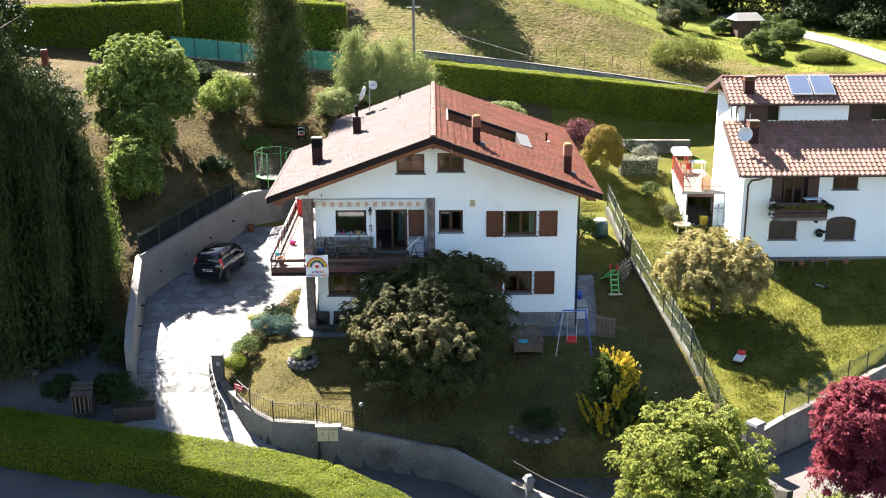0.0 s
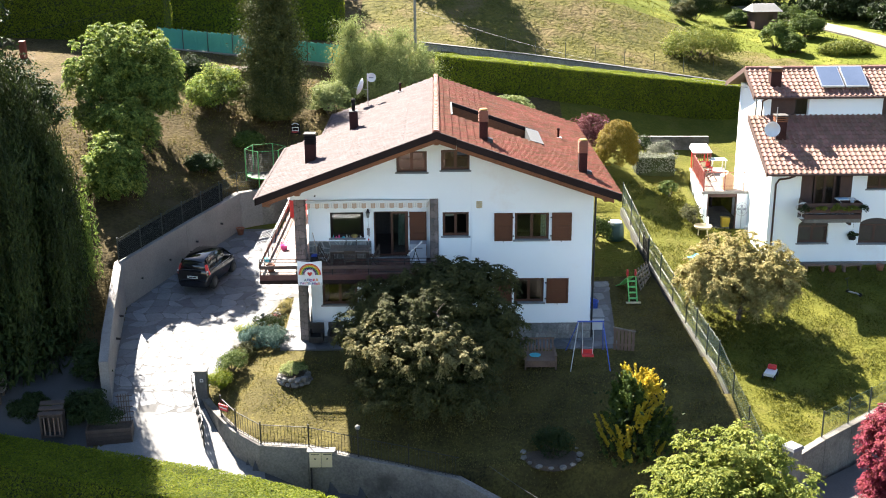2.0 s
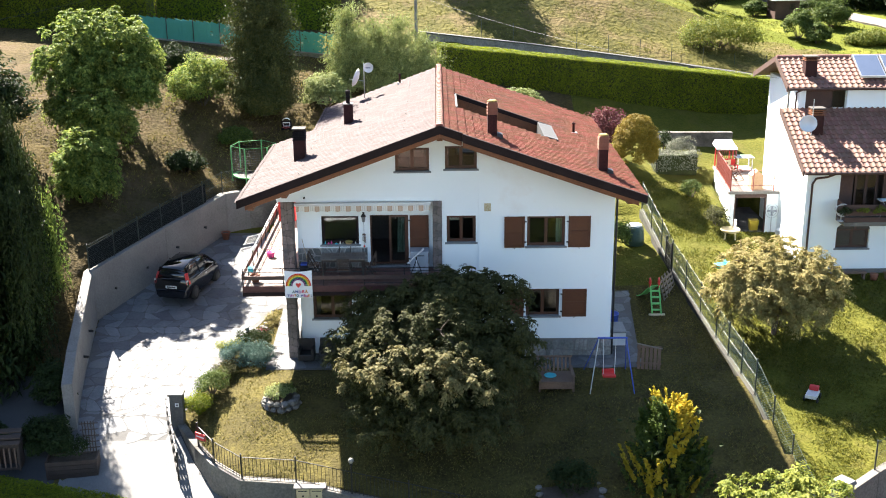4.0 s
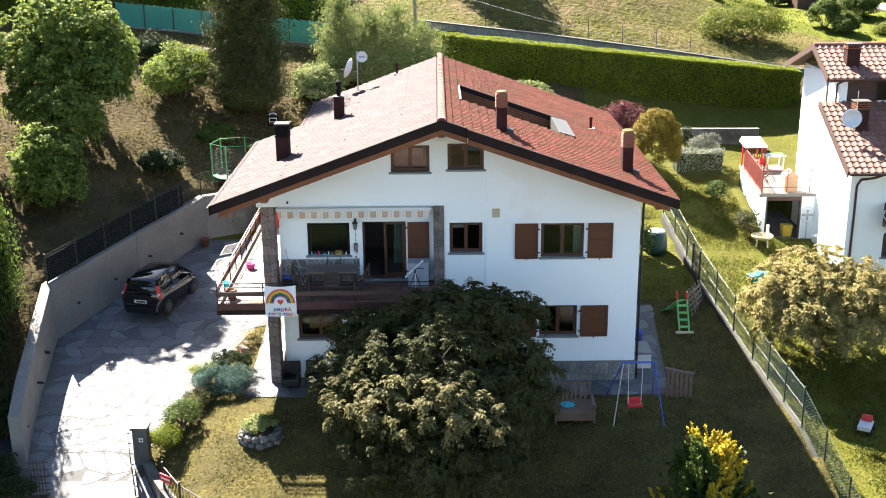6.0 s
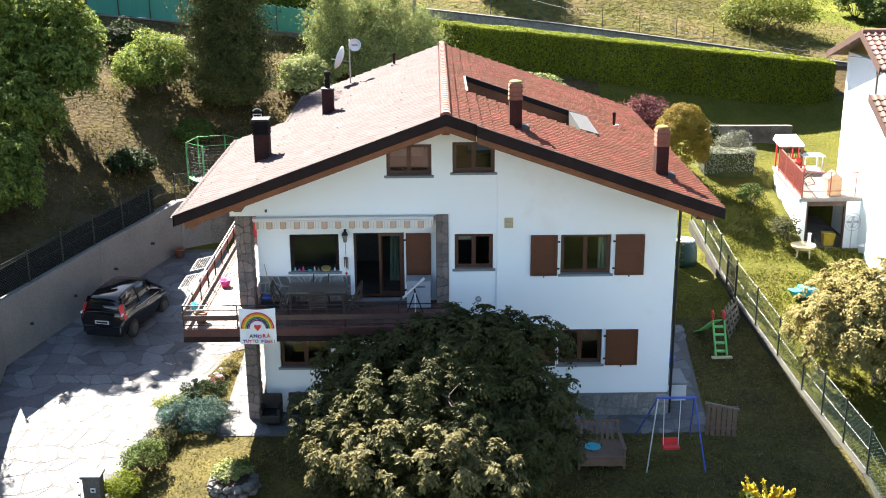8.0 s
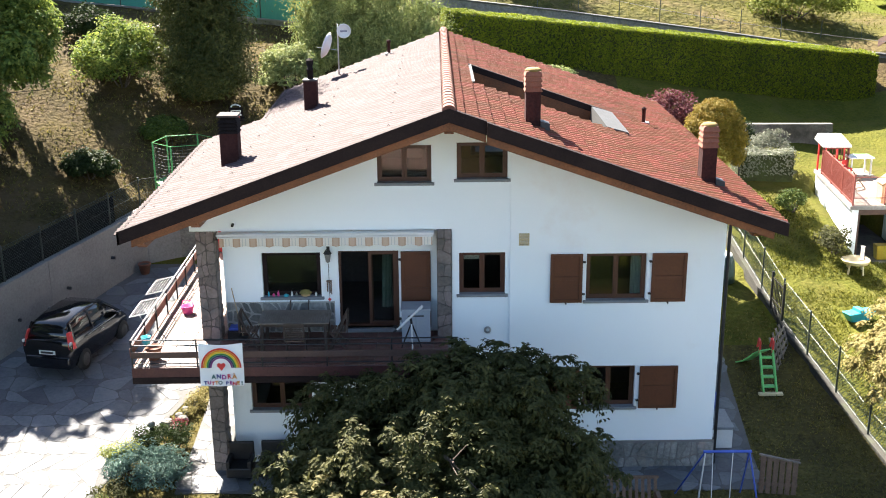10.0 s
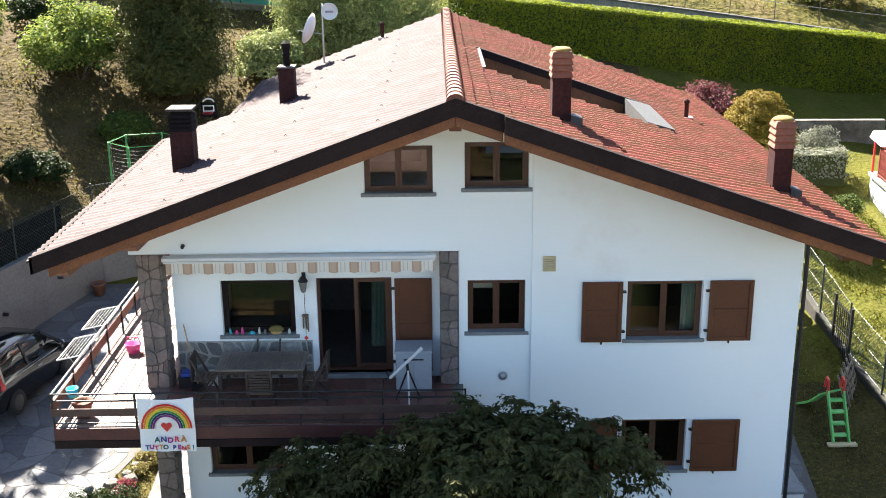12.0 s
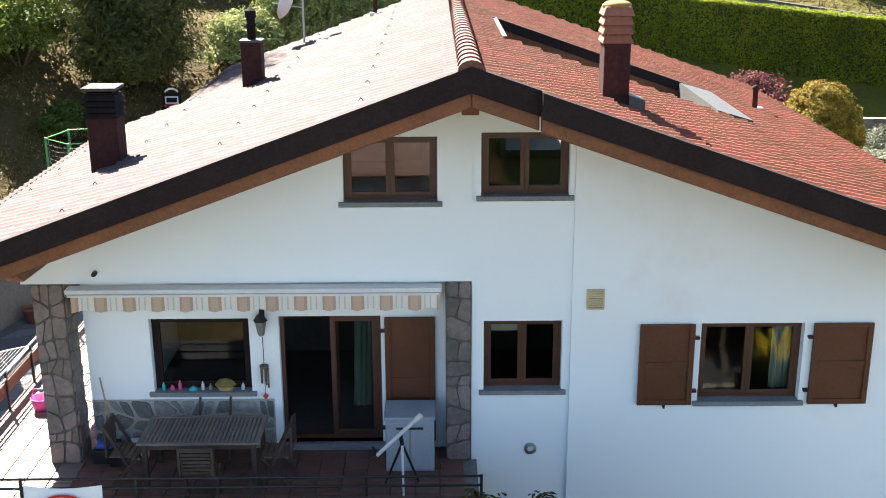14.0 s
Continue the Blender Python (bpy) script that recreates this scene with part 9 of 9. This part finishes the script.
for i, (x, y, h, r, m) in enumerate(((2.5, 101, 9, 3.0, L_DARK), (-1.5, 93.8, 9, 3.4, L_DARK), (35, 109, 10, 3.6, L_DARK), (37, 103, 10, 3.4, L_DARK), (39.5, 97, 9, 3.4, L_DARK), (42, 91, 9, 3.4, L_DARK), (45, 85, 9, 3.4, L_DARK), (48, 79, 9, 3.4, L_DARK), (24, 111, 9, 3.6, L_DARK), (29.5, 113, 10, 3.6, L_DARK), (-12, 92, 7, 3, L_DARK), (-24, 88, 9, 3.5, L_DARK), (44, 72, 8, 3.4, L_MID), (-30, 70, 8, 3.4, L_DARK), (-28, 58, 9, 3.6, L_DARK), (37, 104, 11, 4.2, L_DARK), (46, 96, 11, 4.2, L_DARK))):
    z = ground_z(x, y)
    tree("woodland_tree", "dark leafy tree at the edge of the wood", (x, y, z), z + h * .7, (x, y, z + h * .55), (r, r, h * .48), 100, 80, .8, .32, m, 170 + i, .2, low=-1.0, extra=[((x, y - .4, z + h * .16), (r * 1.15, r, h * .22), 50)])
# lattice fence and pillar at the end of the upper terrace
lf = thing("brick_pillar", (-26.2, 72.5, 8.3), label="small red brick pillar beside a red lattice", category="pillar")
part("shaft", Mesh().box(-.18, .18, -.18, .18, -.5, 1.9), M_RED_IRON, lf, bevel=0.02)
for k in range(8):
    part("lattice_bar", Mesh().beam((-.2 - .3 * k, 0, .3), (-.2 - .3 * k - .5, 0, 1.2), .03, .03), M_RED_IRON, lf)
    part("lattice_bar", Mesh().beam((-.2 - .3 * k, 0, 1.2), (-.2 - .3 * k - .5, 0, .3), .03, .03), M_RED_IRON, lf)
planks = thing("plank_pile", (-13.2, 73.4, ground_z(-13.2, 73.4)), 6, "pile of grey planks on the bank", "plank pile")
for k in range(5):
    part("plank", Mesh().box(-1.6, 1.6, -.4 + .17 * k, -.26 + .17 * k, .25 + .02 * (k % 2), .3 + .02 * (k % 2)), M_WOOD_GREY, planks)
for x in (-1.2, 1.1):
    part("bearer", Mesh().box(x, x + .12, -.4, .45, -.1, .25), M_WOOD, planks)

# ---- lower left corner: planter, wood stack; lower right: pillar and drive ----
pb = thing("planter_box", (-13.7, 43.3, drive_z(43.3) - .1), 8, "dark wooden planter with lattice beside the drive", "planter")
for x0 in (-.9, .84):
    part("corner_post", Mesh().box(x0, x0 + .06, -.35, .35, 0, .72), M_WOOD_DARK, pb)
for k in range(4):
    part("plank", Mesh().box(-.84, .84, -.35, -.31, .02 + .17 * k, .17 + .17 * k), M_WOOD_DARK, pb, bevel=0.006)
    part("plank", Mesh().box(-.84, .84, .31, .35, .02 + .17 * k, .17 + .17 * k), M_WOOD_DARK, pb, bevel=0.006)
part("soil", Mesh().box(-.84, .84, -.31, .31, 0, .62), M_SOIL, pb)
for k in range(5):
    part("lattice_bar", Mesh().beam((.4 + .1 * k, .3, .7), (.4 + .1 * k, .3, 1.9), .03, .03), M_WOOD_DARK, pb)
    part("lattice_bar", Mesh().beam((.3, .31, .85 + .24 * k), (.95, .31, .85 + .24 * k), .03, .03), M_WOOD_DARK, pb)
shrub("planter_bush", "dark green plant growing in the planter", (-13.9, 43.3, drive_z(43.3) + .55), (0.8, 0.35, 0.5), 30, 70, 0.22, 0.1, L_DARK, 200, stems=False)
wsx = thing("wooden_cabinet", (-16.0, 43.4, -2.4), 5, "small dark wooden garden cabinet with a slatted top", "cabinet")
part("back_panel", Mesh().box(-.43, .43, .24, .3, 0, 1.0), M_WOOD_DARK, wsx)
for x in (-.45, .37):
    part("post", Mesh().box(x, x + .08, -.32, -.24, 0, 1.02), M_WOOD_DARK, wsx, bevel=0.008)
    part("side_panel", Mesh().box(x + .01, x + .07, -.24, .24, .06, .98), M_WOOD_DARK, wsx)
for z in (.05, .92):
    part("rail", Mesh().box(-.37, .37, -.31, -.25, z, z + .09), M_WOOD_DARK, wsx, bevel=0.006)
for k in range(4):
    part("bar", Mesh().box(-.3 + .19 * k, -.25 + .19 * k, -.3, -.26, .14, .92), M_WOOD, wsx)
for k in range(3):
    part("slat", Mesh().hexa([(-.48, -.36 + .24 * k, 1.04 + .13 * k), (.48, -.36 + .24 * k, 1.04 + .13 * k), (.48, -.17 + .24 * k, 1.10 + .13 * k), (-.48, -.17 + .24 * k, 1.10 + .13 * k), (-.48, -.36 + .24 * k, 1.09 + .13 * k), (.48, -.36 + .24 * k, 1.09 + .13 * k), (.48, -.17 + .24 * k, 1.15 + .13 * k), (-.48, -.17 + .24 * k, 1.15 + .13 * k)]), M_WOOD_DARK, wsx)
stp = thing("garden_bench", (-19.5, 44.9, ground_z(-19.5, 44.9)), 2, "weathered slatted timber bench under the weeping tree", "bench")
for x in (-.95, .85):
    part("leg", Mesh().box(x, x + .1, -.3, -.2, -.1, .45), M_WOOD_DARK, stp)
    part("leg", Mesh().hexa([(x, .18, -.1), (x + .1, .18, -.1), (x + .1, .28, -.1), (x, .28, -.1), (x, .34, 1.0), (x + .1, .34, 1.0), (x + .1, .42, 1.0), (x, .42, 1.0)]), M_WOOD_DARK, stp)
for k in range(3):
    part("seat_slat", Mesh().box(-1.1, 1.1, -.32 + .19 * k, -.17 + .19 * k, .45, .5), M_WOOD_GREY, stp, bevel=0.008)
    part("back_slat", Mesh().box(-1.1, 1.1, .2 + .045 * k, .24 + .045 * k, .56 + .17 * k, .69 + .17 * k), M_WOOD_GREY, stp, bevel=0.008)
# One bush, and further dark shrubs added to deepen the corner's shade.
for i, (x, y, z, r) in enumerate(((-14.9, 44.3, -2.3, (0.9, 0.7, 0.9)), (-17.3, 44.6, -2.3, (0.8, 0.7, 0.7)), (-15.2, 46.3, -1.3, (0.7, 0.9, 1.0)))):
    shrub("shade_bush", "dark shaded shrub under the weeping tree", (x, y, z), r, 50, 90, 0.26, 0.13, L_DARK, 205 + i)
gp2 = thing("gate_pillar", (13.35, 41.05, -4.0), 35, "square stone pillar with pale cap", "pillar")
part("shaft", Mesh().box(-.27, .27, -.27, .27, -.4, 1.95), M_CONC, gp2, bevel=0.02)
part("cap", Mesh().hexa([(-.33, -.33, 1.95), (.33, -.33, 1.95), (.33, .33, 1.95), (-.33, .33, 1.95), (-.28, -.28, 2.07), (.28, -.28, 2.07), (.28, .28, 2.07), (-.28, .28, 2.07)]), M_FLAG, gp2, bevel=0.01)
SD = [(13.2, 33.0), (17.0, 33.0), (26.0, 40.0), (29.5, 52.0), (21.4, 46.8), (16.4, 43.0), (13.6, 40.9)]
part("side_drive", Mesh().prism(SD, -4.6, [-4.02, -4.08, -4.05, -3.2, -3.9, -4.0, -4.0]), surface("worn_drive_concrete", (0.058, 0.051, 0.047), (0.105, 0.092, 0.087), 0.7, 14, 0.9, 0.2, stain=(0.08, 0.07, 0.065), stain_scale=0.6))
tagged(bpy.data.objects["side_drive"], "pale concrete driveway of the neighbouring house", "driveway", kind="structure")
shrub("yellow_bush", "yellow-green bush at the lower corner", (14.9, 35.0, -4.1), (1.3, 1.2, 1.2), 60, 80, 0.34, 0.12, L_LIGHT, 201)
pc = thing("chain_post", (3.3, 36.7, -2.75), 20, "pale stone post at the garden wall", "post")
part("shaft", Mesh().box(-.14, .14, -.14, .14, -.4, .55), M_CONC, pc, bevel=0.02)
part("cap", Mesh().hexa([(-.2, -.2, .55), (.2, -.2, .55), (.2, .2, .55), (-.2, .2, .55), (-.1, -.1, .75), (.1, -.1, .75), (.1, .1, .75), (-.1, .1, .75)]), M_FLAG, pc)


# ---- across the road ----
ah = thing("house_across_road", (-5.5, 14, -4.2), label="low white house with a tan tiled roof", category="house")
M_TAN_PLAIN = surface("tan_roof_tiles", (0.16, 0.10, 0.08), (0.27, 0.18, 0.145), 1.5, 8, 0.85, 0.6)
for x0, x1, y0, y1 in ((-5.2, 5.2, 5.2, 5.5), (-5.2, 5.2, -5.5, -5.2), (-5.2, -4.9, -5.2, 5.2), (4.9, 5.2, -5.2, 5.2)):
    part("wall", Mesh().box(x0, x1, y0, y1, -0.3, 4.7), M_WALL, ah)
for s_ in (-1, 1):
    part("roof", Mesh().hexa([(-5.8, s_ * 6.3, 4.45), (5.8, s_ * 6.3, 4.45), (5.8, 0, 6.6), (-5.8, 0, 6.6), (-5.8, s_ * 6.3, 4.65), (5.8, s_ * 6.3, 4.65), (5.8, 0, 6.8), (-5.8, 0, 6.8)] if s_ < 0 else
         [(-5.8, 0, 6.6), (5.8, 0, 6.6), (5.8, 6.3, 4.45), (-5.8, 6.3, 4.45), (-5.8, 0, 6.8), (5.8, 0, 6.8), (5.8, 6.3, 4.65), (-5.8, 6.3, 4.65)]), M_TAN_PLAIN, ah, "tan tiled roof slope")
for x in (-3.6, -0.6, 2.4):
    part("window", Mesh().box(x, x + 1.2, 5.49, 5.53, 1.2, 2.6), M_FASCIA, ah)
orchard = tree("garden_tree", "rounded leafy tree in the garden across the road", (4.2, 20.5, -4.1), -0.4, (4.2, 20.5, -1.1), (2.0, 1.9, 2.1), 70, 90, .6, .26, L_DARK, 160, .14, low=-1.0)
for x, y in ((7.6, 17.0), (11.5, 21.5), (15.5, 18.0), (-15.0, 20.0), (-18.5, 16.0), (9.5, 10.5), (4.0, 7.5), (16.0, 9.0), (-16.5, 7.0)):
    copy_thing(orchard, pose(x, y, -4.1, 0, 0, x * 37))
hedge("garden_hedge", "clipped hedge along the far side of the road", [(-22, 27.0, -4.1), (-8, 26.4, -4.1), (9, 26.0, -4.1), (20, 26.6, -4.1)], 1.2, 2.0, 0.18, 80, L_DARK, 161)

# ---- grass blades ----
def grass(name, label, count, x0, x1, y0, y1, size, material, seed, where):
    """Short blades scattered over a stretch of ground."""
    rng = np.random.default_rng(seed)
    heights = gv[:, 2].reshape(NY, NX)
    pts = []
    while len(pts) < count:
        x, y = rng.uniform(x0, x1), rng.uniform(y0, y1)
        if where(x, y) and noise.noise(Vector((x * .8, y * .8, seed))) > rng.uniform(-.5, .3):
            i, j = int(np.searchsorted(gx, x)) - 1, int(np.searchsorted(gy, y)) - 1
            u, v = (x - gx[i]) / (gx[i + 1] - gx[i]), (y - gy[j]) / (gy[j + 1] - gy[j])
            z = (heights[j, i] * (1 - u) + heights[j, i + 1] * u) * (1 - v) + (heights[j + 1, i] * (1 - u) + heights[j + 1, i + 1] * u) * v
            pts.append((x, y, z + size * .25))
    p = np.array(pts)
    n = rng.normal(0, 1, (count, 3)) * np.array([1, 1, .5])
    ob = new(name, leaf_cloud(name, material, p, n, size, rng, -1.5, 0.22))
    return tagged(ob, label, "grass", kind="stuff")


def on_lawn(x, y):
    return not inside(PATIO, x, y) and y > front_y(x) + .3 and line_x(LEFT_LINE, y) < x < line_x(RIGHT_LINE, y) - .3 and not inside(DRIVE, x, y) and x > -9.3 and not (-6.2 < x < 6.6 and y > 49.5)


L_DRY = leafy("dry_grass_blade", (0.075, 0.070, 0.016), (0.206, 0.181, 0.045), 0.4, 0.3)
L_GREENBLADE = leafy("green_grass_blade", (0.061, 0.070, 0.007), (0.128, 0.128, 0.016), 0.4, 0.3)
grass("lawn_grass", "short dry grass blades of the front lawn", 30000, -9.5, 12, 35, 58, 0.11, L_DRY, 301, on_lawn)
grass("meadow_grass", "short green grass of the neighbouring lawn", 42000, 10.5, 25, 41.5, 66, 0.13, L_GREENBLADE, 302, lambda x, y: x > line_x(RIGHT_LINE, min(62.4, y)) + .3 and y > 41.9 + max(0.0, x - 13.5) * 0.8 and not (x > 16.4 and y > 56.6) and not (x > 14 and y > 61.5))
grass("bank_grass", "dry tufted grass of the bank behind the house", 16000, -22, 2, 58, 75.5, 0.15, L_DRY, 303, lambda x, y: y > 63.9 or x < line_x(LEFT_LINE, min(62.8, y)) - .5)
grass("slope_grass", "mown grass of the upper slope", 14000, -5, 32, 81.5, 100, 0.17, L_GREENBLADE, 304, lambda x, y: True)
